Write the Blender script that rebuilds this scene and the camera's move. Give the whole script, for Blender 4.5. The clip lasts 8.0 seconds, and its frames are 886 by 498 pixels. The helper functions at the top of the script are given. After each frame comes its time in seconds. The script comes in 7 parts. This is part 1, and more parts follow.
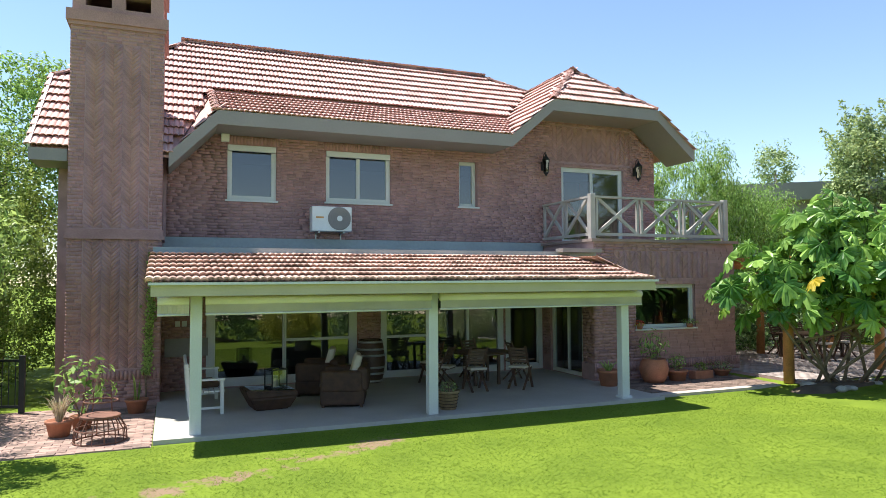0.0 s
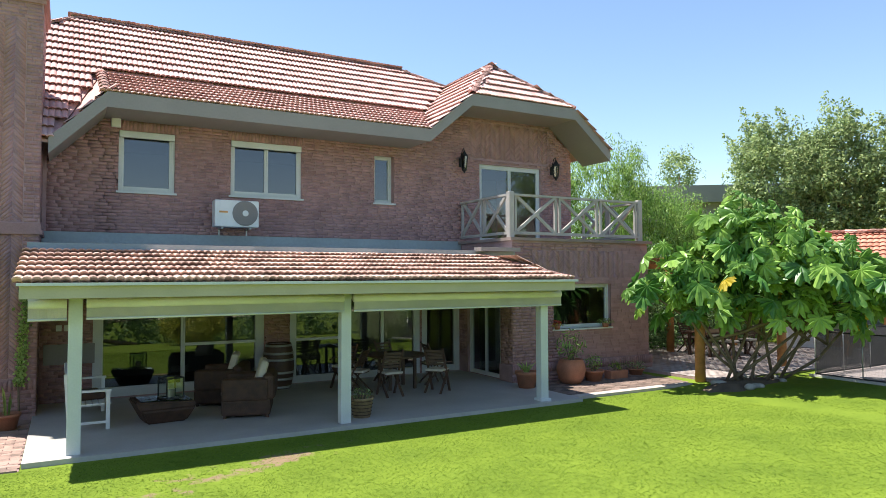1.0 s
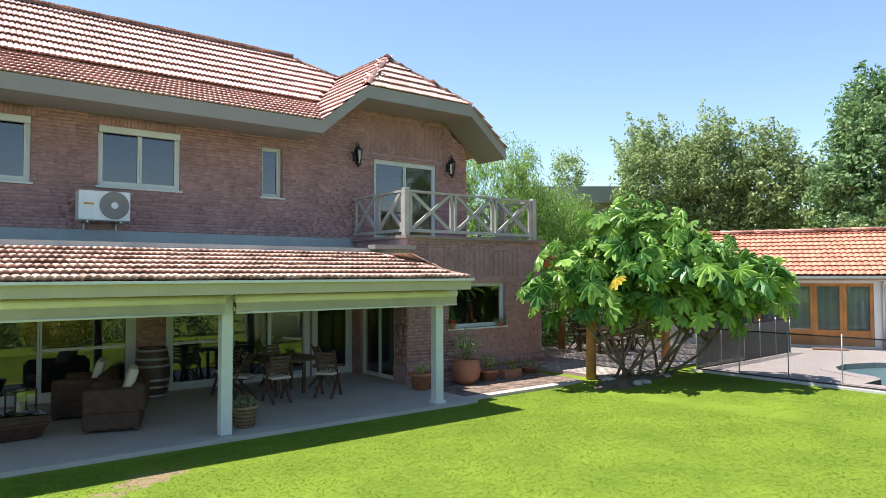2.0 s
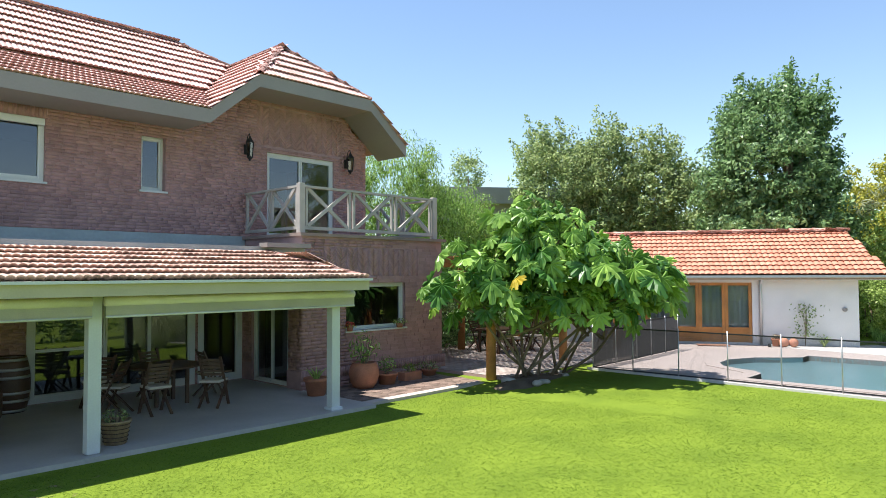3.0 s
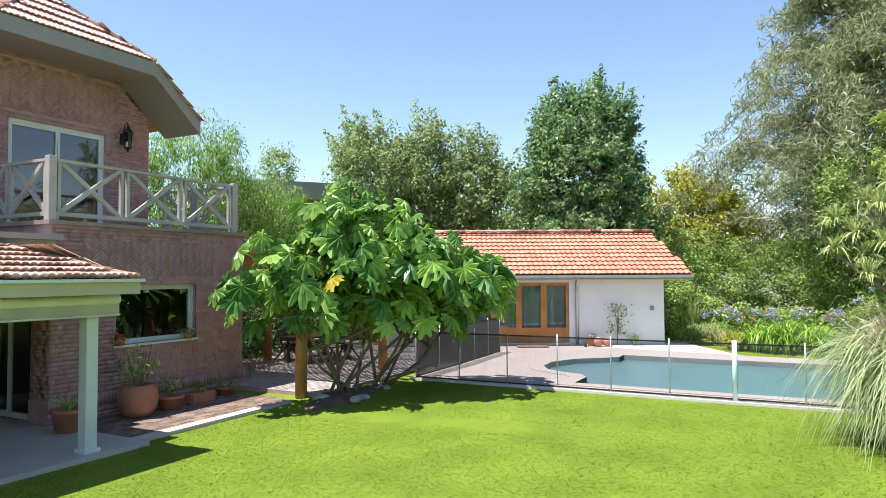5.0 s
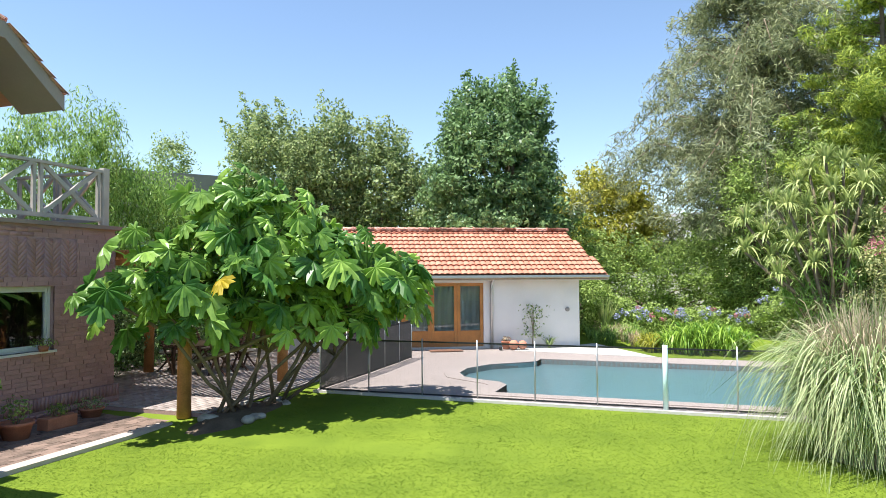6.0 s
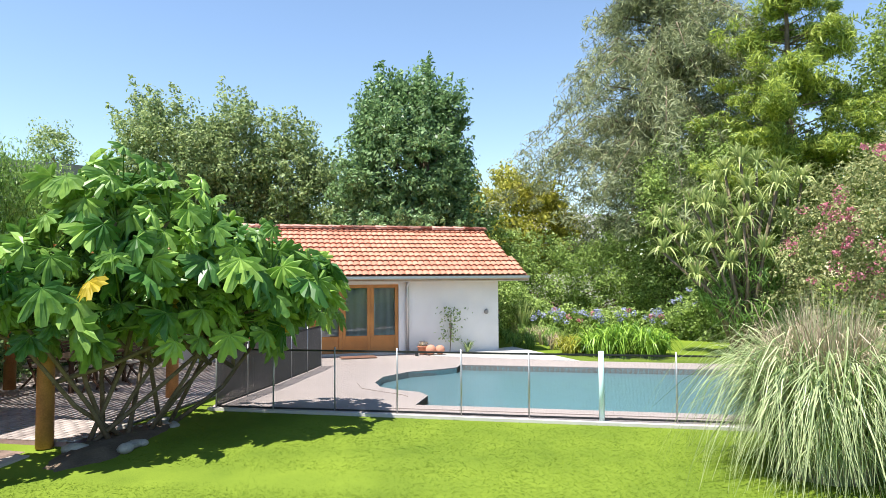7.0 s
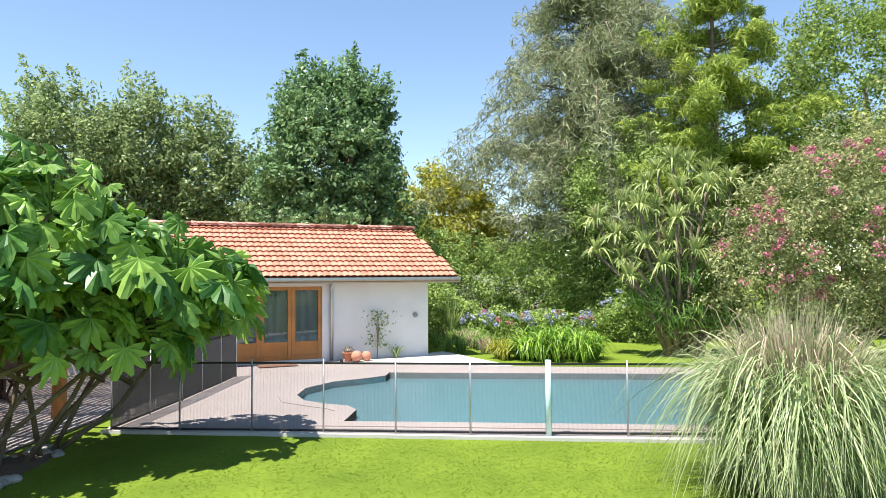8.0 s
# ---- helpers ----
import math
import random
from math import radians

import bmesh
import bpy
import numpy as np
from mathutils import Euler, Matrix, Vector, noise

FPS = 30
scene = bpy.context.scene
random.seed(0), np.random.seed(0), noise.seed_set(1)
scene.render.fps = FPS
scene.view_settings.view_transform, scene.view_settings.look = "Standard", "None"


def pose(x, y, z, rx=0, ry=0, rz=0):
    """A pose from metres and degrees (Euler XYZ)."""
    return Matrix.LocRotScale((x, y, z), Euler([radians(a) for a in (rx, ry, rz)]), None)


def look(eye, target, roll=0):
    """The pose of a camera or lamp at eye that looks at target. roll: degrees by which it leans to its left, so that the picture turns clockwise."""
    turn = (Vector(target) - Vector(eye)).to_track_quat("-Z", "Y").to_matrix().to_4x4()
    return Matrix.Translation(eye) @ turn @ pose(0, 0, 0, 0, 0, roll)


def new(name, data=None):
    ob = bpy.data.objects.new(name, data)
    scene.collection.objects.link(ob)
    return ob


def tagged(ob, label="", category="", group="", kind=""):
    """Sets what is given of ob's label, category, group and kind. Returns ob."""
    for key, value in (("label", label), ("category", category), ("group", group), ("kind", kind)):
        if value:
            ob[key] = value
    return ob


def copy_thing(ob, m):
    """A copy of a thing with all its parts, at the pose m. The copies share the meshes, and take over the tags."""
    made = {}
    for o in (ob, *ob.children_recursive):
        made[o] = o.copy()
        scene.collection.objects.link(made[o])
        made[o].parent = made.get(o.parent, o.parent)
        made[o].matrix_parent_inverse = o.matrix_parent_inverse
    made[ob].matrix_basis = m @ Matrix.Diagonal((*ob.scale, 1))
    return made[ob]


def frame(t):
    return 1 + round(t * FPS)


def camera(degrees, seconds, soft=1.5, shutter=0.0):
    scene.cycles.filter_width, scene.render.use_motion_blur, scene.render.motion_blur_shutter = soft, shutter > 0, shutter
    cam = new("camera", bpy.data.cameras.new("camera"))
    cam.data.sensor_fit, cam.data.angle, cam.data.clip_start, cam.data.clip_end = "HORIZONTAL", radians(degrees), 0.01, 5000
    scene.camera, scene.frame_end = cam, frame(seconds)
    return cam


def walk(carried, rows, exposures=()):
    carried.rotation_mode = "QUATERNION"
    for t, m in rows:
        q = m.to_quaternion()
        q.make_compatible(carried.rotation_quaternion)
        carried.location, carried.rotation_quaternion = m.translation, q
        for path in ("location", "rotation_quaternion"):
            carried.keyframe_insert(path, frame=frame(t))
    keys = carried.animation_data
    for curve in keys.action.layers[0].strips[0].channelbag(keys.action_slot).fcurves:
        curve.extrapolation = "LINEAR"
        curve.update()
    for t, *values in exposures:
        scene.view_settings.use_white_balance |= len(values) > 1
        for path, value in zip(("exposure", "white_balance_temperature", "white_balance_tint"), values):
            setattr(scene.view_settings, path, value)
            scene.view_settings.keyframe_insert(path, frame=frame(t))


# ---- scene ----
cam = camera(66.4, 8.0, soft=0.8)
# seconds, x, y, z, yaw, pitch, roll
ROWS = [
    (0.0, 0.000, 0.000, 2.382, -21.92, 2.53, 0.30),
    (0.5, 0.096, 0.331, 2.400, -25.20, 2.44, 0.25),
    (1.0, 0.249, 0.620, 2.411, -29.16, 2.35, 0.21),
    (2.5, 0.694, 1.236, 2.440, -42.47, 2.08, 0.18),
    (3.0, 0.882, 1.425, 2.420, -46.54, 2.13, 0.23),
    (3.5, 1.160, 1.678, 2.403, -50.39, 2.17, 0.27),
    (4.0, 1.541, 2.017, 2.388, -54.61, 2.19, 0.29),
    (4.5, 1.957, 2.353, 2.385, -58.34, 2.19, 0.31),
    (6.0, 3.723, 3.410, 2.395, -70.16, 2.10, 0.32),
    (6.5, 4.308, 3.727, 2.388, -73.88, 2.13, 0.37),
    (7.0, 4.901, 3.994, 2.382, -77.96, 2.16, 0.36),
    (7.5, 5.413, 4.180, 2.390, -81.28, 2.15, 0.33),
    (8.0, 5.919, 4.402, 2.412, -84.66, 2.15, 0.32),
]
walk(cam, [(t, pose(x, y, z, 90 + pitch, roll, yaw)) for t, x, y, z, yaw, pitch, roll in ROWS])

# ---- world, sun, exposure ----
SUN_DIR = Vector((-0.68, 0.68, 2.5)).normalized()
world = bpy.data.worlds.new("sky")
scene.world = world
world.use_nodes = True
wn = world.node_tree.nodes
sky = wn.new("ShaderNodeTexSky")
sky.sky_type, sky.sun_disc = "NISHITA", False
sky.sun_elevation = math.asin(SUN_DIR.z)
sky.sun_rotation = math.atan2(SUN_DIR.x, SUN_DIR.y)
sky.altitude, sky.air_density, sky.dust_density, sky.ozone_density = 20, 1.0, 0.0, 1.6
wn["Background"].inputs["Strength"].default_value = 0.12
world.node_tree.links.new(sky.outputs[0], wn["Background"].inputs["Color"])
sun_data = bpy.data.lights.new("sun", "SUN")
sun_data.energy, sun_data.angle, sun_data.color = 5.0, radians(0.53), (1.0, 0.96, 0.90)
sun = new("sun", sun_data)
sun.matrix_world = look(SUN_DIR * 60, (0, 0, 0))
scene.view_settings.exposure = 0.92


# ---- materials ----
def material(name, tint, rough=0.7, vary=0.15, scale=4.0, fine=60.0, bump=0.2, metal=0.0, per_piece=0.0, tint2=None, island=False, translucent=0.0, spec=0.5, distance=0.01):
    """A surface with broad stains, fine grain and relief; pieces or islands differ a little in shade."""
    m = bpy.data.materials.new(name)
    m.use_nodes = True
    n, l = m.node_tree.nodes, m.node_tree.links
    b = n["Principled BSDF"]
    b.inputs["Roughness"].default_value, b.inputs["Metallic"].default_value = rough, metal
    b.inputs["Specular IOR Level"].default_value = spec
    co = n.new("ShaderNodeTexCoord")
    geo = n.new("ShaderNodeNewGeometry")
    broad, grain = n.new("ShaderNodeTexNoise"), n.new("ShaderNodeTexNoise")
    broad.inputs["Scale"].default_value, grain.inputs["Scale"].default_value = scale, fine
    broad.inputs["Detail"].default_value = 5
    l.new(geo.outputs["Position"], broad.inputs["Vector"]), l.new(geo.outputs["Position"], grain.inputs["Vector"])
    ramp = n.new("ShaderNodeValToRGB")
    dark = tint2 if tint2 else tuple(c * (1 - 2 * vary) for c in tint)
    light = tuple(min(1, c * (1 + vary)) for c in tint)
    ramp.color_ramp.elements[0].color, ramp.color_ramp.elements[1].color = (*dark, 1), (*light, 1)
    ramp.color_ramp.elements[0].position, ramp.color_ramp.elements[1].position = 0.3, 0.65
    mix = n.new("ShaderNodeMath")
    mix.operation = "MULTIPLY_ADD"
    mix.inputs[1].default_value = 0.35
    l.new(grain.outputs["Fac"], mix.inputs[0])
    half = n.new("ShaderNodeMath")
    half.operation = "MULTIPLY"
    half.inputs[1].default_value = 0.65
    l.new(broad.outputs["Fac"], half.inputs[0]), l.new(half.outputs[0], mix.inputs[2])
    fac = mix.outputs[0]
    if per_piece:
        rnd = geo.outputs["Random Per Island"] if island else n.new("ShaderNodeObjectInfo").outputs["Random"]
        add = n.new("ShaderNodeMath")
        add.operation = "MULTIPLY_ADD"
        add.inputs[1].default_value = per_piece
        l.new(rnd, add.inputs[0])
        off = n.new("ShaderNodeMath")
        off.operation = "SUBTRACT"
        off.inputs[1].default_value = per_piece / 2
        l.new(fac, off.inputs[0]), l.new(off.outputs[0], add.inputs[2])
        fac = add.outputs[0]
    l.new(fac, ramp.inputs[0])
    l.new(ramp.outputs[0], b.inputs["Base Color"])
    if bump:
        bp = n.new("ShaderNodeBump")
        bp.inputs["Strength"].default_value, bp.inputs["Distance"].default_value = bump, distance
        l.new(grain.outputs["Fac"], bp.inputs["Height"]), l.new(bp.outputs[0], b.inputs["Normal"])
    if translucent:
        tr, ms = n.new("ShaderNodeBsdfTranslucent"), n.new("ShaderNodeMixShader")
        ms.inputs[0].default_value = translucent
        l.new(ramp.outputs[0], tr.inputs["Color"]), l.new(b.outputs[0], ms.inputs[1]), l.new(tr.outputs[0], ms.inputs[2])
        l.new(ms.outputs[0], n["Material Output"].inputs["Surface"])
    return m


def glass_material(name, tint=(1, 1, 1), clear=0.7, rough=0.0):
    """Thin pane: part clear, part mirror by Fresnel."""
    m = bpy.data.materials.new(name)
    m.use_nodes = True
    n, l = m.node_tree.nodes, m.node_tree.links
    n.remove(n["Principled BSDF"])
    tr, gl, ms, fr = n.new("ShaderNodeBsdfTransparent"), n.new("ShaderNodeBsdfGlossy"), n.new("ShaderNodeMixShader"), n.new("ShaderNodeFresnel")
    tr.inputs["Color"].default_value = (*(c * clear for c in tint), 1)
    gl.inputs["Roughness"].default_value = rough
    fr.inputs["IOR"].default_value = 2.2
    l.new(fr.outputs[0], ms.inputs[0]), l.new(tr.outputs[0], ms.inputs[1]), l.new(gl.outputs[0], ms.inputs[2])
    l.new(ms.outputs[0], n["Material Output"].inputs["Surface"])
    return m


BRICK = material("brick_red", (0.413, 0.240, 0.221), 0.85, 0.12, 1.6, 40, 0.4, per_piece=0.22, tint2=(0.295, 0.168, 0.161), island=True)
BRICK_PIECE = material("brick_piece", (0.413, 0.240, 0.221), 0.85, 0.12, 1.6, 40, 0.4, per_piece=0.22, tint2=(0.295, 0.168, 0.161))
MORTAR = material("mortar", (0.423, 0.270, 0.269), 0.95, 0.15, 3, 90, 0.5)
TILE = material("roof_tile", (0.604, 0.382, 0.339), 0.7, 0.1, 1.5, 30, 0.3, per_piece=0.4, tint2=(0.465, 0.267, 0.231), island=True)
TILE_PIECE = material("roof_tile_piece", (0.60, 0.40, 0.32), 0.75, 0.15, 7, 45, 0.4, per_piece=0.3, tint2=(0.25, 0.155, 0.12))
TILE_OLD = material("roof_tile_weathered", (0.60, 0.40, 0.32), 0.75, 0.15, 7, 45, 0.4, per_piece=0.3, tint2=(0.25, 0.155, 0.12), island=True)
TILE_NEW = material("roof_tile_orange", (0.574, 0.249, 0.163), 0.75, 0.1, 1.5, 30, 0.3, per_piece=0.3, tint2=(0.456, 0.178, 0.108), island=True)
RIDGE = material("ridge_tile", (0.563, 0.343, 0.290), 0.8, 0.2, 3, 40, 0.3, per_piece=0.3)
RIDGE_NEW = material("ridge_tile_orange", (0.616, 0.352, 0.273), 0.8, 0.15, 3, 40, 0.3, per_piece=0.3)
FASCIA = material("fascia_grey", (0.27, 0.25, 0.235), 0.55, 0.06, 1, 25, 0.1)
WHITE = material("white_paint", (0.64, 0.66, 0.64), 0.5, 0.05, 2, 40, 0.08)
CREAM = material("beam_paint", (0.50, 0.45, 0.31), 0.55, 0.06, 2, 40, 0.08)
CANVAS = material("blind_canvas", (0.80, 0.77, 0.62), 0.8, 0.06, 2, 60, 0.1)
PLASTER = material("white_plaster", (0.722, 0.704, 0.678), 0.9, 0.05, 1.2, 50, 0.4)
MEMBRANE = material("roof_membrane", (0.32, 0.36, 0.36), 0.6, 0.1, 1, 15, 0.1)
SLAB = material("porch_tiles", (0.46, 0.435, 0.40), 0.5, 0.07, 1.5, 30, 0.08)
GRASS = material("lawn_soil", (0.144, 0.198, 0.022), 0.9, 0.28, 0.9, 70, 0.3, tint2=(0.100, 0.155, 0.018), spec=0.1)
BLADE = material("grass_blade", (0.178, 0.254, 0.025), 0.6, 0.1, 1.1, 25, 0, per_piece=0.5, tint2=(0.091, 0.156, 0.015), island=True, translucent=0.2, spec=0.08)
PAVING = material("paving_brick", (0.370, 0.246, 0.202), 0.9, 0.15, 3.5, 40, 0.4, per_piece=0.3, tint2=(0.167, 0.119, 0.097), island=True)
PAVING_PIECE = material("paving_piece", (0.370, 0.246, 0.202), 0.9, 0.15, 3.5, 40, 0.4, per_piece=0.3, tint2=(0.167, 0.119, 0.097))
DECK = material("pool_deck", (0.414, 0.352, 0.326), 0.9, 0.06, 0.7, 60, 0.25)
DECK_PALE = material("pale_stone", (0.581, 0.554, 0.519), 0.85, 0.06, 1, 40, 0.2)
POOL_WALL = material("pool_plaster", (0.36, 0.66, 0.70), 0.7, 0.08, 0.6, 20, 0.1)
WOOD_ORANGE = material("varnished_wood", (0.46, 0.19, 0.04), 0.4, 0.18, 2, 45, 0.15)
WOOD_POST = material("pergola_wood", (0.50, 0.235, 0.08), 0.6, 0.2, 3, 40, 0.25)
WOOD_GREY = material("weathered_rail", (0.42, 0.39, 0.36), 0.75, 0.12, 3, 60, 0.25)
WOOD_DARK = material("dark_wood", (0.10, 0.055, 0.035), 0.5, 0.2, 4, 60, 0.2)
WICKER = material("brown_wicker", (0.07, 0.033, 0.018), 0.6, 0.25, 8, 120, 0.8)
CUSHION = material("beige_cushion", (0.60, 0.54, 0.46), 0.95, 0.06, 4, 150, 0.3)
TERRACOTTA = material("terracotta", (0.40, 0.165, 0.095), 0.85, 0.15, 5, 60, 0.25)
BLACK = material("black_iron", (0.015, 0.016, 0.018), 0.5, 0.2, 6, 60, 0.15)
STEEL = material("grey_metal", (0.45, 0.46, 0.46), 0.4, 0.06, 5, 60, 0.05, metal=0.6)
PLASTIC = material("white_plastic", (0.78, 0.78, 0.75), 0.4, 0.04, 4, 60, 0.03)
BARK = material("bark", (0.20, 0.15, 0.10), 0.9, 0.25, 4, 30, 0.8)
STONE = material("bed_stone", (0.38, 0.36, 0.32), 0.9, 0.15, 4, 40, 0.4)
KERB = material("kerb_stone", (0.510, 0.431, 0.378), 0.9, 0.08, 2, 40, 0.3)
SOIL = material("dark_soil", (0.13, 0.095, 0.065), 0.95, 0.25, 3, 40, 0.6)
# Near-black all over: the shade of the rooms is in this colour.
DARKROOM = material("interior_dimness", (0.10, 0.095, 0.085), 0.9, 0.1, 1, 20, 0.05)
GREYWALL = material("neighbour_wall", (0.30, 0.27, 0.25), 0.9, 0.15, 0.6, 20, 0.3)
GLASS = glass_material("window_glass", (0.85, 0.97, 1.0), 0.8)
GLASS_CLEAR = glass_material("clear_glass", (0.9, 0.97, 0.95), 0.9)


def leaf_material(name, tint, tint2, shine=0.45, trans=0.45, island=True):
    return material(name, tint, shine, 0.1, 0.8, 9, 0, per_piece=0.7, tint2=tint2, island=island, translucent=trans, spec=0.35)


LEAF_DARK = leaf_material("leaf_dark", (0.252, 0.383, 0.157), (0.100, 0.178, 0.074), 0.4, 0.35)
LEAF_OLIVE = leaf_material("leaf_olive", (0.400, 0.479, 0.209), (0.174, 0.248, 0.100), 0.5, 0.4)
LEAF_MID = leaf_material("leaf_mid", (0.418, 0.539, 0.157), (0.183, 0.274, 0.074))
LEAF_BRIGHT = leaf_material("leaf_bright", (0.331, 0.426, 0.096), (0.131, 0.200, 0.044))
LEAF_YELLOW = leaf_material("leaf_yellow", (0.539, 0.505, 0.087), (0.244, 0.270, 0.044))
LEAF_PINE = leaf_material("needle_grey", (0.374, 0.400, 0.217), (0.165, 0.196, 0.100), 0.6, 0.35)
LEAF_PINE_BRIGHT = leaf_material("needle_bright", (0.418, 0.487, 0.087), (0.148, 0.235, 0.044), 0.5, 0.35)
LEAF_WILLOW = leaf_material("leaf_willow", (0.313, 0.470, 0.122), (0.122, 0.226, 0.048))
LEAF_BIG = leaf_material("leaf_big", (0.31, 0.48, 0.10), (0.07, 0.185, 0.036), 0.36, 0.3, False)
LEAF_BIG_YELLOW = leaf_material("leaf_big_yellow", (0.55, 0.42, 0.04), (0.35, 0.28, 0.03), 0.5, 0.4)
LEAF_REED = leaf_material("reed_blade", (0.505, 0.557, 0.296), (0.174, 0.252, 0.087), 0.45, 0.3)
LEAF_STRAW = leaf_material("straw_blade", (0.539, 0.452, 0.313), (0.313, 0.244, 0.157), 0.7, 0.2)
LEAF_CORD = leaf_material("cordyline_blade", (0.505, 0.557, 0.217), (0.244, 0.322, 0.104), 0.45, 0.3)
LEAF_RUSSET = leaf_material("leaf_russet", (0.452, 0.452, 0.200), (0.191, 0.244, 0.087), 0.5, 0.35)
FLOWER_CREAM = leaf_material("petal_cream", (0.539, 0.522, 0.191), (0.383, 0.383, 0.122), 0.6, 0.3)
FLOWER_PINK = leaf_material("petal_pink", (0.592, 0.235, 0.287), (0.435, 0.131, 0.183), 0.6, 0.3)
FLOWER_BLUE = leaf_material("petal_blue", (0.435, 0.452, 0.652), (0.287, 0.313, 0.522), 0.6, 0.3)
FLOWER_RED = leaf_material("petal_red", (0.522, 0.087, 0.044), (0.348, 0.044, 0.026), 0.6, 0.3)


# ---- mesh helpers ----
def box(bm, x0, x1, y0, y1, z0, z1):
    v = [bm.verts.new(p) for p in ((x0, y0, z0), (x1, y0, z0), (x1, y1, z0), (x0, y1, z0), (x0, y0, z1), (x1, y0, z1), (x1, y1, z1), (x0, y1, z1))]
    for f in ((3, 2, 1, 0), (4, 5, 6, 7), (0, 1, 5, 4), (1, 2, 6, 5), (2, 3, 7, 6), (3, 0, 4, 7)):
        bm.faces.new([v[i] for i in f])
    return v


def soft_box(x0, x1, y0, y1, z0, z1, r=0.02, seg=2):
    bm = bmesh.new()
    box(bm, x0, x1, y0, y1, z0, z1)
    bmesh.ops.bevel(bm, geom=bm.edges[:], offset=r, segments=seg, affect="EDGES", profile=0.6)
    return bm


def beam(bm, a, b, w, h, up=(0, 0, 1)):
    """A squared bar from a to b, w wide and h deep."""
    a, b = Vector(a), Vector(b)
    d = (b - a).normalized()
    s = d.cross(Vector(up))
    s = s.normalized() if s.length > 1e-4 else Vector((1, 0, 0))
    u = s.cross(d)
    v = [bm.verts.new(p + s * i * w / 2 + u * j * h / 2) for p in (a, b) for i, j in ((-1, -1), (1, -1), (1, 1), (-1, 1))]
    for f in ((3, 2, 1, 0), (4, 5, 6, 7), (0, 1, 5, 4), (1, 2, 6, 5), (2, 3, 7, 6), (3, 0, 4, 7)):
        bm.faces.new([v[i] for i in f])


def tube(bm, points, radii, sides=8):
    """A tapered pipe through points."""
    rings = []
    pts = [Vector(p) for p in points]
    for i, p in enumerate(pts):
        d = (pts[min(i + 1, len(pts) - 1)] - pts[max(i - 1, 0)]).normalized()
        s = d.orthogonal().normalized() if i == 0 else (rings_s - d * rings_s.dot(d)).normalized()
        rings_s = s
        u = d.cross(s)
        r = radii[i] if isinstance(radii, (list, tuple)) else radii
        rings.append([bm.verts.new(p + (s * math.cos(k * math.tau / sides) + u * math.sin(k * math.tau / sides)) * r) for k in range(sides)])
    for a, b in zip(rings, rings[1:]):
        for k in range(sides):
            bm.faces.new((a[k], a[(k + 1) % sides], b[(k + 1) % sides], b[k]))
    bm.faces.new(rings[0][::-1]), bm.faces.new(rings[-1])


def lathe(bm, profile, at=(0, 0, 0), sides=20):
    """A turned shape: profile of (radius, height)."""
    rings = [[bm.verts.new((at[0] + r * math.cos(k * math.tau / sides), at[1] + r * math.sin(k * math.tau / sides), at[2] + z)) for k in range(sides)] for r, z in profile]
    for a, b in zip(rings, rings[1:]):
        for k in range(sides):
            bm.faces.new((a[k], a[(k + 1) % sides], b[(k + 1) % sides], b[k]))
    bm.faces.new(rings[0][::-1]), bm.faces.new(rings[-1])


def poly(bm, points, thick=0.0):
    """A flat sheet from its corners, thickened downwards."""
    top = [bm.verts.new(p) for p in points]
    bm.faces.new(top)
    if thick:
        low = [bm.verts.new((p[0], p[1], p[2] - thick)) for p in points]
        bm.faces.new(low[::-1])
        for i in range(len(top)):
            j = (i + 1) % len(top)
            bm.faces.new((top[i], low[i], low[j], top[j]))


def shape(name, bm, mat, smooth=False):
    me = bpy.data.meshes.new(name)
    if name.endswith("wall"):
        bmesh.ops.remove_doubles(bm, verts=bm.verts[:], dist=0.0005)
    bmesh.ops.recalc_face_normals(bm, faces=bm.faces[:])
    bm.to_mesh(me)
    bm.free()
    me.materials.append(mat)
    if smooth:
        me.shade_smooth()
    return new(name, me)


def part(name, bm, mat, parent, label="", smooth=False):
    """Links a bmesh as one mesh under a thing or a part."""
    ob = shape(name, bm, mat, smooth)
    ob.parent = parent
    if name == "pane" and ob.data.polygons[0].normal.y > 0:
        ob.data.flip_normals()
    if label:
        ob["label"] = label
    return ob


def thing(name, label, category, at=(0, 0, 0), turn=0, group="", kind=""):
    ob = new(name)
    ob.matrix_basis = pose(*at, 0, 0, turn)
    return tagged(ob, label, category, group, kind)


def boxed(name, dims, mat, parent, label="", r=0.0):
    if r:
        return part(name, soft_box(*dims, r), mat, parent, label)
    bm = bmesh.new()
    box(bm, *dims)
    return part(name, bm, mat, parent, label)


def structure(name, bm, mat, label="", smooth=False):
    return tagged(shape(name, bm, mat, smooth), label, "", "", "structure")


def raw_mesh(name, verts, quads, mat, smooth=False):
    """A mesh from numpy arrays of corners and four-sided faces."""
    me = bpy.data.meshes.new(name)
    nv, nf = len(verts), len(quads)
    me.vertices.add(nv), me.loops.add(nf * 4), me.polygons.add(nf)
    me.vertices.foreach_set("co", np.asarray(verts, np.float32).ravel())
    me.loops.foreach_set("vertex_index", np.asarray(quads, np.int32).ravel())
    me.polygons.foreach_set("loop_start", np.arange(0, nf * 4, 4, dtype=np.int32))
    me.update(calc_edges=True)
    me.materials.append(mat)
    if smooth:
        me.shade_smooth()
    return me


RNG = np.random.default_rng(7)


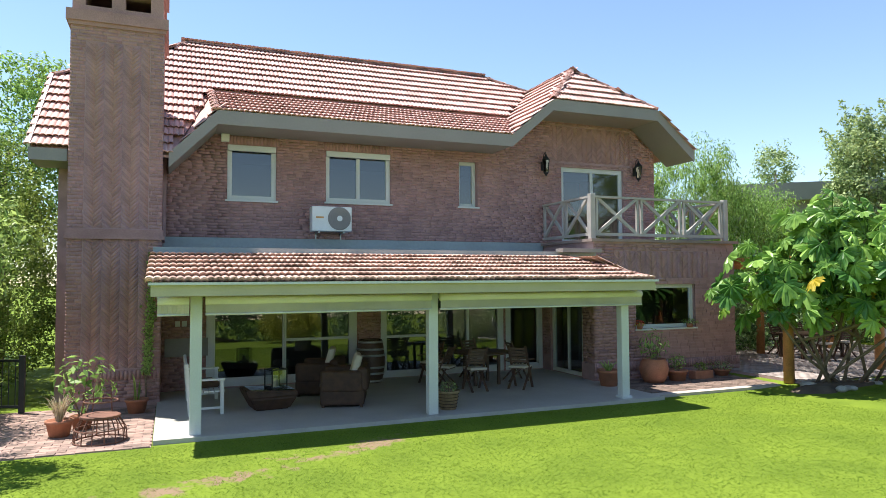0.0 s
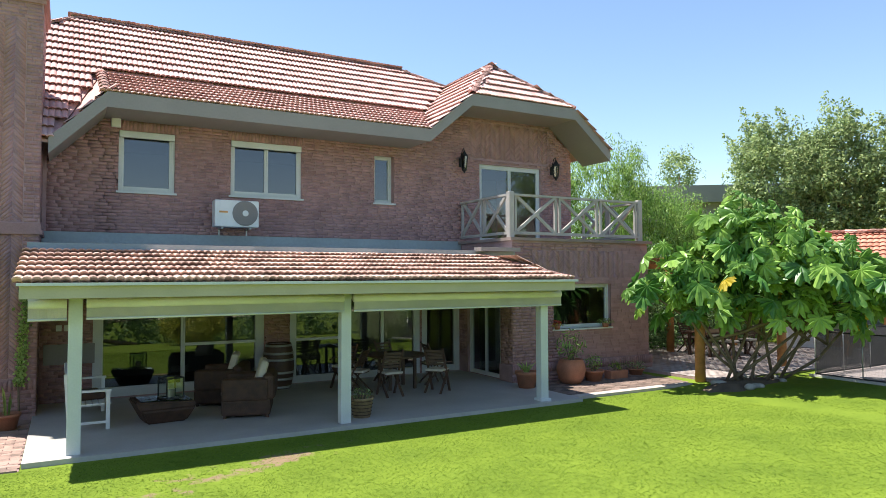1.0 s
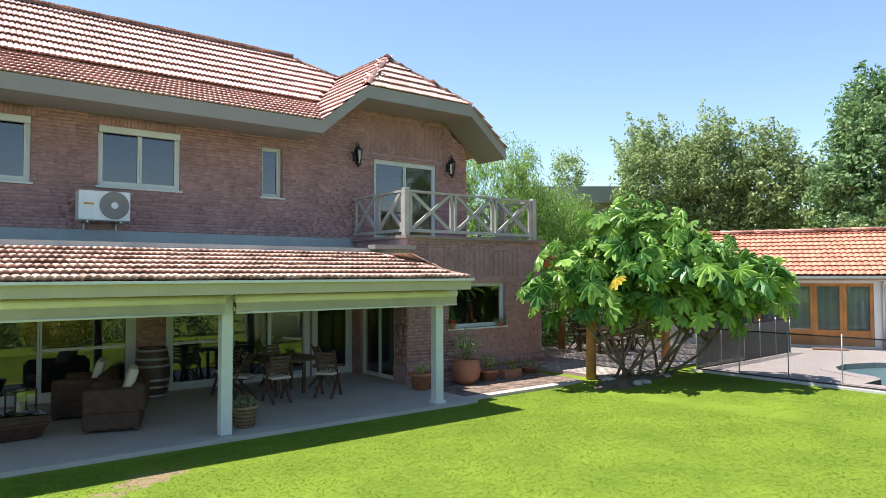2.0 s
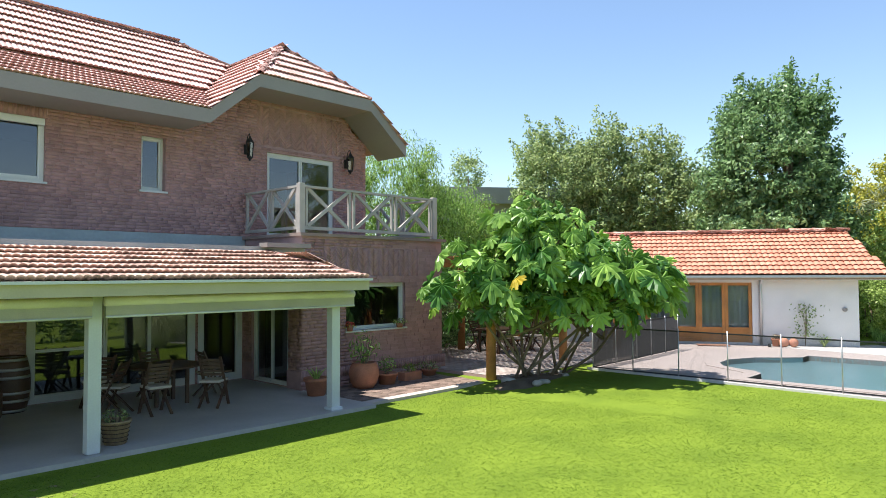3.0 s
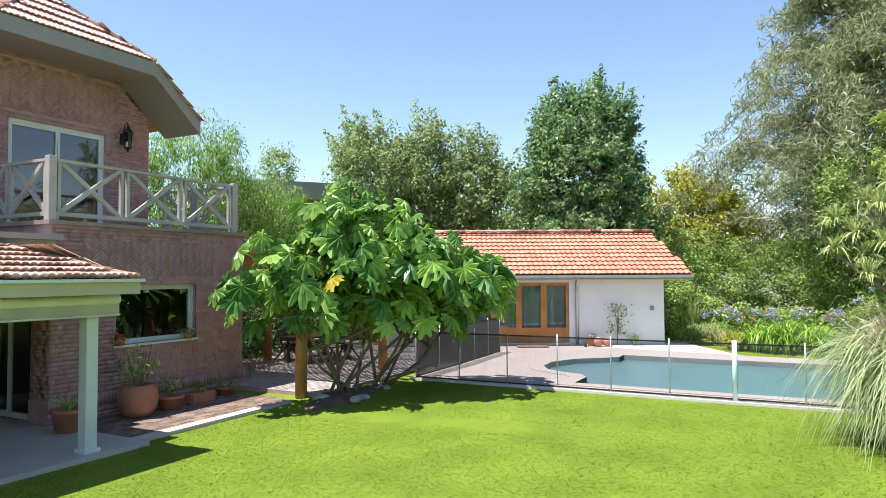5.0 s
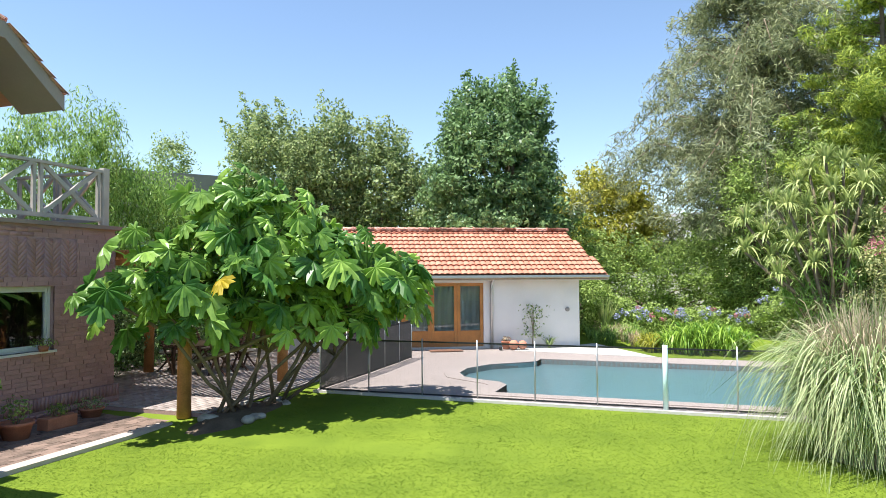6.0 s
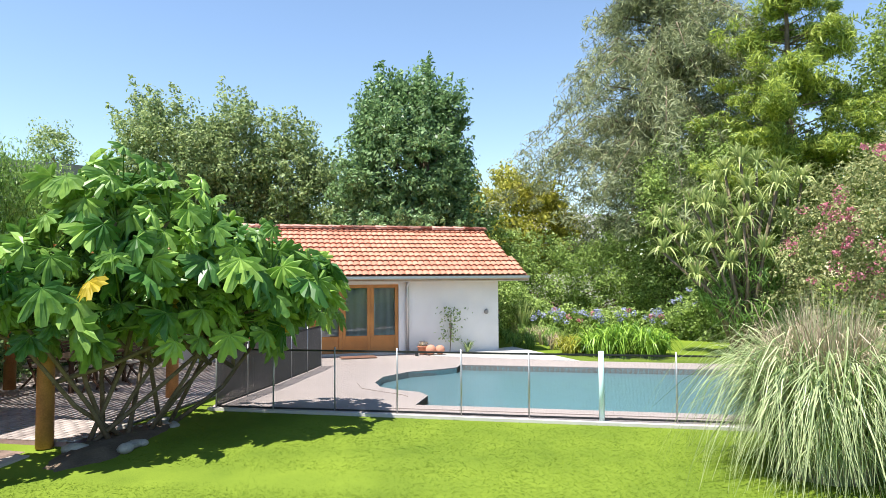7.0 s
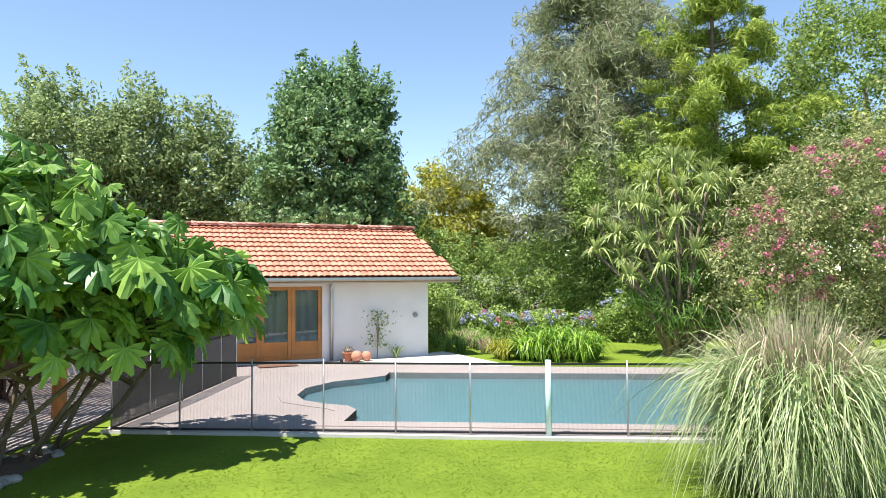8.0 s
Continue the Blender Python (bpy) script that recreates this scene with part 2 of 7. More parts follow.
def leaf_cloud(points, normals, size, aspect=0.5, jitter=0.7, droop=0.0):
    """Kite-shaped leaves at points, facing roughly along normals. Gives corners and faces."""
    n = len(points)
    nr = normals + RNG.normal(0, jitter, (n, 3))
    nr /= np.linalg.norm(nr, axis=1)[:, None] + 1e-9
    r = RNG.normal(0, 1, (n, 3))
    r[:, 2] -= droop
    d = r - nr * (r * nr).sum(1)[:, None]
    d /= np.linalg.norm(d, axis=1)[:, None] + 1e-9
    s = np.cross(nr, d)
    ln = (size * RNG.uniform(0.6, 1.3, n))[:, None]
    w = ln * aspect / 2
    bend = nr * ln * 0.12
    v = np.stack([points - d * ln / 2, points + s * w + bend, points + d * ln / 2, points - s * w + bend], 1).reshape(-1, 3)
    return v, np.arange(n * 4).reshape(n, 4)


def clump_points(centres, radii, per, flat=0.8):
    """Points on the shells of many clumps, with outward normals."""
    k = len(centres)
    c, r = np.repeat(centres, per, 0), np.repeat(radii, per)
    d = RNG.normal(0, 1, (k * per, 3))
    d /= np.linalg.norm(d, axis=1)[:, None]
    p = c + d * np.array([1, 1, flat]) * (r * RNG.uniform(0.55, 1.05, k * per))[:, None]
    nrm = d + np.array([0, 0, 0.35])
    return p, nrm


def crown_centres(blobs, spacing, fill=0.45):
    """Clump centres over the surface of ellipsoids (x, y, z, rx, ry, rz), none inside another."""
    out = []
    for i, (x, y, z, rx, ry, rz) in enumerate(blobs):
        area = 4 * math.pi * ((rx * ry) ** 1.6 / 3 + (rx * rz) ** 1.6 / 3 + (ry * rz) ** 1.6 / 3) ** (1 / 1.6)
        m = max(6, int(area / spacing ** 2))
        d = RNG.normal(0, 1, (m, 3))
        d /= np.linalg.norm(d, axis=1)[:, None]
        p = np.array([x, y, z]) + d * np.array([rx, ry, rz]) * np.where(RNG.uniform(0, 1, m) < 0.22, RNG.uniform(1.0, 1.22, m), RNG.uniform(0.62, 1.0, m))[:, None]
        keep = np.ones(m, bool)
        for j, o in enumerate(blobs):
            if j != i:
                keep &= (((p - np.array(o[:3])) / np.array(o[3:])) ** 2).sum(1) > fill
        out.append(p[keep])
    return np.concatenate(out)


def tree(name, label, base, blobs, mat, leaf=0.16, clump=0.5, per=60, trunk=0.2, category="tree", aspect=0.5, spacing=None, droop=0.0, extra=None, flat=0.8, shoots=0.0):
    """A tree: tapered trunk with limbs to its crown's masses, and a crown of clumped leaves."""
    ob = thing(name, label, category, base)
    b = Vector(base)
    bm = bmesh.new()
    top = max(blobs, key=lambda o: o[2])
    lean = Vector((top[0], top[1], top[2])) - b
    pts = [b * 0 + lean * f + Vector((math.sin(f * 7) * 0.12, math.cos(f * 5) * 0.12 - 0.12, 0)) for f in (0, 0.25, 0.5, 0.75, 1.0)]
    tube(bm, pts, [trunk * 1.25, trunk, trunk * 0.8, trunk * 0.5, trunk * 0.15], 8)
    for o in blobs:
        e = Vector(o[:3]) - b
        s = lean * min(0.6, 0.45 * e.z / max(lean.z, 0.1))
        tube(bm, [s, s.lerp(e, 0.5) + Vector((0, 0, 0.2)), e], [trunk * 0.55, trunk * 0.3, trunk * 0.08], 6)
    part("trunk", bm, BARK, ob, "", True)
    c = crown_centres(blobs, spacing or clump * 0.98)
    p, nrm = clump_points(c, clump * RNG.uniform(0.5, 1.3, len(c)), int(per * 0.98), flat)
    if shoots:
        # leafy shoots that stand out of the crown and break its outline
        pick = c[RNG.uniform(0, 1, len(c)) < shoots]
        mid = np.mean([o[:3] for o in blobs], 0)
        d = pick - mid
        d /= np.linalg.norm(d, axis=1)[:, None]
        d = d * 0.6 + np.array([0, 0, 0.9]) + RNG.normal(0, 0.15, d.shape)
        t = RNG.uniform(0.2, 1.0, (len(pick), int(per * 0.6), 1))
        q = pick[:, None] + d[:, None] * t * clump * 1.35 + RNG.normal(0, 1, (len(pick), int(per * 0.6), 3)) * clump * 0.4 * (1.2 - t)
        out = RNG.normal(0, 1, q.shape) + np.array([0, 0, 0.4])
        p, nrm = np.concatenate([p, q.reshape(-1, 3)]), np.concatenate([nrm, out.reshape(-1, 3)])
    v, q = leaf_cloud(p, nrm, leaf * 0.68, aspect, 0.6, droop)
    crown = new("crown", raw_mesh("crown", v - np.array(base), q, mat))
    crown.parent = ob
    return ob


def conifer(name, label, base, height, spread, mat, low=0.12, tuft=0.5, per=70, needle=0.3, trunk=0.4, droop=0.25, seed=1, rows=26, bare=0.25, gap=0.0):
    """A conifer: straight trunk, whorls of drooping boughs, needles in tufts along each bough."""
    rng = random.Random(seed)
    ob = thing(name, label, "tree", base)
    bm = bmesh.new()
    tube(bm, [(0, 0, 0), (0.1, 0, height * 0.5), (0, 0.05, height)], [trunk, trunk * 0.6, 0.03], 10)
    cs, rs = [], []
    for i in range(rows):
        f = (i + rng.random()) / rows
        z = height * (low + (1 - low) * f)
        reach = spread * (1 - f) ** 0.7 * (0.75 + 0.5 * rng.random()) * (0.65 + 0.35 * min(1, f * 4 + 0.4))
        for k in range(5):
            if rng.random() < gap:
                continue
            a = rng.uniform(0, math.tau)
            ln = reach * rng.uniform(0.6, 1.1)
            d = Vector((math.cos(a), math.sin(a), 0))
            pts = [Vector((0, 0, z)), d * ln * 0.55 + Vector((0, 0, z + ln * 0.12)), d * ln + Vector((0, 0, z - ln * droop))]
            tube(bm, pts, [trunk * 0.1, trunk * 0.06, 0.008], 4)
            m = max(4, int(ln / 0.4))
            for j in range(m):
                t = bare + (1 - bare) * (j + 0.5) / m
                p = (pts[0].lerp(pts[1], t / 0.55) if t < 0.55 else pts[1].lerp(pts[2], (t - 0.55) / 0.45))
                cs.append(tuple(p + Vector((rng.gauss(0, 0.16), rng.gauss(0, 0.16), rng.gauss(-0.1, 0.12)))))
                rs.append(tuft * rng.uniform(0.6, 1.25) * (1.1 - 0.25 * t))
    part("trunk", bm, BARK, ob, "", True)
    c = np.array(cs)
    p, nrm = clump_points(c, np.array(rs), per, 0.7)
    v, q = leaf_cloud(p, nrm, needle, 0.12, 0.9, 0.6)
    crown = new("crown", raw_mesh("crown", v, q, mat))
    crown.parent = ob
    return ob
# ---- ground ----
def rise(x, y):
    """The lawn falls a little towards the house."""
    return -0.12 * min(1, max(0, (14.0 - x) / 1.5)) * min(1, max(0, (y - 5) / 5))


POOL = [(22.25, 7.25), (22.45, -2.5), (16.95, -2.2), (16.80, 7.05), (17.75, 7.05), (18.10, 7.30), (18.25, 7.75), (18.55, 8.25), (19.10, 8.55), (19.9, 8.62), (20.8, 8.25), (21.4, 7.55), (21.75, 7.25)]


def ground_sheet():
    xs = sorted(set([-400, -120, -50, -25] + [i * 1.0 for i in range(-14, 50)] + [60, 90, 150, 400]))
    ys = sorted(set([-400, -120, -50] + [i * 1.0 for i in range(-30, 34)] + [50, 90, 150, 400]))
    bm = bmesh.new()
    grid = [[bm.verts.new((x, y, rise(x, y))) for y in ys] for x in xs]
    for i in range(len(xs) - 1):
        for j in range(len(ys) - 1):
            if 16.0 <= xs[i] < 23.0 and -3.0 <= ys[j] < 10.0:
                continue
            bm.faces.new((grid[i][j], grid[i + 1][j], grid[i + 1][j + 1], grid[i][j + 1]))
    return structure("ground", bm, GRASS, "sunlit green mown lawn with slightly uneven colour", True)


ground_sheet()


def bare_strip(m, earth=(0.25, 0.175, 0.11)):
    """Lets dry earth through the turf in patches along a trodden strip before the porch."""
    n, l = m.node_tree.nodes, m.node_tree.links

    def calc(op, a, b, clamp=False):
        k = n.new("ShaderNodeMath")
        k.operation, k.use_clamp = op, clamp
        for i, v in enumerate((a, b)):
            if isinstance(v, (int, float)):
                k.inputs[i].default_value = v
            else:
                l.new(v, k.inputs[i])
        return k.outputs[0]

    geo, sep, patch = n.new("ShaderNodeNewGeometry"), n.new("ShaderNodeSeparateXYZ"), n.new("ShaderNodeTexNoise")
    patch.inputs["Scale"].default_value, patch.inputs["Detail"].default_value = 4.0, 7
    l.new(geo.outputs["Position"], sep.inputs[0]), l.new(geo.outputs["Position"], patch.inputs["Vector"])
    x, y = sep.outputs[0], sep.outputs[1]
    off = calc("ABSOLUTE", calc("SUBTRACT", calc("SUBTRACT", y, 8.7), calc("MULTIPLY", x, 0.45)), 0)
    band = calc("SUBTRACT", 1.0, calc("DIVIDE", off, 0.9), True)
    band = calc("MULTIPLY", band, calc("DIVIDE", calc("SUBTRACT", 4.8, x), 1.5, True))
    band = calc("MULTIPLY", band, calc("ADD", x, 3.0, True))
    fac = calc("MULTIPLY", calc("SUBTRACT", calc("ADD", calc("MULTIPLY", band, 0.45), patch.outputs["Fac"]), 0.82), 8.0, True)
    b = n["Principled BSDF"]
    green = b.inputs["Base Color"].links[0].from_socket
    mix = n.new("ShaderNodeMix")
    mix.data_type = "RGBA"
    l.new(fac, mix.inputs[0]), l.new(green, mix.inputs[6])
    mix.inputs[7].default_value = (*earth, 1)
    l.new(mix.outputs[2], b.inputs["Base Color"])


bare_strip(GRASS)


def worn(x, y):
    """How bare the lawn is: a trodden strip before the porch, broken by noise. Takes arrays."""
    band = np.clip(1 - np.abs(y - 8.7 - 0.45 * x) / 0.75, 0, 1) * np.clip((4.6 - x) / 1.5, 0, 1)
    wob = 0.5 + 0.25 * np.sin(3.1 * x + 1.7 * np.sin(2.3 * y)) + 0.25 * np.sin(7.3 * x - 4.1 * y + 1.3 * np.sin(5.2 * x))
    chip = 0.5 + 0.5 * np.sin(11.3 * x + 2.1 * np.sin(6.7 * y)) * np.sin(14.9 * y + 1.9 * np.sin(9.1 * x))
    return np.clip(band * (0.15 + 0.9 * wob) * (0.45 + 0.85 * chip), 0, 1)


def lawn_blades():
    """Short mown blades over the lawn that the camera passes."""
    n = 420000
    x, y = RNG.uniform(-4, 15.9, n), RNG.uniform(-3.0, 12.0, n)
    dist = np.hypot(x - 4, y - 3)
    keep = (RNG.uniform(0, 1, n) < np.clip(8.5 / dist, 0.3, 1) ** 1.1) & ~((y > 11.15) & (x > -0.4) & (x < 9.2)) & ~((x > 8.5) & (y > 11.5 + RNG.normal(0, 0.03, n))) & ~((x < -0.3) & (y > 11.1 + RNG.normal(0, 0.06, n)))
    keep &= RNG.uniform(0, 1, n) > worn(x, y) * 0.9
    keep &= ((x - 13.85) / 1.45) ** 2 + ((y - 10.75) / 0.62) ** 2 > 1 + RNG.normal(0, 0.12, n)
    x, y = x[keep], y[keep]
    z = -0.12 * np.clip((14.0 - x) / 1.5, 0, 1) * np.clip((y - 5) / 5, 0, 1)
    n = len(x)
    a, h = RNG.uniform(0, math.tau, n), RNG.uniform(0.006, 0.018, n)
    w, tilt, ta = RNG.uniform(0.0035, 0.007, n), RNG.uniform(0.02, 0.05, n), RNG.uniform(0, math.tau, n)
    base = np.stack([x, y, z - 0.001], 1)
    side = np.stack([np.cos(a) * w, np.sin(a) * w, 0 * a], 1)
    tip = base + np.stack([np.cos(ta) * tilt, np.sin(ta) * tilt, h], 1)
    v = np.stack([base - side, base + side, tip + side * 0.3, tip - side * 0.3], 1).reshape(-1, 3)
    ob = new("grass", raw_mesh("grass", v, np.arange(n * 4).reshape(n, 4), BLADE))
    tagged(ob, "short mown bright green lawn grass", "grass", "", "stuff")


lawn_blades()

# porch slab, strip along it, terrace and path
bm = bmesh.new()
box(bm, -0.22, 9.42, 11.28, 16.1, -0.4, -0.05)
slab = structure("floor", bm, SLAB, "grey tiled porch floor")
bm = bmesh.new()
box(bm, 8.9, 12.9, 11.52, 11.745, -0.4, -0.06)
structure("kerb", bm, KERB, "pale stone edge of the brick path")


# ---- brick walls ----
LAY = {}


def brick_mesh(w, h, d, mat):
    key = (round(w, 3), round(h, 3), round(d, 3), mat.name)
    if key not in LAY:
        bm = bmesh.new()
        box(bm, 0, w, -d, 0.02, 0, h)
        me = bpy.data.meshes.new("brick")
        bm.to_mesh(me)
        bm.free()
        me.materials.append(mat)
        LAY[key] = me
    return LAY[key]


def brick_field(place, width, z0, z1, holes, seed, count=0, parent=None, course=0.07, long=0.27, skip=None, proud=(0.001, 0.003)):
    """Courses of bricks on a wall's face. place(u, z, out) gives a point; holes are (u0, u1, z0, z1). The first
    `count` lie as pieces of their own, the rest as one mesh."""
    rng = random.Random(seed)
    verts, quads, single = [], [], 0
    row = 0
    z = z0
    while z + course * 0.6 < z1:
        u = -rng.uniform(0, long)
        h = course - 0.006
        while u < width:
            w = long * rng.choice((1.0, 1.0, 1.0, 0.5, 0.8))
            a, b = max(u, 0), min(u + w - 0.008, width)
            mid = (a + b) / 2
            spans = [(a, b)]
            for q in holes:
                if q[2] < z + h - 0.02 and q[3] > z + 0.02:
                    spans = [s for lo, hi in spans for s in ((lo, min(hi, q[0])), (max(lo, q[1]), hi)) if s[1] - s[0] > 0.025]
            for lo, hi in spans:
                if hi - lo < 0.025 or skip and skip((lo + hi) / 2, z):
                    continue
                d = rng.uniform(*proud)
                dz = rng.uniform(-0.003, 0.003)
                k = len(verts)
                verts += [place(uu, zz + dz, oo) for oo in (0.0, d) for uu, zz in ((lo, z), (hi, z), (hi, z + h), (lo, z + h))]
                quads += [(k + 4, k + 5, k + 6, k + 7), (k, k + 1, k + 5, k + 4), (k + 1, k + 2, k + 6, k + 5), (k + 2, k + 3, k + 7, k + 6), (k + 3, k, k + 4, k + 7)]
            u += w
        z += course
        row += 1
    return verts, quads


def brick_wall(name, place, width, z0, z1, holes, seed, parent, pieces=0, pick=None, skip=None, course=0.07, proud=(0.001, 0.003)):
    v, q = brick_field(place, width, z0, z1, holes, seed, skip=skip, course=course, proud=proud)
    n = len(v) // 8
    order = list(range(n))
    chosen = set()
    if pieces:
        chosen = set(sorted(order, key=lambda i: pick(v[i * 8 + 4]))[:pieces])
    rest_v, rest_q = [], []
    for i in order:
        corner = v[i * 8:i * 8 + 8]
        if i in chosen:
            PIECES.append((corner, parent))
        else:
            k = len(rest_v)
            rest_v += corner
            rest_q += [tuple(j - i * 8 + k for j in f) for f in q[i * 5:i * 5 + 5]]
    ob = new("brickwork", raw_mesh("brickwork", np.array(rest_v), np.array(rest_q), BRICK))
    ob.parent = parent
    ob["kind"] = "stuff"
    return ob


PIECES = []


def wall_box(bm, axis, u0, u1, v0, v1, z0, z1, holes):
    """A wall along x or y with openings cut through it, as a grid of boxes without inner faces being seen."""
    us = sorted({u0, u1, *(h[0] for h in holes), *(h[1] for h in holes)})
    zs = sorted({z0, z1, *(h[2] for h in holes), *(h[3] for h in holes)})
    for a, b in zip(us, us[1:]):
        for c, d in zip(zs, zs[1:]):
            if any(h[0] <= (a + b) / 2 <= h[1] and h[2] <= (c + d) / 2 <= h[3] for h in holes):
                continue
            if axis == "x":
                box(bm, a, b, v0, v1, c, d)
            else:
                box(bm, v0, v1, a, b, c, d)


# ---- the house ----
house = thing("house", "two-storey red brick house with clipped clay-tile roofs", "house")
WY, WINGY, FY = 16.1, 13.69, 14.95
UP = [(1.18, 2.28, 4.22, 5.49), (3.45, 5.08, 4.25, 5.49), (6.94, 7.47, 4.26, 5.46), (10.03, 12.1, 3.32, 5.48)]
LOW = [(0.76, 4.22, -0.02, 2.05), (4.82, 8.2, -0.04, 2.05), (8.26, 9.38, -0.04, 2.05)]
front = UP + LOW
bm = bmesh.new()
wall_box(bm, "x", -2.2, 13.2, WY, WY + 0.3, -0.3, 5.05, front)
# above the long wall it follows the eaves
wall_box(bm, "x", 0.95, 13.2, WY, WY + 0.3, 5.05, 5.75, front)
for pts in ([(0.12, 5.05), (0.95, 5.05), (0.95, 5.75)], [(7.95, 5.75), (13.2, 5.75), (13.2, 5.95), (12.25, 6.75), (9.25, 6.75)]):
    lo = [bm.verts.new((x, WY, z)) for x, z in pts]
    hi = [bm.verts.new((x, WY + 0.3, z)) for x, z in pts]
    bm.faces.new(lo), bm.faces.new(hi[::-1])
    for i in range(len(lo)):
        j = (i + 1) % len(lo)
        bm.faces.new((lo[i], hi[i], hi[j], lo[j]))
box(bm, 12.9, 13.2, WY + 0.3, 23.8, -0.3, 5.9)
box(bm, -2.2, -1.9, WY + 0.3, 23.8, -0.3, 5.0)
box(bm, -2.2, 13.2, 23.8, 24.1, -0.3, 5.0)
front_wall = part("wall", bm, MORTAR, house, "brick wall with pale raked joints")


def above_eave(u, z):
    x = u - 0.1
    if x < 0.95:
        lim = 5.0 + max(0, x - 0.1) * 0.85
    elif x < 7.95:
        lim = 5.72
    elif x < 9.2:
        lim = 5.72 + (x - 7.95) * 0.8
    elif x < 12.3:
        lim = 6.72
    else:
        lim = 6.72 - (x - 12.3) * 0.85
    return z > lim + 0.04


HERR = (9.75, 12.35, 5.62, 6.6)
brick_wall("front", lambda u, z, o: (u - 0.1, WY - o, z), 13.3, 3.2, 6.8, [(a + 0.1, b + 0.1, c, d) for a, b, c, d in UP] + [(1.25, 2.45, 5.49, 5.7), (3.5, 5.2, 5.49, 5.7), (HERR[0] + 0.1, HERR[1] + 0.1, HERR[2], HERR[3])], 1, front_wall, skip=above_eave)
brick_wall("front_low", lambda u, z, o: (u - 0.17, WY - o, z), 9.6, -0.05, 2.6, [(a + 0.17, b + 0.17, c, d) for a, b, c, d in LOW], 2, front_wall)


def soldier_row(parent, y, x0, x1, z0, z1, w=0.075, axis="x"):
    """Bricks on end, over an opening or along a plinth."""
    v, q = [], []
    x = x0
    rng = random.Random(int(x0 * 100))
    while x < x1 - 0.03:
        d = rng.uniform(0.006, 0.012)
        b = min(x + w - 0.011, x1)
        k = len(v)
        for o in (0, d):
            for uu, zz in ((x, z0), (b, z0), (b, z1), (x, z1)):
                v.append((uu, y - o, zz) if axis == "x" else (y - o, uu, zz))
        q += [(k + 4, k + 5, k + 6, k + 7), (k, k + 1, k + 5, k + 4), (k + 1, k + 2, k + 6, k + 5), (k + 2, k + 3, k + 7, k + 6), (k + 3, k, k + 4, k + 7)]
        x += w
    ob = new("soldier_course", raw_mesh("soldier_course", np.array(v), np.array(q), BRICK))
    ob.parent = parent
    ob["kind"] = "stuff"


soldier_row(front_wall, WY, 1.15, 2.35, 5.50, 5.70)
soldier_row(front_wall, WY, 3.4, 5.1, 5.50, 5.70)


def herringbone(parent, place, width, height, z0):
    """A panel of bricks laid in a zigzag."""
    v, q = [], []
    rng = random.Random(5)
    L, H = 0.25, 0.07
    cols = max(1, int(width / 0.155))
    step = width / cols
    for c in range(cols):
        sgn = 1 if c % 2 else -1
        z = -0.1
        while z < height + 0.1:
            cx, cz = (c + 0.5) * step, z
            dx, dz = step / 2 * 1.0, sgn * step / 2 * 1.0
            pts = []
            for s, t in ((-1, -1), (1, -1), (1, 1), (-1, 1)):
                pts.append((cx + s * dx * 0.98, cz + s * dz + t * H * 0.55))
            pts = [(p[0], min(max(p[1], 0), height)) for p in pts]
            if max(p[1] for p in pts) - min(p[1] for p in pts) > 0.02:
                d = rng.uniform(0.0008, 0.0016)
                k = len(v)
                for o in (0, d):
                    v += [place(p[0], z0 + p[1], o) for p in pts]
                q += [(k + 4, k + 5, k + 6, k + 7), (k, k + 1, k + 5, k + 4), (k + 1, k + 2, k + 6, k + 5), (k + 2, k + 3, k + 7, k + 6), (k + 3, k, k + 4, k + 7)]
            z += 0.082
    ob = new("zigzag_brickwork", raw_mesh("zigzag_brickwork", np.array(v), np.array(q), BRICK))
    ob.parent = parent
    ob["kind"] = "stuff"


herringbone(front_wall, lambda u, z, o: (HERR[0] + u, WY - o, z), HERR[1] - HERR[0], HERR[3] - HERR[2], HERR[2])

# kitchen wing under the balcony
KW = (10.6, 12.45, 1.13, 2.22)
bm = bmesh.new()
wall_box(bm, "x", 9.4, 13.75, WINGY, WINGY + 0.3, -0.3, 3.26, [KW])
wall_box(bm, "y", WINGY + 0.3, WY, 9.4, 9.7, -0.3, 3.26, [(14.2, 15.7, -0.04, 2.05)])
box(bm, 13.45, 13.75, WINGY + 0.3, WY, -0.3, 3.26)
box(bm, 9.7, 13.45, WINGY + 0.3, WY, 3.06, 3.2)
wing = part("wing_wall", bm, MORTAR, house, "brick wall with pale raked joints")
PANEL = (9.98, 12.9, 2.36, 3.05)
brick_wall("wing", lambda u, z, o: (9.39 + u, WINGY - o, z), 4.37, 0.36, 3.22, [(KW[0] - 9.39, KW[1] - 9.39, KW[2], KW[3]), (PANEL[0] - 9.39, PANEL[1] - 9.39, PANEL[2], PANEL[3])], 3, wing, 300, lambda p: abs(p[0] - 12.9) + abs(p[2] - 1.2) * 0.8, proud=(0.006, 0.016), course=0.075)
brick_wall("wing_side", lambda u, z, o: (9.4 - o, WINGY + u, z), 2.4, 0.36, 3.1, [(0.5, 2.05, -1, 2.05)], 4, wing, proud=(0.006, 0.016), course=0.075)
brick_wall("wing_right", lambda u, z, o: (13.75 + o, WINGY + u, z), 2.4, 0.36, 3.22, [], 6, wing, proud=(0.006, 0.016), course=0.075)
herringbone(wing, lambda u, z, o: (PANEL[0] + u, WINGY - o, z), PANEL[1] - PANEL[0], PANEL[3] - PANEL[2], PANEL[2])
bm = bmesh.new()
box(bm, 9.33, 13.82, WINGY - 0.07, WINGY, -0.3, 0.34)
box(bm, 9.33, 9.4, WINGY, 14.15, -0.3, 0.34)
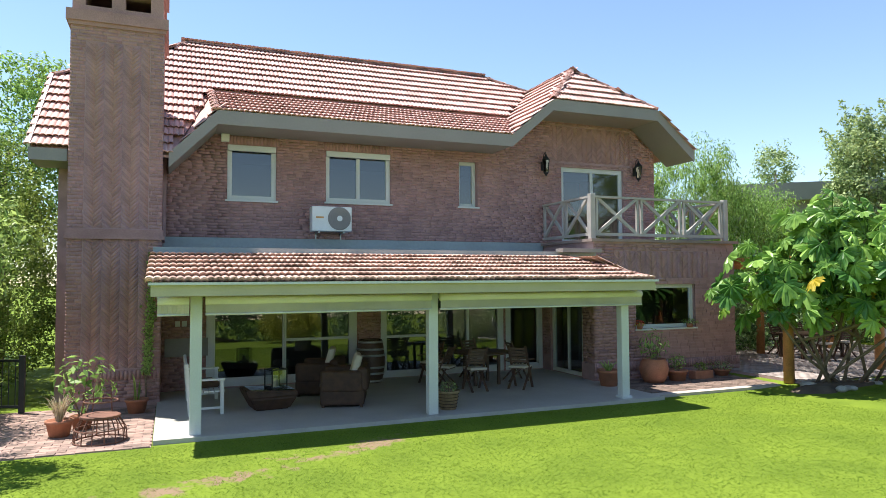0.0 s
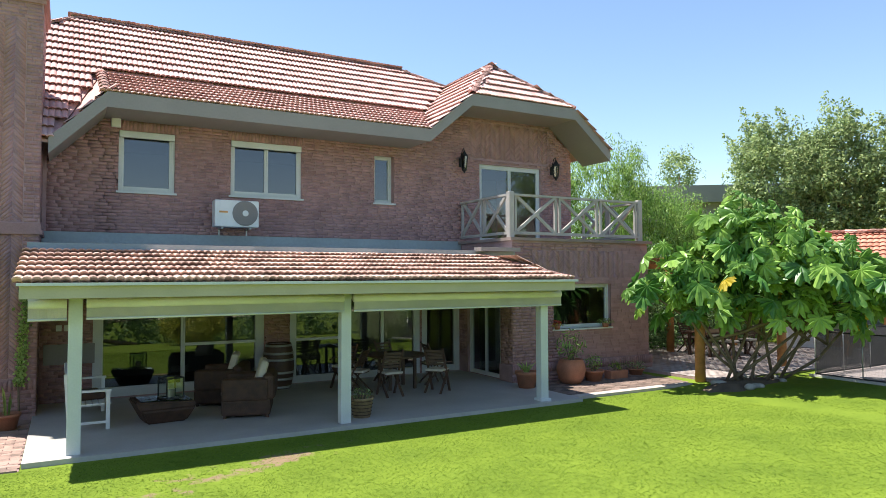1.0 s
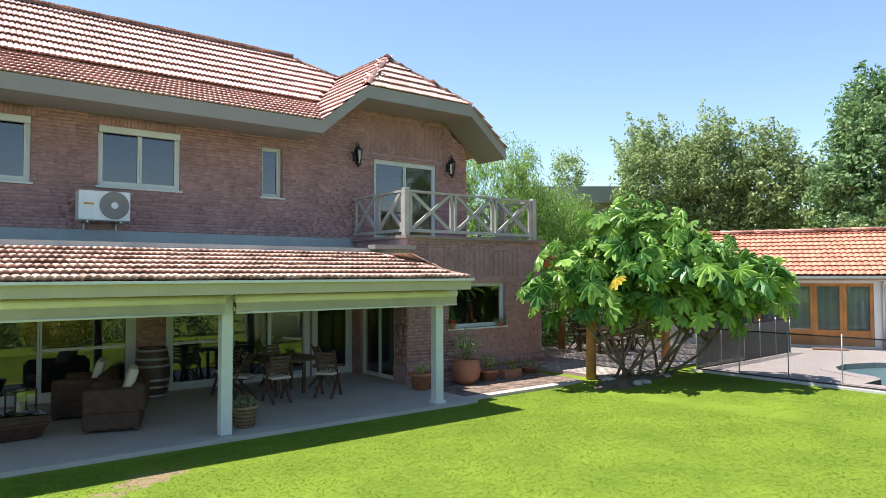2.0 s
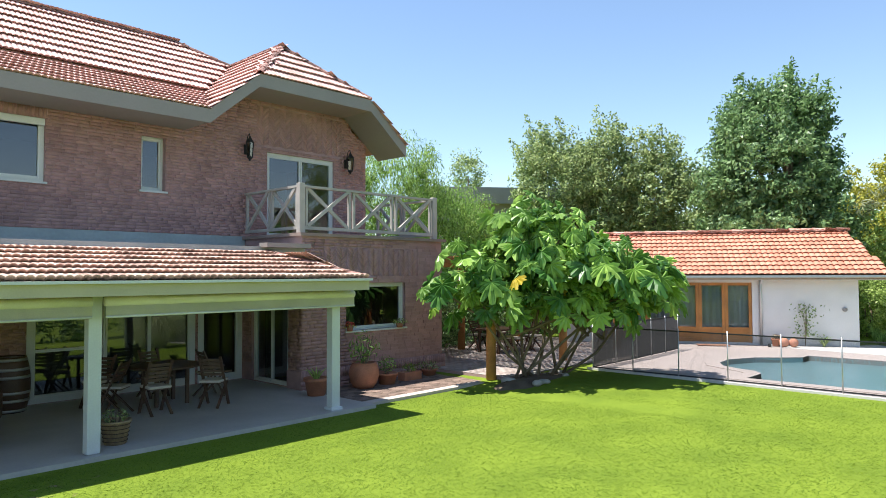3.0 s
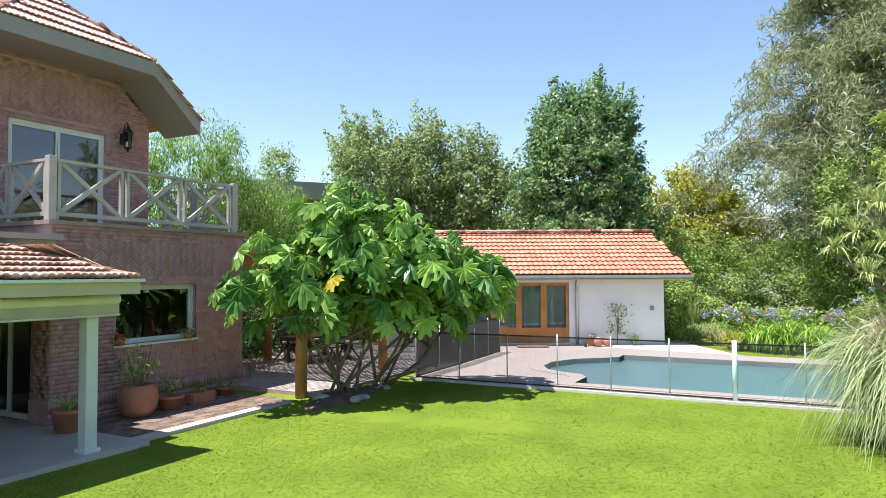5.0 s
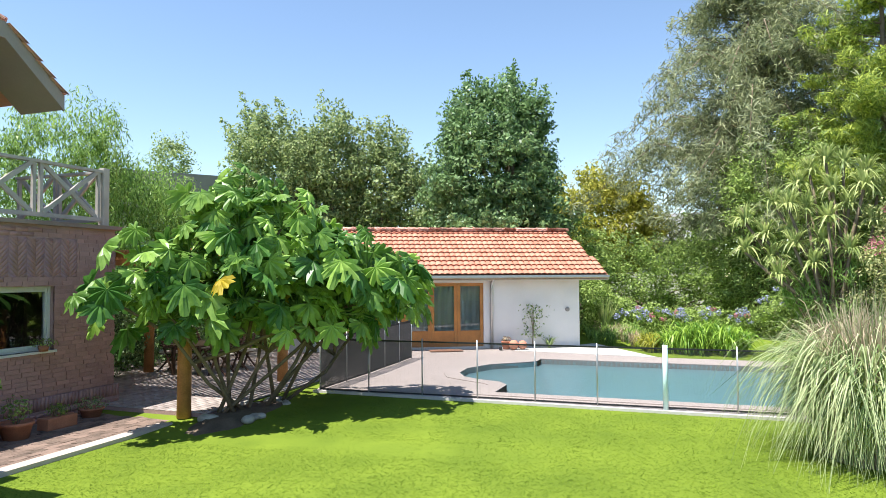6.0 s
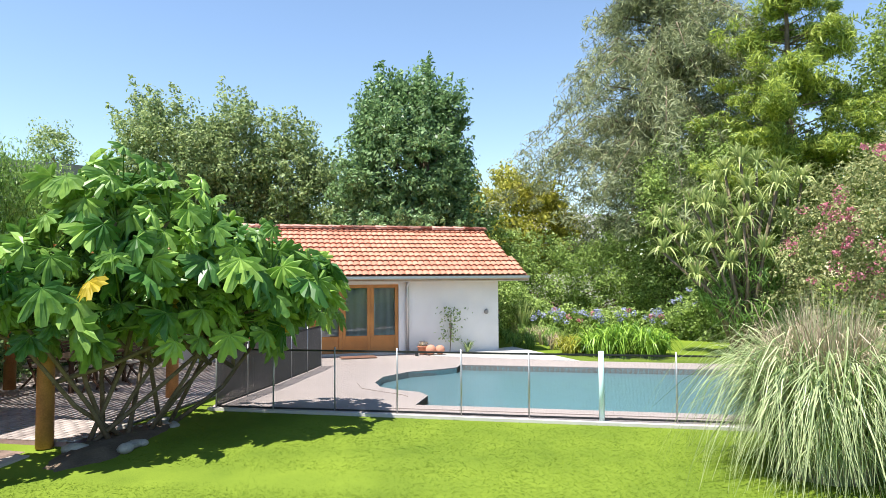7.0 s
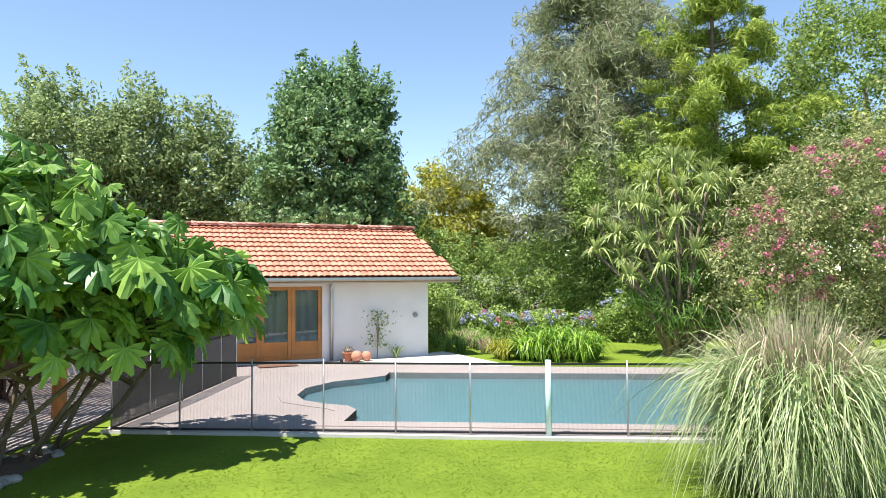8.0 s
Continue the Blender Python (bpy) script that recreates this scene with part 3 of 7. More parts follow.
box(bm, 13.75, 13.82, WINGY, WY, -0.3, 0.34)
plinth = part("plinth", bm, MORTAR, house, "brick plinth with a course on end")
soldier_row(plinth, WINGY - 0.07, 9.33, 13.82, 0.14, 0.35)
brick_wall("plinth", lambda u, z, o: (9.33 + u, WINGY - 0.07 - o, z), 4.49, -0.12, 0.13, [], 7, plinth)
bm = bmesh.new()
box(bm, 9.3, 13.86, WINGY - 0.09, WY - 0.02, 3.26, 3.33)
part("balcony_floor", bm, material("balcony_edge", (0.30, 0.22, 0.19), 0.9, 0.15, 2, 40, 0.3), house, "thin brick and mortar balcony edge")

# chimney
CX0, CX1, CY0, CY1 = -1.87, -0.17, 14.84, 16.4
bm = bmesh.new()
box(bm, CX0, CX1, CY0, CY1, -0.3, 7.45)
chimney = part("chimney", bm, MORTAR, house, "tall brick chimney with zigzag panels and two flue slots")
for z0, z1, s in ((0.0, 3.2, 11), (3.42, 7.42, 12)):
    brick_wall("chimney", lambda u, z, o: (CX0 + u, CY0 - o, z), CX1 - CX0, z0, z1, [(0.27, 1.45, z0 + (0.65 if z0 < 1 else 0.0), z1 - (0.0 if z0 < 1 else 0.3))], s, chimney)
    herringbone(chimney, lambda u, z, o: (CX0 + 0.28 + u, CY0 - o, z), 1.16, z1 - z0 - (0.65 if z0 < 1 else 0.3), z0 + (0.65 if z0 < 1 else 0.0))
    brick_wall("chimney_side", lambda u, z, o: (CX1 + o, CY0 + u, z), CY1 - CY0, z0, z1, [], s + 5, chimney)
    brick_wall("chimney_left", lambda u, z, o: (CX0 - o, CY0 + u, z), CY1 - CY0, z0, z1, [], s + 9, chimney)
soldier_row(chimney, CY0 - 0.002, CX0, CX1, 0.42, 0.6)
for z0, z1, g in ((3.2, 3.28, 0.05), (3.28, 3.40, 0.03), (7.42, 7.5, 0.04), (7.5, 7.72, 0.08), (8.3, 8.5, 0.03), (8.5, 8.75, 0.08)):
    boxed("corbel", (CX0 - g, CX1 + g, CY0 - g, CY1 + g, z0, z1), BRICK, chimney)
bm = bmesh.new()
wall_box(bm, "x", CX0 + 0.02, CX1 - 0.02, CY0 + 0.02, CY0 + 0.25, 7.72, 8.3, [(-1.62, -1.15, 7.84, 8.12), (-0.9, -0.43, 7.84, 8.12)])
box(bm, CX0 + 0.02, CX1 - 0.02, CY1 - 0.25, CY1 - 0.02, 7.72, 8.3)
box(bm, CX0 + 0.02, CX0 + 0.25, CY0 + 0.25, CY1 - 0.25, 7.72, 8.3)
box(bm, CX1 - 0.25, CX1 - 0.02, CY0 + 0.25, CY1 - 0.25, 7.72, 8.3)
bmesh.ops.remove_doubles(bm, verts=bm.verts[:], dist=0.0005)
part("chimney_head", bm, BRICK, chimney)


# ---- roofs ----
def tile_mesh_arrays(w, length, rolls, high, lift):
    """A roll tile with an open, undercut lower end: across u, along v (up the slope), height h."""
    bow = ((0.0, 0.0), (0.12, 0.5), (0.3, 0.87), (0.5, 1.0), (0.7, 0.87), (0.88, 0.5))
    prof = [((i + a) / rolls, h * high) for i in range(rolls) for a, h in bow] + [(1.0, 0.0)]
    v, q = [], []
    for t, up in ((0.0, lift), (1.0, 0.0)):
        v += [((a - 0.5) * w * 1.02, t * length, h + up) for a, h in prof]
    for back, up in ((0.0, lift), (0.0, lift - 0.012), (0.0, lift - 0.012), (0.09, -0.02)):
        v += [((a - 0.5) * w * 1.02, back, h + up) for a, h in prof]
    m = len(prof)
    for i in range(m - 1):
        q.append((i, i + 1, m + i + 1, m + i))
        q.append((3 * m + i, 3 * m + i + 1, 2 * m + i + 1, 2 * m + i))
        q.append((5 * m + i, 5 * m + i + 1, 4 * m + i + 1, 4 * m + i))
    return np.array(v), np.array(q)


TV, TQ = tile_mesh_arrays(0.222, 0.46, 2, 0.026, 0.064)
TV_ONE, TQ_ONE = tile_mesh_arrays(0.18, 0.38, 1, 0.036, 0.052)


def inside(pt, pg):
    c = False
    for i in range(len(pg)):
        (x0, y0), (x1, y1) = pg[i], pg[i - 1]
        if (y0 > pt[1]) != (y1 > pt[1]) and pt[0] < (x1 - x0) * (pt[1] - y0) / (y1 - y0) + x0:
            c = not c
    return c


def tiled_slope(parent, corners, along, mat, pieces=0, pick=None, w=0.222, expo=0.385, name="roof_slope", single=False):
    """A roof plane: a sheet under rows of tiles. along: the direction of the eave."""
    pts = [Vector(c) for c in corners]
    u = Vector(along).normalized()
    n = Vector((0, 0, 0))
    for i in range(len(pts)):
        n += (pts[i] - pts[0]).cross(pts[(i + 1) % len(pts)] - pts[0])
    n.normalize()
    if n.z < 0:
        n.negate()
    v = n.cross(u).normalized()
    if v.z < 0:
        v.negate()
        u.negate()
    o = min(pts, key=lambda p: p.dot(v))
    flat = [((p - o).dot(u), (p - o).dot(v)) for p in pts]
    bm = bmesh.new()
    poly(bm, [p - n * 0.05 for p in pts], 0.05)
    sheet = part(name, bm, mat, parent, "clay tiles in overlapping rows")
    u0, u1 = min(f[0] for f in flat), max(f[0] for f in flat)
    v0, v1 = min(f[1] for f in flat), max(f[1] for f in flat)
    m3 = np.array([u, v, n])
    vs, count = [], 0
    rng = random.Random(int(abs(o.x) * 31 + len(corners)))
    z = v0 - 0.03
    while z < v1:
        x = u0
        while x < u1 + w / 2:
            if inside((x, z + 0.16), flat) or inside((x, z + 0.3), flat) and inside((x, z + 0.05), flat):
                base = np.array(o) + np.array(u) * (x + rng.uniform(-.004, .004)) + np.array(v) * (z + rng.uniform(-.008, .008)) + np.array(n) * (-0.012 + rng.uniform(0, .006))
                vs.append(base)
            x += w
        z += expo
    vs = np.array(vs)
    if pieces:
        order = np.argsort([pick(p) for p in vs])
        for i in order[:pieces]:
            TILE_PIECES.append((vs[i], m3, sheet))
        vs = vs[order[pieces:]]
    if len(vs):
        tv, tq = (TV_ONE, TQ_ONE) if single else (TV, TQ)
        allv = (vs[:, None, :] + (tv @ m3)[None]).reshape(-1, 3)
        allq = (tq[None] + (np.arange(len(vs)) * len(tv))[:, None, None]).reshape(-1, 4)
        ob = new("tiling", raw_mesh("tiling", allv, allq, mat, True))
        ob.parent = sheet
        ob["kind"] = "stuff"
    return sheet


TILE_PIECES = []


def ridge_row(parent, a, b, mat, r=0.1, step=0.36):
    """Half-round caps along a ridge or hip, overlapping; each is a piece."""
    a, b = Vector(a), Vector(b)
    d = (b - a).normalized()
    s = d.cross(Vector((0, 0, 1))).normalized()
    u = s.cross(d)
    k = max(1, int((b - a).length / step))
    bm = bmesh.new()
    ring = []
    for t, rr in ((0, r * 1.12), (0.42, r * 0.92)):
        ring.append([bm.verts.new(d * t + s * math.cos(q) * rr + u * (math.sin(q) * rr * 0.8)) for q in [math.pi * i / 6 for i in range(7)]])
    for i in range(6):
        bm.faces.new((ring[0][i], ring[0][i + 1], ring[1][i + 1], ring[1][i]))
    bmesh.ops.solidify(bm, geom=bm.faces[:], thickness=0.015)
    me = bpy.data.meshes.new("ridge_tile")
    bm.to_mesh(me)
    bm.free()
    me.materials.append(mat)
    for i in range(k):
        ob = new("ridge_tile", me)
        ob.location = a + (b - a) * (i / k)
        ob.parent = parent


A_, B_, VT = (-0.02, FY, 5.0), (0.88, FY, 5.97), (0.88, 17.5, 7.04)
SR, VALT, APEX = (9.14, 17.5, 7.04), (10.75, 19.22, 8.42), (10.75, 16.6, 8.38)
RL, RR, LC = (0.42, 19.97, 9.01), (9.4, 19.97, 9.01), (-2.53, 17.55, 7.08)
C_, D_, E_, F_ = (7.88, FY, 5.97), (9.09, FY, 7.0), (12.41, FY, 7.0), (13.64, FY, 5.95)
main_slope = tiled_slope(house, [(-2.53, FY, 5.0), A_, VT, SR, VALT, RR, RL, LC], (1, 0, 0), TILE)
shed_slope = tiled_slope(house, [B_, C_, SR, VT], (1, 0, 0), TILE)
tiled_slope(house, [A_, B_, VT], (0, 1, 0), TILE)
cross_left = tiled_slope(house, [C_, D_, APEX, VALT, SR], (0, 1, 0), TILE)
tiled_slope(house, [F_, E_, APEX, (10.75, 21.0, 8.42), (13.64, 21.0, 5.95)], (0, 1, 0), TILE)
tiled_slope(house, [D_, E_, APEX], (1, 0, 0), TILE)
tiled_slope(house, [LC, RL, (-2.53, 22.4, 7.08)], (0, 1, 0), TILE)
tiled_slope(house, [(-2.53, 25.0, 5.0), (13.64, 25.0, 5.0), (13.2, 22.4, 7.08), RR, RL, (-2.53, 22.4, 7.08)], (1, 0, 0), TILE)
tiled_slope(house, [VALT, RR, (13.2, 22.4, 7.08), (13.64, 21.0, 5.95)], (0, 1, 0), TILE)
for a, b in ((RL, RR), (VALT, RR), (APEX, VALT), (D_, APEX), (E_, APEX), (LC, RL), (B_, VT)):
    ridge_row(house, a, b, RIDGE)


def fascia_run(points, depth=0.30):
    """Grey boards under the roof's edge, one a straight stretch, with a soffit back to the wall."""
    for (x0, z0), (x1, z1) in zip(points, points[1:]):
        bm = bmesh.new()
        pts = [(x0, z0), (x1, z1), (x1, z1 - depth), (x0, z0 - depth)]
        lo = [bm.verts.new((x, FY - 0.03, z)) for x, z in pts]
        hi = [bm.verts.new((x, FY + 0.02, z)) for x, z in pts]
        bm.faces.new(lo), bm.faces.new(hi[::-1])
        for i in range(4):
            bm.faces.new((lo[i], hi[i], hi[(i + 1) % 4], lo[(i + 1) % 4]))
        part("fascia", bm, FASCIA, house, "grey painted fascia board")
        bm = bmesh.new()
        poly(bm, [(x0, FY + 0.02, z0 - depth + 0.02), (x1, FY + 0.02, z1 - depth + 0.02), (x1, WY, z1 - depth + 0.02), (x0, WY, z0 - depth + 0.02)], -0.03)
        part("soffit", bm, FASCIA, house)


fascia_run([(-0.06, 5.0), (0.9, 5.98), (7.9, 5.98), (9.1, 7.0), (12.4, 7.0), (13.66, 5.95)])
fascia_run([(-2.56, 4.96), (-1.9, 4.96)], 0.24)
bm = bmesh.new()
beam(bm, (-2.56, FY, 4.98), (-2.56, 17.55, 7.06), 0.05, 0.16)
beam(bm, (-2.56, 17.55, 7.06), (-2.56, 22.4, 7.06), 0.05, 0.16)
part("verge_board", bm, WHITE, house, "white painted verge board")
# ---- porch ----
porch = thing("porch", "porch with a low clay-tile roof on pale square posts", "porch")
EL, ER, TR, TL = (-0.24, 11.0, 2.36), (8.92, 11.0, 2.36), (8.42, 13.65, 2.90), (-0.24, 13.65, 2.90)
tiled_slope(porch, [EL, ER, TR, TL], (1, 0, 0), TILE_OLD, 300, lambda p: -p[0] + abs(p[1] - 11) * 0.3)
tiled_slope(porch, [ER, TR, (9.2, 13.65, 2.45)], (0, 1, 0), TILE_OLD)
ridge_row(porch, ER, TR, RIDGE, 0.08)
bm = bmesh.new()
poly(bm, [(-0.3, 13.6, 2.97), (9.38, 13.6, 2.97), (9.38, WY - 0.03, 3.12), (-0.3, WY - 0.03, 3.12)], 0.12)
box(bm, -0.3, 9.38, 13.55, 13.62, 2.84, 3.0)
part("membrane", bm, MEMBRANE, porch, "blue-grey roofing membrane behind the tiles")
bm = bmesh.new()
box(bm, -0.3, 9.38, WY - 0.09, WY - 0.025, 3.1, 3.34)
part("flashing", bm, MEMBRANE, porch, "blue-grey metal flashing along the wall")
bm = bmesh.new()
box(bm, 8.3, 9.36, 13.3, 13.6, 2.98, 3.07)
part("flashing", bm, FASCIA, porch, "pale metal flashing beside the wing")
bm = bmesh.new()
box(bm, -0.27, 8.97, 10.95, 11.02, 2.14, 2.35)
part("gutter", bm, CREAM, porch, "pale green painted gutter board")
bm = bmesh.new()
box(bm, -0.3, 9.0, 10.88, 10.95, 2.31, 2.35)
part("gutter_lip", bm, WHITE, porch, "white metal gutter lip")
bm = bmesh.new()
box(bm, -0.2, 8.88, 11.42, 11.60, 2.12, 2.30)
part("front_beam", bm, CREAM, porch, "pale painted front beam")
bm = bmesh.new()
poly(bm, [(-0.2, 11.02, 2.27), (8.9, 11.02, 2.27), (9.38, WY, 2.72), (-0.2, WY, 2.72)], 0.04)
part("ceiling", bm, CREAM, porch)
bm = bmesh.new()
box(bm, -0.2, -0.02, 11.6, 15.0, 2.1, 2.34)
part("side_beam", bm, CREAM, porch)
for x, zb in ((0.39, -0.16), (4.42, -0.11), (8.6, -0.06)):
    post = part("post", soft_box(x - 0.09, x + 0.09, 11.45, 11.62, zb, 2.13, 0.012), WHITE, porch, "pale painted square wooden post")
    part("post_base", soft_box(x - 0.125, x + 0.125, 11.41, 11.65, zb - 0.06, zb + 0.06, 0.02), WHITE, post)
    bm = bmesh.new()
    lathe(bm, [(0.012, 0), (0.02, 0.03), (0.012, 0.06)], (x + 0.11, 11.44, 2.1), 8)
    part("hook", bm, BLACK, post, "small black iron hook")


def roller_blind(x0, x1):
    """A rolled-up outdoor blind with its weight bar."""
    b = thing("roller_blind", "cream canvas outdoor blind rolled up under the porch beam", "blind", ((x0 + x1) / 2, 11.33, 1.94), 0, "porch blinds")
    h = (x1 - x0) / 2
    bm = bmesh.new()
    tube(bm, [(-h, 0, 0.12), (h, 0, 0.12)], 0.07, 12)
    part("roll", bm, CANVAS, b, "cream rolled canvas", True)
    bm = bmesh.new()
    rows = [[bm.verts.new((-h + 2 * h * i / 24, -0.03 + 0.007 * math.sin(i * 1.7) * j, 0.13 - 0.22 * j)) for i in range(25)] for j in (0, 1)]
    for i in range(24):
        bm.faces.new((rows[0][i], rows[0][i + 1], rows[1][i + 1], rows[1][i]))
    bmesh.ops.solidify(bm, geom=bm.faces[:], thickness=0.006)
    part("flap", bm, CANVAS, b, "hanging canvas hem")
    bm = bmesh.new()
    tube(bm, [(-h, -0.03, -0.095), (h, -0.03, -0.095)], 0.018, 8)
    part("weight_bar", bm, WHITE, b, "", True)


roller_blind(-0.18, 0.28)
roller_blind(0.52, 4.32)
roller_blind(4.5, 8.9)


# ---- windows and doors ----
def window(name, label, x0, x1, z0, z1, y, lights, depth=0.12, mat=WHITE, rails=(), railed=None, sill=True, frame=0.05, lean=0.0):
    """A framed window or glazed door set into a wall facing -y; lights: fractions of width for the casements."""
    w = thing(name, label, "window", ((x0 + x1) / 2, y + depth, z0), 0, "", "structure")
    h, H = (x1 - x0) / 2, z1 - z0
    bm = bmesh.new()
    for d in ((-h, -h + frame, 0, H), (h - frame, h, 0, H), (-h + frame, h - frame, H - frame, H), (-h + frame, h - frame, 0, frame)):
        box(bm, d[0], d[1], -0.05, 0.05, d[2], d[3])
    part("window_frame", bm, mat, w)
    edges = [-h + frame]
    for f in lights:
        edges.append(edges[-1] + f * (2 * h - 2 * frame))
    for i, (a, b) in enumerate(zip(edges, edges[1:])):
        oy = -0.015 * (i % 2)
        s = 0.042
        bm = bmesh.new()
        for d in ((a, a + s, frame, H - frame), (b - s, b, frame, H - frame), (a + s, b - s, frame, frame + s), (a + s, b - s, H - frame - s, H - frame), *((a + s, b - s, r - 0.03, r + 0.03) for r in rails if railed is None or i in railed)):
            box(bm, d[0] + 0.002, d[1] - 0.002, -0.035 + oy, 0.03 + oy, d[2], d[3])
        sash = part("sash", bm, mat, w)
        bm = bmesh.new()
        poly(bm, [(a + s, oy, frame + s), (b - s, oy, frame + s), (b - s, oy - lean, H - frame - s), (a + s, oy - lean, H - frame - s)])
        p = part("pane", bm, GLASS, sash)
        p.visible_shadow = False
    if sill:
        bm = bmesh.new()
        box(bm, -h - 0.04, h + 0.04, -depth - 0.04, -0.05, -0.04, 0.0)
        part("window_sill", bm, mat, w)
    return w


window("window_1", "white single-light upstairs window with a lowered shutter box", 1.18, 2.28, 4.22, 5.49, WY, [1], frame=0.065)
window("window_2", "white two-light upstairs window", 3.45, 5.08, 4.25, 5.49, WY, [0.5, 0.5], frame=0.065)
window("window_3", "narrow white upstairs window set deep in the brick", 6.94, 7.47, 4.26, 5.46, WY, [1], 0.2)
window("window_4", "white sliding balcony door, two panes", 10.03, 12.1, 3.34, 5.48, WY, [0.5, 0.5], sill=False, frame=0.08)
window("window_5", "large pale-framed kitchen window", KW[0], KW[1], KW[2], KW[3], WINGY, [1.0], 0.14)
window("window_6", "wide cream-framed porch windows down to the floor", 0.76, 4.22, -0.02, 2.05, WY, [0.5, 0.5], 0.06, rails=(1.0,), railed=(1,), sill=False, frame=0.15, lean=-0.045)
window("window_7", "white-framed sliding porch doors with dark glass", 4.82, 8.2, -0.04, 2.05, WY, [0.42, 0.29, 0.29], 0.06, rails=(1.0,), railed=(0,), sill=False, frame=0.12, lean=-0.045)
window("window_8", "white-framed glazed porch door", 8.26, 9.38, -0.04, 2.05, WY, [1], 0.06, sill=False, frame=0.12)
side_door = window("window_9", "white-framed glazed side door of the kitchen wing", 8.8, 10.28, -0.04, 2.04, 14.0, [0.5, 0.5], 0, sill=False)
side_door.matrix_basis = pose(9.5, 14.95, -0.04, 0, 0, -90)
for x0, x1, z0, z1 in UP[:2]:
    b = thing("shutter_box", "white shutter box at the head of the window", "shutter box", ((x0 + x1) / 2, WY + 0.02, z1 - 0.14), 0, "shutter boxes")
    part("casing", soft_box(-(x1 - x0) / 2 + 0.01, (x1 - x0) / 2 - 0.01, -0.05, 0.045, 0, 0.135, 0.015), WHITE, b)

# rooms behind the glass; their shade is put into one near-black colour
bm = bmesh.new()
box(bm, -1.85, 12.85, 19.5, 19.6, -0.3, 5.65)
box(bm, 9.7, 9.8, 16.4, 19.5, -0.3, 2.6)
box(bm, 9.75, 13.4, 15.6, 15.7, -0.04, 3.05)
structure("wall_inner", bm, DARKROOM, "inner walls coloured dark for the dim rooms")
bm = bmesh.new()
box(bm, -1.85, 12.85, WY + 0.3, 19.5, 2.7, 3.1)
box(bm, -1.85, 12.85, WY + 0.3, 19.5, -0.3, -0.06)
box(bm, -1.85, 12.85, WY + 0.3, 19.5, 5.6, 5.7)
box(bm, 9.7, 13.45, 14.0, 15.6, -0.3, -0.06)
structure("floor_inner", bm, DARKROOM, "inner floors and ceilings coloured dark for the dim rooms")


# ---- balcony rail ----
rail = thing("balcony_railing", "weathered grey timber balcony railing with crossed braces", "railing", (0, 0, 3.33))


def rail_panel(a, b, cross=True):
    a, b = Vector(a), Vector(b)
    bm = bmesh.new()
    beam(bm, a + Vector((0, 0, 1.03)), b + Vector((0, 0, 1.03)), 0.11, 0.05)
    part("top_rail", bm, WOOD_GREY, rail)
    bm = bmesh.new()
    beam(bm, a + Vector((0, 0, 0.12)), b + Vector((0, 0, 0.12)), 0.07, 0.07)
    part("bottom_rail", bm, WOOD_GREY, rail)
    d = b - a
    for f in (0.05, 0.95):
        bm = bmesh.new()
        beam(bm, a + d * f + Vector((0, 0, 0.15)), a + d * f + Vector((0, 0, 1.03)), 0.06, 0.06, (0, 1, 0))
        part("upright", bm, WOOD_GREY, rail)
    if cross:
        for p, q in ((0.07, 0.93), (0.93, 0.07)):
            bm = bmesh.new()
            s = d.normalized().cross(Vector((0, 0, 1))) * (0.02 if p < q else -0.02)
            beam(bm, a + d * p + s + Vector((0, 0, 0.16)), a + d * q + s + Vector((0, 0, 1.02)), 0.05, 0.075)
            part("brace", bm, WOOD_GREY, rail)


RX0, RX1, RY = 9.45, 13.6, 13.82
for x, y in ((RX0, RY), (RX1, RY)):
    pst = part("post", soft_box(x - 0.07, x + 0.07, y - 0.07, y + 0.07, -0.02, 1.10, 0.015), WOOD_GREY, rail)
x = RX0 + 0.07
for i in range(3):
    w = (RX1 - RX0 - 0.14) / 3
    rail_panel((x + i * w, RY, 0), (x + (i + 1) * w, RY, 0))
rail_panel((RX0, RY + 0.07, 0), (RX0, 15.0, 0))
rail_panel((RX0, 15.0, 0), (RX0, WY - 0.02, 0))
rail_panel((RX1, RY + 0.07, 0), (RX1, 15.0, 0))
rail_panel((RX1, 15.0, 0), (RX1, WY - 0.02, 0))


def wall_lantern(x, z):
    """Black iron carriage lantern on a curled bracket."""
    b = thing("wall_lantern", "black iron wall lantern on a curled bracket", "lantern", (x, WY - 0.02, z), 0, "balcony lanterns")
    bm = bmesh.new()
    box(bm, -0.04, 0.04, -0.02, 0.02, -0.12, 0.12)
    part("back_plate", bm, BLACK, b)
    bm = bmesh.new()
    tube(bm, [(0, 0, 0.05), (0, -0.1, 0.32), (0, -0.18, 0.36), (0, -0.2, 0.28)], 0.012, 6)
    part("bracket", bm, BLACK, b, "", True)
    bm = bmesh.new()
    lathe(bm, [(0.02, 0.3), (0.03, 0.26), (0.09, 0.17), (0.115, 0.15), (0.115, 0.13)][::-1], (0, -0.2, 0), 6)
    part("hood", bm, BLACK, b)
    for k in range(6):
        bm = bmesh.new()
        c, s = math.cos(k * math.tau / 6), math.sin(k * math.tau / 6)
        beam(bm, (0.07 * c, -0.2 + 0.07 * s, -0.2), (0.1 * c, -0.2 + 0.1 * s, 0.13), 0.014, 0.014)
        part("bar", bm, BLACK, b)
    bm = bmesh.new()
    lathe(bm, [(0.062, -0.2), (0.09, 0.13)], (0, -0.2, 0), 6)
    part("glass", bm, GLASS_CLEAR, b, "clear lantern glass")
    bm = bmesh.new()
    lathe(bm, [(0.015, -0.3), (0.03, -0.26), (0.075, -0.22), (0.075, -0.2)], (0, -0.2, 0), 6)
    part("foot", bm, BLACK, b)


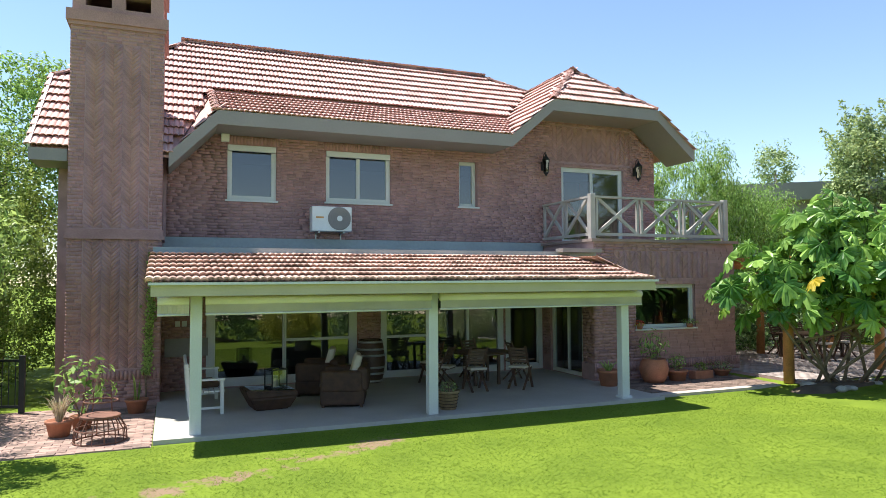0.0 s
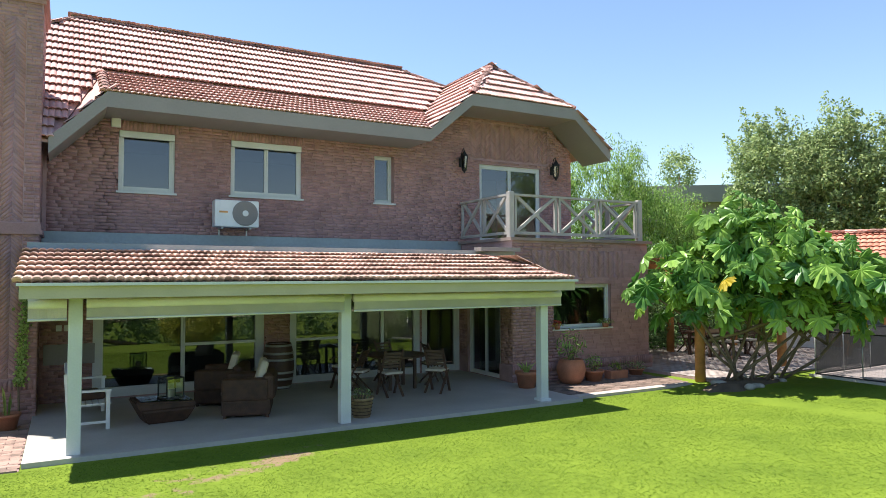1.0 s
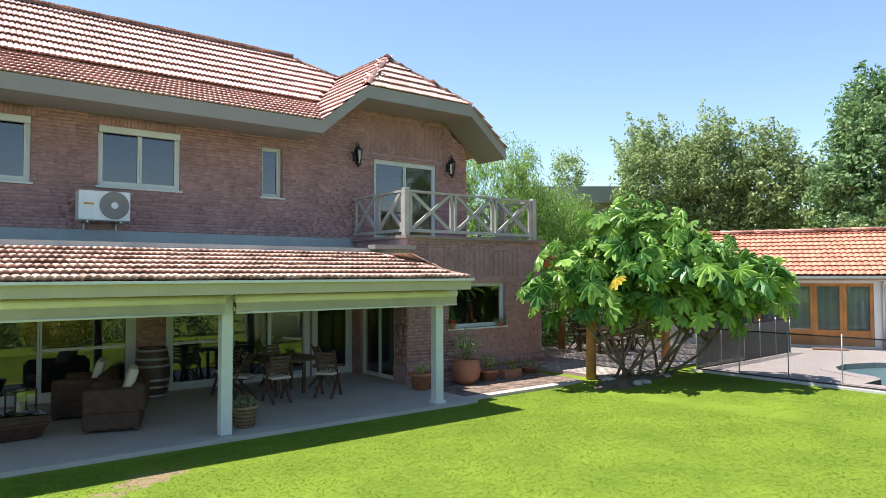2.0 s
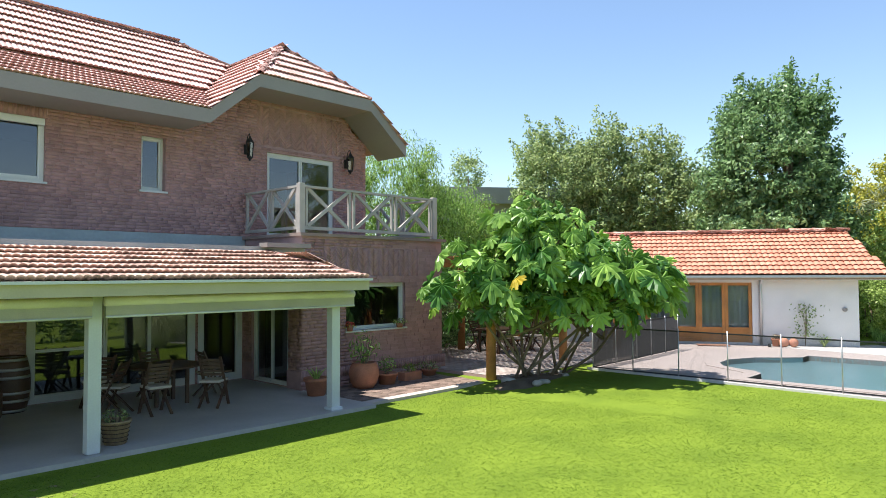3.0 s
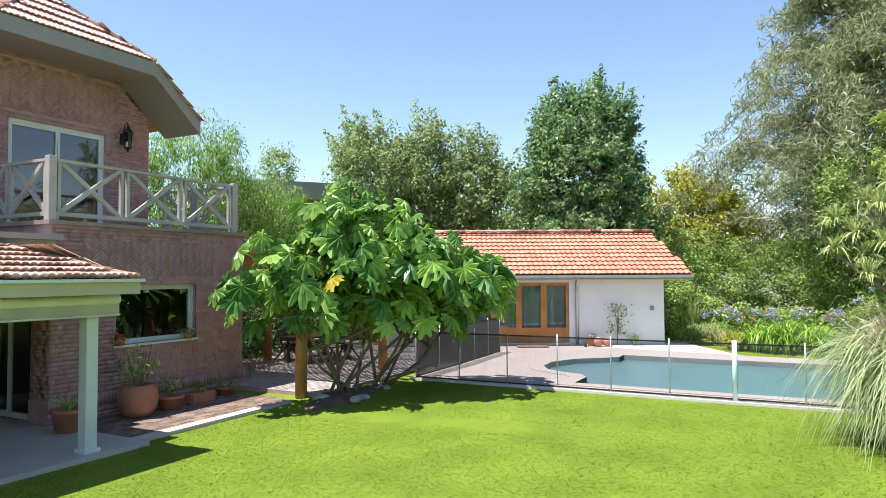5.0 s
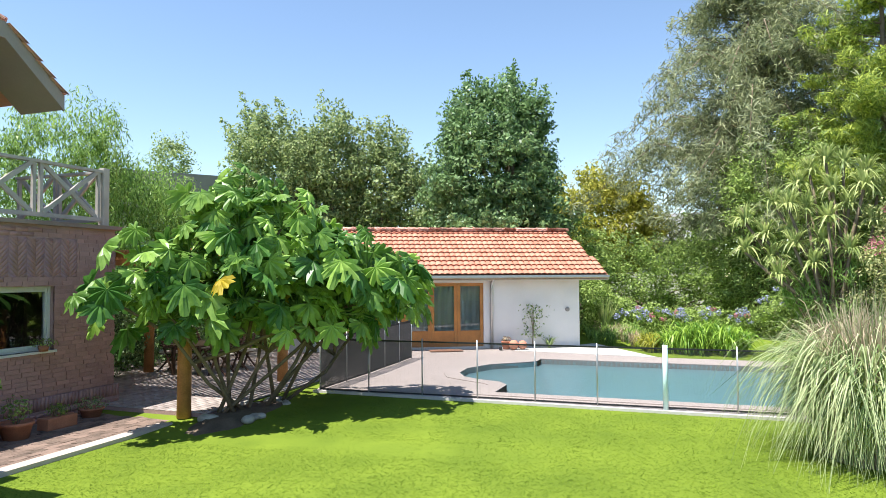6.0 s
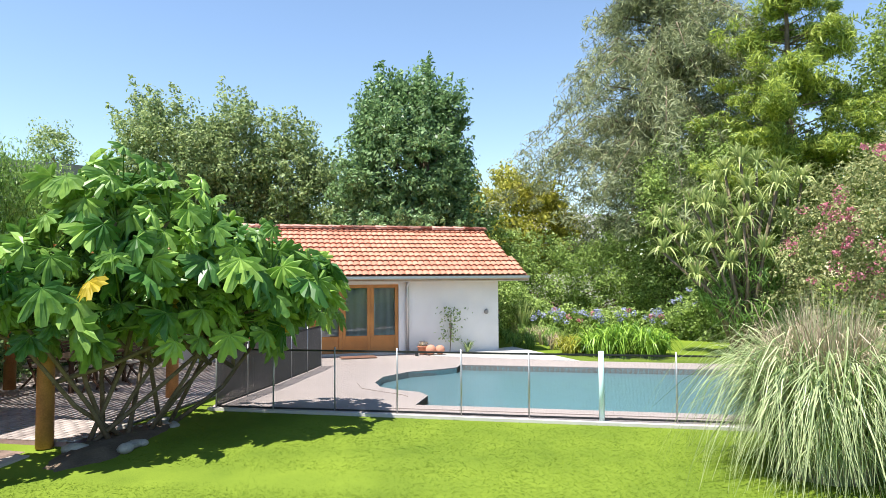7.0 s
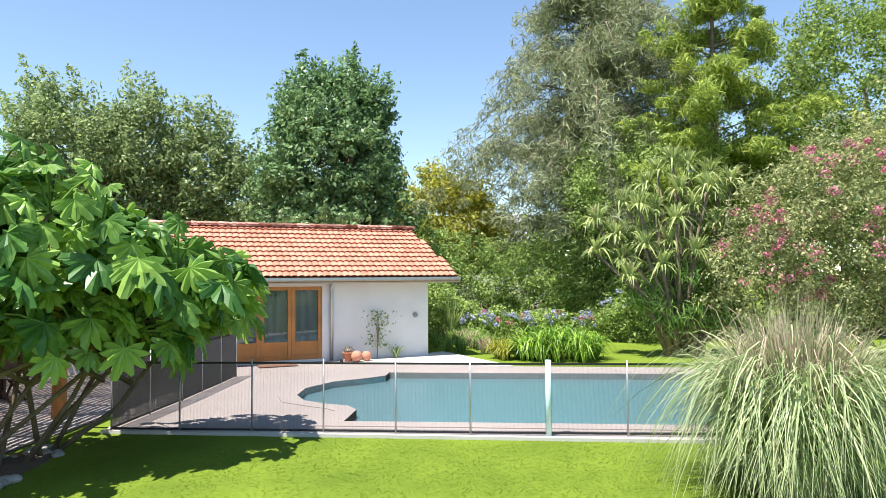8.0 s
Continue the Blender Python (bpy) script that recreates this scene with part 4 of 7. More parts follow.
wall_lantern(9.42, 5.45)
wall_lantern(12.48, 5.45)


def air_conditioner():
    b = thing("air_conditioner", "white outdoor air-conditioning unit on wall brackets", "air conditioner", (3.5, 15.78, 3.51))
    part("case", soft_box(-0.47, 0.47, -0.16, 0.18, 0, 0.58, 0.025), PLASTIC, b)
    bm = bmesh.new()
    lathe(bm, [(0.27, 0), (0.275, 0.01), (0.26, 0.02)], (0, 0, 0), 28)
    g = part("fan_guard", bm, FASCIA, b, "dark grey round fan guard")
    g.matrix_basis = pose(0.17, -0.158, 0.3, 90, 0, 0)
    for k in range(5):
        bm = bmesh.new()
        r = 0.07 + 0.042 * k
        pts = [(r * math.cos(q * math.tau / 24), r * math.sin(q * math.tau / 24), 0.028) for q in range(25)]
        tube(bm, pts, 0.006, 4)
        part("ring", bm, FASCIA, g)
    bm = bmesh.new()
    lathe(bm, [(0.07, 0.0), (0.07, 0.03), (0.05, 0.036)], (0, 0, 0), 20)
    part("hub", bm, PLASTIC, g)
    bm = bmesh.new()
    box(bm, -0.38, -0.2, -0.166, -0.158, 0.3, 0.34)
    part("badge", bm, material("badge_orange", (0.7, 0.35, 0.1), 0.5), b, "small plain orange badge")
    for s in (-0.3, 0.3):
        bm = bmesh.new()
        beam(bm, (s, -0.1, -0.02), (s, 0.3, -0.02), 0.04, 0.04)
        beam(bm, (s, 0.28, -0.02), (s, 0.28, -0.25), 0.03, 0.03, (0, 1, 0))
        part("bracket", bm, STEEL, b)


air_conditioner()

# ---- pool ----
bm = bmesh.new()
outer = [(15.95, 10.6), (15.98, -3.2), (23.6, -3.6), (23.6, 3.95), (23.75, 4.4), (26.9, 6.4), (25.9, 6.9), (24.6, 9.3), (22.6, 13.2), (21.8, 12.6)]


def ring_sheet(bm, out_pts, in_pts, z, thick):
    """A level sheet with a hole in it."""
    ov, iv = [bm.verts.new((x, y, z)) for x, y in out_pts], [bm.verts.new((x, y, z)) for x, y in in_pts]
    eo = [bm.edges.new((ov[i], ov[(i + 1) % len(ov)])) for i in range(len(ov))]
    ei = [bm.edges.new((iv[i], iv[(i + 1) % len(iv)])) for i in range(len(iv))]
    bmesh.ops.triangle_fill(bm, use_beauty=True, edges=eo + ei)
    ext = bmesh.ops.extrude_face_region(bm, geom=bm.faces[:])
    bmesh.ops.translate(bm, vec=(0, 0, -thick), verts=[e for e in ext["geom"] if isinstance(e, bmesh.types.BMVert)])


ring_sheet(bm, outer, POOL, 0.03, 0.2)
structure("pool_deck", bm, DECK, "pale pinkish-grey paved pool deck")
bm = bmesh.new()
lo = [bm.verts.new((x, y, -1.4)) for x, y in POOL]
hi = [bm.verts.new((x, y, 0.02)) for x, y in POOL]
bm.faces.new(lo)
for i in range(len(lo)):
    bm.faces.new((lo[i], lo[(i + 1) % len(lo)], hi[(i + 1) % len(lo)], hi[i]))
structure("pool_shell", bm, POOL_WALL, "grey-blue pool basin")
WATER = bpy.data.materials.new("pool_water")
WATER.use_nodes = True
n, l = WATER.node_tree.nodes, WATER.node_tree.links
n.remove(n["Principled BSDF"])
tr, gl, ms, fr = n.new("ShaderNodeBsdfTransparent"), n.new("ShaderNodeBsdfGlossy"), n.new("ShaderNodeMixShader"), n.new("ShaderNodeFresnel")
wv, bp = n.new("ShaderNodeTexNoise"), n.new("ShaderNodeBump")
gp = n.new("ShaderNodeNewGeometry")
tr.inputs["Color"].default_value = (0.84, 0.95, 0.97, 1)
gl.inputs["Roughness"].default_value = 0.28
fr.inputs["IOR"].default_value = 1.33
wv.inputs["Scale"].default_value, bp.inputs["Strength"].default_value, bp.inputs["Distance"].default_value = 4.5, 0.4, 0.06
l.new(gp.outputs["Position"], wv.inputs["Vector"]), l.new(wv.outputs["Fac"], bp.inputs["Height"])
l.new(bp.outputs[0], gl.inputs["Normal"]), l.new(fr.outputs[0], ms.inputs[0])
df, mx = n.new("ShaderNodeBsdfDiffuse"), n.new("ShaderNodeMixShader")
df.inputs["Color"].default_value = (0.16, 0.31, 0.35, 1)
mx.inputs[0].default_value = 0.6
l.new(tr.outputs[0], mx.inputs[1]), l.new(df.outputs[0], mx.inputs[2]), l.new(mx.outputs[0], ms.inputs[1])
l.new(gl.outputs[0], ms.inputs[2]), l.new(ms.outputs[0], n["Material Output"].inputs["Surface"])
bm = bmesh.new()
bm.faces.new([bm.verts.new((x, y, -0.1)) for x, y in POOL])
water = structure("water", bm, WATER, "calm grey-blue pool water")
if water.data.polygons[0].normal.z < 0:
    water.data.flip_normals()
bm = bmesh.new()
ring_sheet(bm, [(x + (0.0), y) for x, y in [(22.5, 7.6), (22.75, -2.8), (16.6, -2.5), (16.45, 7.4), (17.6, 7.4), (17.8, 7.6), (18.0, 8.0), (18.35, 8.6), (19.0, 8.92), (20.0, 8.98), (21.0, 8.55), (21.6, 7.85), (21.9, 7.6)]], POOL, 0.045, 0.03)
structure("coping", bm, DECK, "rounded pool coping stones")
bm = bmesh.new()
poly(bm, [(23.55, 4.2, 0.042), (24.0, 8.4, 0.042), (24.9, 9.0, 0.042), (26.1, 6.9, 0.042), (26.9, 6.4, 0.042)], 0.1)
structure("step", bm, DECK_PALE, "white stone step along the pool house")
bm = bmesh.new()
poly(bm, [(15.86, 10.62, 0.05), (15.9, -3.2, 0.05), (15.99, -3.2, 0.05), (15.95, 10.62, 0.05)], 0.15)
structure("kerb_pool", bm, DECK_PALE, "white kerb under the pool fence")

# ---- pool fence ----
MESHCLOTH = material("fence_mesh", (0.055, 0.055, 0.058), 0.8, 0.1, 3, 40, 0)
NET = bpy.data.materials.new("fence_net")
NET.use_nodes = True
n, l = NET.node_tree.nodes, NET.node_tree.links
tr, ms = n.new("ShaderNodeBsdfTransparent"), n.new("ShaderNodeMixShader")
n["Principled BSDF"].inputs["Base Color"].default_value = (0.09, 0.09, 0.092, 1)
n["Principled BSDF"].inputs["Roughness"].default_value = 0.8
ms.inputs[0].default_value = 0.16
l.new(tr.outputs[0], ms.inputs[1]), l.new(n["Principled BSDF"].outputs[0], ms.inputs[2]), l.new(ms.outputs[0], n["Material Output"].inputs["Surface"])
fence = thing("pool_fence", "black mesh pool safety fence on slim metal posts", "fence")
line = [(15.95, 10.5), (15.95, 9.4), (16.0, 8.28), (16.02, 7.17), (16.03, 6.07), (16.04, 4.95), (16.08, 3.8), (16.12, 2.65), (16.16, 1.5), (16.2, 0.35), (16.22, -0.8), (16.24, -1.95), (16.26, -3.1)]
back = [(15.95, 10.5), (17.15, 10.53), (18.35, 10.55), (19.35, 10.62), (20.35, 10.66), (21.4, 10.74)]


def mesh_strands(bm, a, b, z0, z1, step=0.012, w=0.0012, deep=0.005):
    """Woven netting between two posts: fine upright cords, deeper than they are wide."""
    a, b = Vector((*a, 0)), Vector((*b, 0))
    d = (b - a).normalized()
    n = Vector((-d.y, d.x, 0))
    k = int((b - a).length / step)
    for i in range(1, k):
        c = a + d * (i * step)
        ring = [c + d * u * w / 2 + n * o * deep / 2 for u, o in ((-1, -1), (1, -1), (1, 1), (-1, 1))]
        lo, hi = [bm.verts.new(p + Vector((0, 0, z0))) for p in ring], [bm.verts.new(p + Vector((0, 0, z1))) for p in ring]
        for j in range(4):
            bm.faces.new((lo[j], lo[(j + 1) % 4], hi[(j + 1) % 4], hi[j]))

GLOW = material("pale_blue_tube", (0.62, 0.85, 0.86), 0.35, 0.03, 4, 40, 0.02)
for run in (line, back):
    for i, (a, b) in enumerate(zip(run, run[1:])):
        bm = bmesh.new()
        mesh_strands(bm, a, b, 0.07, 1.08)
        panel = part("mesh_panel", bm, MESHCLOTH, fence, "black see-through mesh")
        bm = bmesh.new()
        poly(bm, [(*a, 0.07), (*b, 0.07), (*b, 1.08), (*a, 1.08)])
        part("net", bm, NET, panel, "fine black netting")
        bm = bmesh.new()
        beam(bm, (*a, 1.08), (*b, 1.08), 0.012, 0.03)
        part("hem", bm, BLACK, fence)
        bm = bmesh.new()
        beam(bm, (*a, 0.07), (*b, 0.07), 0.012, 0.03)
        part("hem", bm, BLACK, fence)
    for i, p in enumerate(run):
        if run is back and i == 0:
            continue
        bm = bmesh.new()
        wide = run is line and i == 6
        tube(bm, [(*p, 0.0), (*p, 1.14)], 0.045 if wide else 0.014, 8)
        part("post", bm, GLOW if wide else STEEL, fence, "wide pale blue post" if wide else "slim metal post", True)

# ---- pool house ----
PHX, PHY = 24.48, 9.33
PHA = math.degrees(math.atan2(-0.88178, 0.47165))
ph = thing("pool_house", "low white pool house with an orange tile roof", "house", (PHX, PHY, 0.0), PHA)
# own axes: x along the front to the garden end, y into the building
bm = bmesh.new()
wall_box(bm, "x", -6.5, 2.96, 0, 0.2, -0.1, 2.3, [(-5.2, -0.2, 0.1, 2.1)])
box(bm, 2.76, 2.96, 0.2, 4.6, -0.1, 2.3)
box(bm, -6.5, -6.3, 0.2, 4.6, -0.1, 2.3)
box(bm, -6.5, 2.96, 4.6, 4.8, -0.1, 2.3)
box(bm, -6.3, 2.76, 1.8, 1.9, 0.1, 2.3)
g = [bm.verts.new(p) for p in ((2.96, 0, 2.3), (2.96, 4.8, 2.3), (2.96, 2.4, 3.55), (2.76, 0, 2.3), (2.76, 4.8, 2.3), (2.76, 2.4, 3.55))]
for f in ((0, 1, 2), (5, 4, 3), (0, 3, 4, 1), (1, 4, 5, 2), (2, 5, 3, 0)):
    bm.faces.new([g[i] for i in f])
part("wall", bm, PLASTER, ph, "white rendered wall")
bm = bmesh.new()
box(bm, -6.5, 2.96, 0.2, 4.6, -0.1, 0.1)
part("floor_slab", bm, DECK, ph)
REAVE, RIDGEZ = 2.36, 3.86
s1 = tiled_slope(ph, [(-7.0, -0.5, REAVE), (3.78, -0.5, REAVE), (3.35, 2.4, RIDGEZ), (-7.0, 2.4, RIDGEZ)], (1, 0, 0), TILE_NEW, w=0.18, expo=0.31, single=True)
tiled_slope(ph, [(-7.0, 5.3, REAVE), (3.78, 5.3, REAVE), (3.35, 2.4, RIDGEZ), (-7.0, 2.4, RIDGEZ)], (1, 0, 0), TILE_NEW, w=0.18, expo=0.31, single=True)
ridge_row(ph, (-7.0, 2.4, RIDGEZ + 0.04), (3.38, 2.4, RIDGEZ + 0.04), RIDGE_NEW, 0.15, 0.38)
bm = bmesh.new()
box(bm, -7.0, 3.78, -0.56, -0.48, 2.27, 2.34)
part("gutter", bm, STEEL, ph, "thin metal gutter")
bm = bmesh.new()
box(bm, -7.0, 3.78, -0.50, -0.46, 2.18, 2.27)
part("fascia", bm, material("pale_timber", (0.55, 0.42, 0.30), 0.6, 0.1, 3, 40, 0.15), ph, "pale timber fascia")
bm = bmesh.new()
poly(bm, [(-7.0, -0.5, 2.24), (3.75, -0.5, 2.24), (3.75, 0.0, 2.34), (-7.0, 0.0, 2.34)], 0.03)
poly(bm, [(2.96, 0, 2.3), (3.72, 0, 2.3), (3.4, 2.4, 3.6), (2.96, 2.4, 3.6)], 0.03)
part("soffit", bm, WOOD_ORANGE, ph, "varnished timber soffit boards")
bm = bmesh.new()
tube(bm, [(0.05, -0.48, 2.24), (0.05, -0.1, 2.12), (0.05, -0.06, 2.0), (0.05, -0.06, 0.05)], 0.05, 10)
part("downpipe", bm, STEEL, ph, "grey metal downpipe", True)
for i in range(6):
    x0 = -5.2 + i * 0.833
    leaf = thing("glazed_door", "varnished orange timber door with tall glass", "door", (0, 0, 0), 0, "pool house doors")
    bm = bmesh.new()
    for d in ((0, 0.1, 0.1, 2.1), (0.73, 0.833, 0.1, 2.1), (0.1, 0.73, 2.0, 2.1), (0.1, 0.73, 0.1, 0.22), (0.1, 0.73, 0.5, 0.6)):
        box(bm, x0 + d[0] + 0.002, x0 + d[1] - 0.002, 0.04, 0.11, d[2], d[3])
    part("stile_frame", bm, WOOD_ORANGE, leaf, "varnished timber")
    bm = bmesh.new()
    box(bm, x0 + 0.1, x0 + 0.73, 0.065, 0.09, 0.22, 0.5)
    part("lower_panel", bm, WOOD_ORANGE, leaf)
    bm = bmesh.new()
    poly(bm, [(x0 + 0.1, 0.075, 0.6), (x0 + 0.73, 0.075, 0.6), (x0 + 0.73, 0.075, 2.0), (x0 + 0.1, 0.075, 2.0)])
    pane = part("pane", bm, GLASS, leaf)
    pane.visible_shadow = False
    leaf.matrix_basis = pose(PHX, PHY, 0, 0, 0, PHA)
cu = thing("curtain", "pale grey drawn curtain behind the pool house doors", "curtain", (PHX, PHY, 0), PHA)
bm = bmesh.new()
fold = [[bm.verts.new((-5.15 + 4.9 * i / 120, 0.27 + 0.03 * math.sin(i * 1.15) + 0.01 * math.sin(i * 0.37), z)) for i in range(121)] for z in (0.12, 2.22)]
for i in range(120):
    bm.faces.new((fold[0][i], fold[0][i + 1], fold[1][i + 1], fold[1][i]))
part("cloth", bm, material("curtain_cloth", (0.72, 0.69, 0.66), 0.95, 0.05, 3, 90, 0.1), cu, "", True)
# ---- trees and hedges ----
tree("magnolia_tree", "tall dense dark green evergreen tree behind the pool house", (32.0, 11.1, 0), [(32, 11.1, 4.2, 2.7, 2.7, 2.8), (31.9, 11.3, 6.6, 2.5, 2.5, 2.3), (32.0, 11.4, 8.6, 1.6, 1.6, 1.7), (32.1, 10.5, 9.6, 0.6, 0.6, 1.2), (32.2, 9.6, 8.8, 0.6, 0.6, 1.3), (31.9, 12.3, 8.8, 0.8, 0.8, 1.2)], LEAF_DARK, 0.3, 0.5, 58, 0.25, spacing=0.41, shoots=0.3)
for b, bl in (((30.6, 21.6, 0), [(30.6, 21.6, 6.6, 2.0, 2.0, 3.1)]), ((32, 19.2, 0), [(32.0, 19.3, 6.8, 1.5, 1.5, 3.2), (32.5, 19.9, 4.5, 1.8, 1.8, 2.5)]), ((33, 17.2, 0), [(33.0, 17.2, 6.4, 1.4, 1.4, 3.0), (33.6, 15.8, 4.8, 1.6, 1.6, 2.6)])):
    tree("broadleaf_tree", "olive-green leafy tree in the sun", b, bl, LEAF_OLIVE, 0.27, 0.5, 66, 0.2, spacing=0.44, shoots=0.25)
tree("young_tree", "yellow-green young tree beyond the pool house", (38.5, 7.6, 0), [(38.8, 7.8, 5.2, 2.2, 2.2, 2.4), (38.0, 6.0, 4.5, 1.6, 1.6, 2.0)], LEAF_YELLOW, 0.28, 0.55, 75, 0.15)
conifer("conifer", "huge grey-green drooping conifer", (36.0, 0.4, 0), 20.5, 7.4, LEAF_PINE, 0.2, 0.62, 52, 0.38, 0.5, 0.25, 4, 50, 0.1, 0.06)
conifer("pine_tree", "bright green pine with long needles in tufts", (31.8, -3.4, 0), 13.8, 4.8, LEAF_PINE_BRIGHT, 0.34, 0.42, 100, 0.34, 0.28, -0.12, 9, 28, 0.4, 0.25)
tree("broadleaf_tree", "mid-green leafy tree under the conifers", (33.0, -1.2, 0), [(32.5, -0.4, 5.5, 2.2, 2.2, 2.4), (33.0, -3.0, 5.5, 2.4, 2.4, 2.6)], LEAF_MID, 0.22, 0.5, 60, 0.2)
tree("broadleaf_tree", "bright green leafy tree catching the sun", (33, -9.5, 0), [(33, -9.3, 9.5, 3.2, 3.2, 3.6), (33, -8.0, 6.5, 3.0, 3.0, 3.0)], LEAF_BRIGHT, 0.24, 0.55, 55, 0.3)
tree("flowering_shrub", "large shrub with pink flower clusters", (24.5, -4.6, 0), [(24.6, -4.2, 3.4, 2.2, 2.2, 2.6), (25.0, -2.6, 2.4, 1.4, 1.4, 2.0), (24.4, -6.0, 4.0, 2.4, 2.4, 2.8)], LEAF_RUSSET, 0.16, 0.4, 56, 0.12, "shrub")
tree("hedge", "tall clipped green hedge at the garden's edge", (34.0, 3.0, 0), [(34.2, 5.6, 1.9, 1.6, 2.2, 2.0), (34.0, 3.0, 1.9, 1.5, 2.4, 1.9), (33.8, 0.4, 1.6, 1.4, 2.2, 1.7), (33.5, -2.0, 1.6, 1.4, 2.2, 1.7), (34.6, 8.0, 2.1, 1.5, 2.0, 2.2)], LEAF_MID, 0.2, 0.4, 46, 0.08, "hedge")
tree("willow_tree", "light green weeping willow behind the house", (18.6, 20.6, 0), [(18.2, 20.3, 5.2, 1.8, 1.8, 2.0), (20.6, 20.2, 4.0, 1.8, 1.8, 1.9), (22.0, 20.0, 3.4, 1.6, 1.6, 1.8)], LEAF_WILLOW, 0.24, 0.45, 100, 0.2, aspect=0.22, droop=2.5, flat=1.4)
tree("eucalyptus", "slender distant eucalyptus with sparse foliage", (45.7, 40.9, 0), [(45.7, 40.9, 11.0, 1.4, 1.4, 2.2)], LEAF_OLIVE, 0.35, 0.6, 30, 0.2)
tree("eucalyptus", "slender distant eucalyptus with sparse foliage", (52, 33.0, 0), [(52, 33, 11.5, 1.8, 1.8, 2.2), (51, 35, 10.5, 1.8, 1.8, 1.8)], LEAF_OLIVE, 0.35, 0.6, 26, 0.2)
tree("broadleaf_tree", "pale green tree beyond the chimney", (-4.5, 22, 0), [(-4.2, 21.7, 6.0, 2.0, 2.0, 2.6), (-6.0, 22, 5.0, 2.4, 2.4, 2.6)], LEAF_WILLOW, 0.2, 0.5, 55, 0.2)
tree("shrub", "dense green shrubs beside the chimney", (-3.8, 17.5, 0), [(-3.3, 17.3, 2.2, 1.1, 1.1, 2.0), (-4.8, 16.2, 1.6, 1.5, 1.3, 1.9), (-3.9, 18.6, 3.4, 1.4, 1.4, 2.2)], LEAF_BRIGHT, 0.13, 0.35, 60, 0.08, "shrub")
tree("oleander", "leafy sunlit oleander shrub overhanging the brick terrace", (-4.3, 13.0, -0.06), [(-3.75, 13.7, 2.6, 0.75, 0.8, 1.0), (-4.2, 12.4, 2.7, 0.9, 1.1, 1.0), (-3.1, 11.1, 3.0, 0.95, 0.9, 0.7), (-3.6, 14.6, 1.5, 0.55, 0.6, 1.0)], LEAF_MID, 0.2, 0.32, 46, 0.06, "shrub", aspect=0.3)
# ---- porch furniture ----
def wicker_chair(at, turn):
    c = thing("wicker_armchair", "dark brown wicker armchair with beige cushions on the porch", "armchair", at, turn, "porch armchairs")
    # faces -y in its own axes
    part("base", soft_box(-0.5, 0.5, -0.42, 0.42, 0.04, 0.34, 0.05), WICKER, c)
    part("backrest", soft_box(-0.5, 0.5, 0.28, 0.50, 0.30, 0.76, 0.09, 3), WICKER, c)
    for s in (-1, 1):
        part("arm", soft_box(min(s * 0.52, s * 0.36), max(s * 0.52, s * 0.36), -0.42, 0.40, 0.28, 0.70, 0.08, 3), WICKER, c)
        for y in (-0.36, 0.36):
            bm = bmesh.new()
            tube(bm, [(s * 0.44, y, -0.0), (s * 0.44, y, 0.06)], 0.03, 8)
            part("foot", bm, WOOD_DARK, c)
    part("seat_cushion", soft_box(-0.35, 0.35, -0.44, 0.27, 0.33, 0.47, 0.05, 3), CUSHION, c, "beige seat cushion")
    b = part("back_cushion", soft_box(-0.33, 0.33, -0.07, 0.07, -0.26, 0.26, 0.06, 3), CUSHION, c, "beige back cushion")
    b.matrix_basis = pose(0.0, 0.22, 0.72, -16, 0, 6)


wicker_chair((3.2, 13.2, -0.05), -108)
wicker_chair((3.0, 14.6, -0.05), -112)


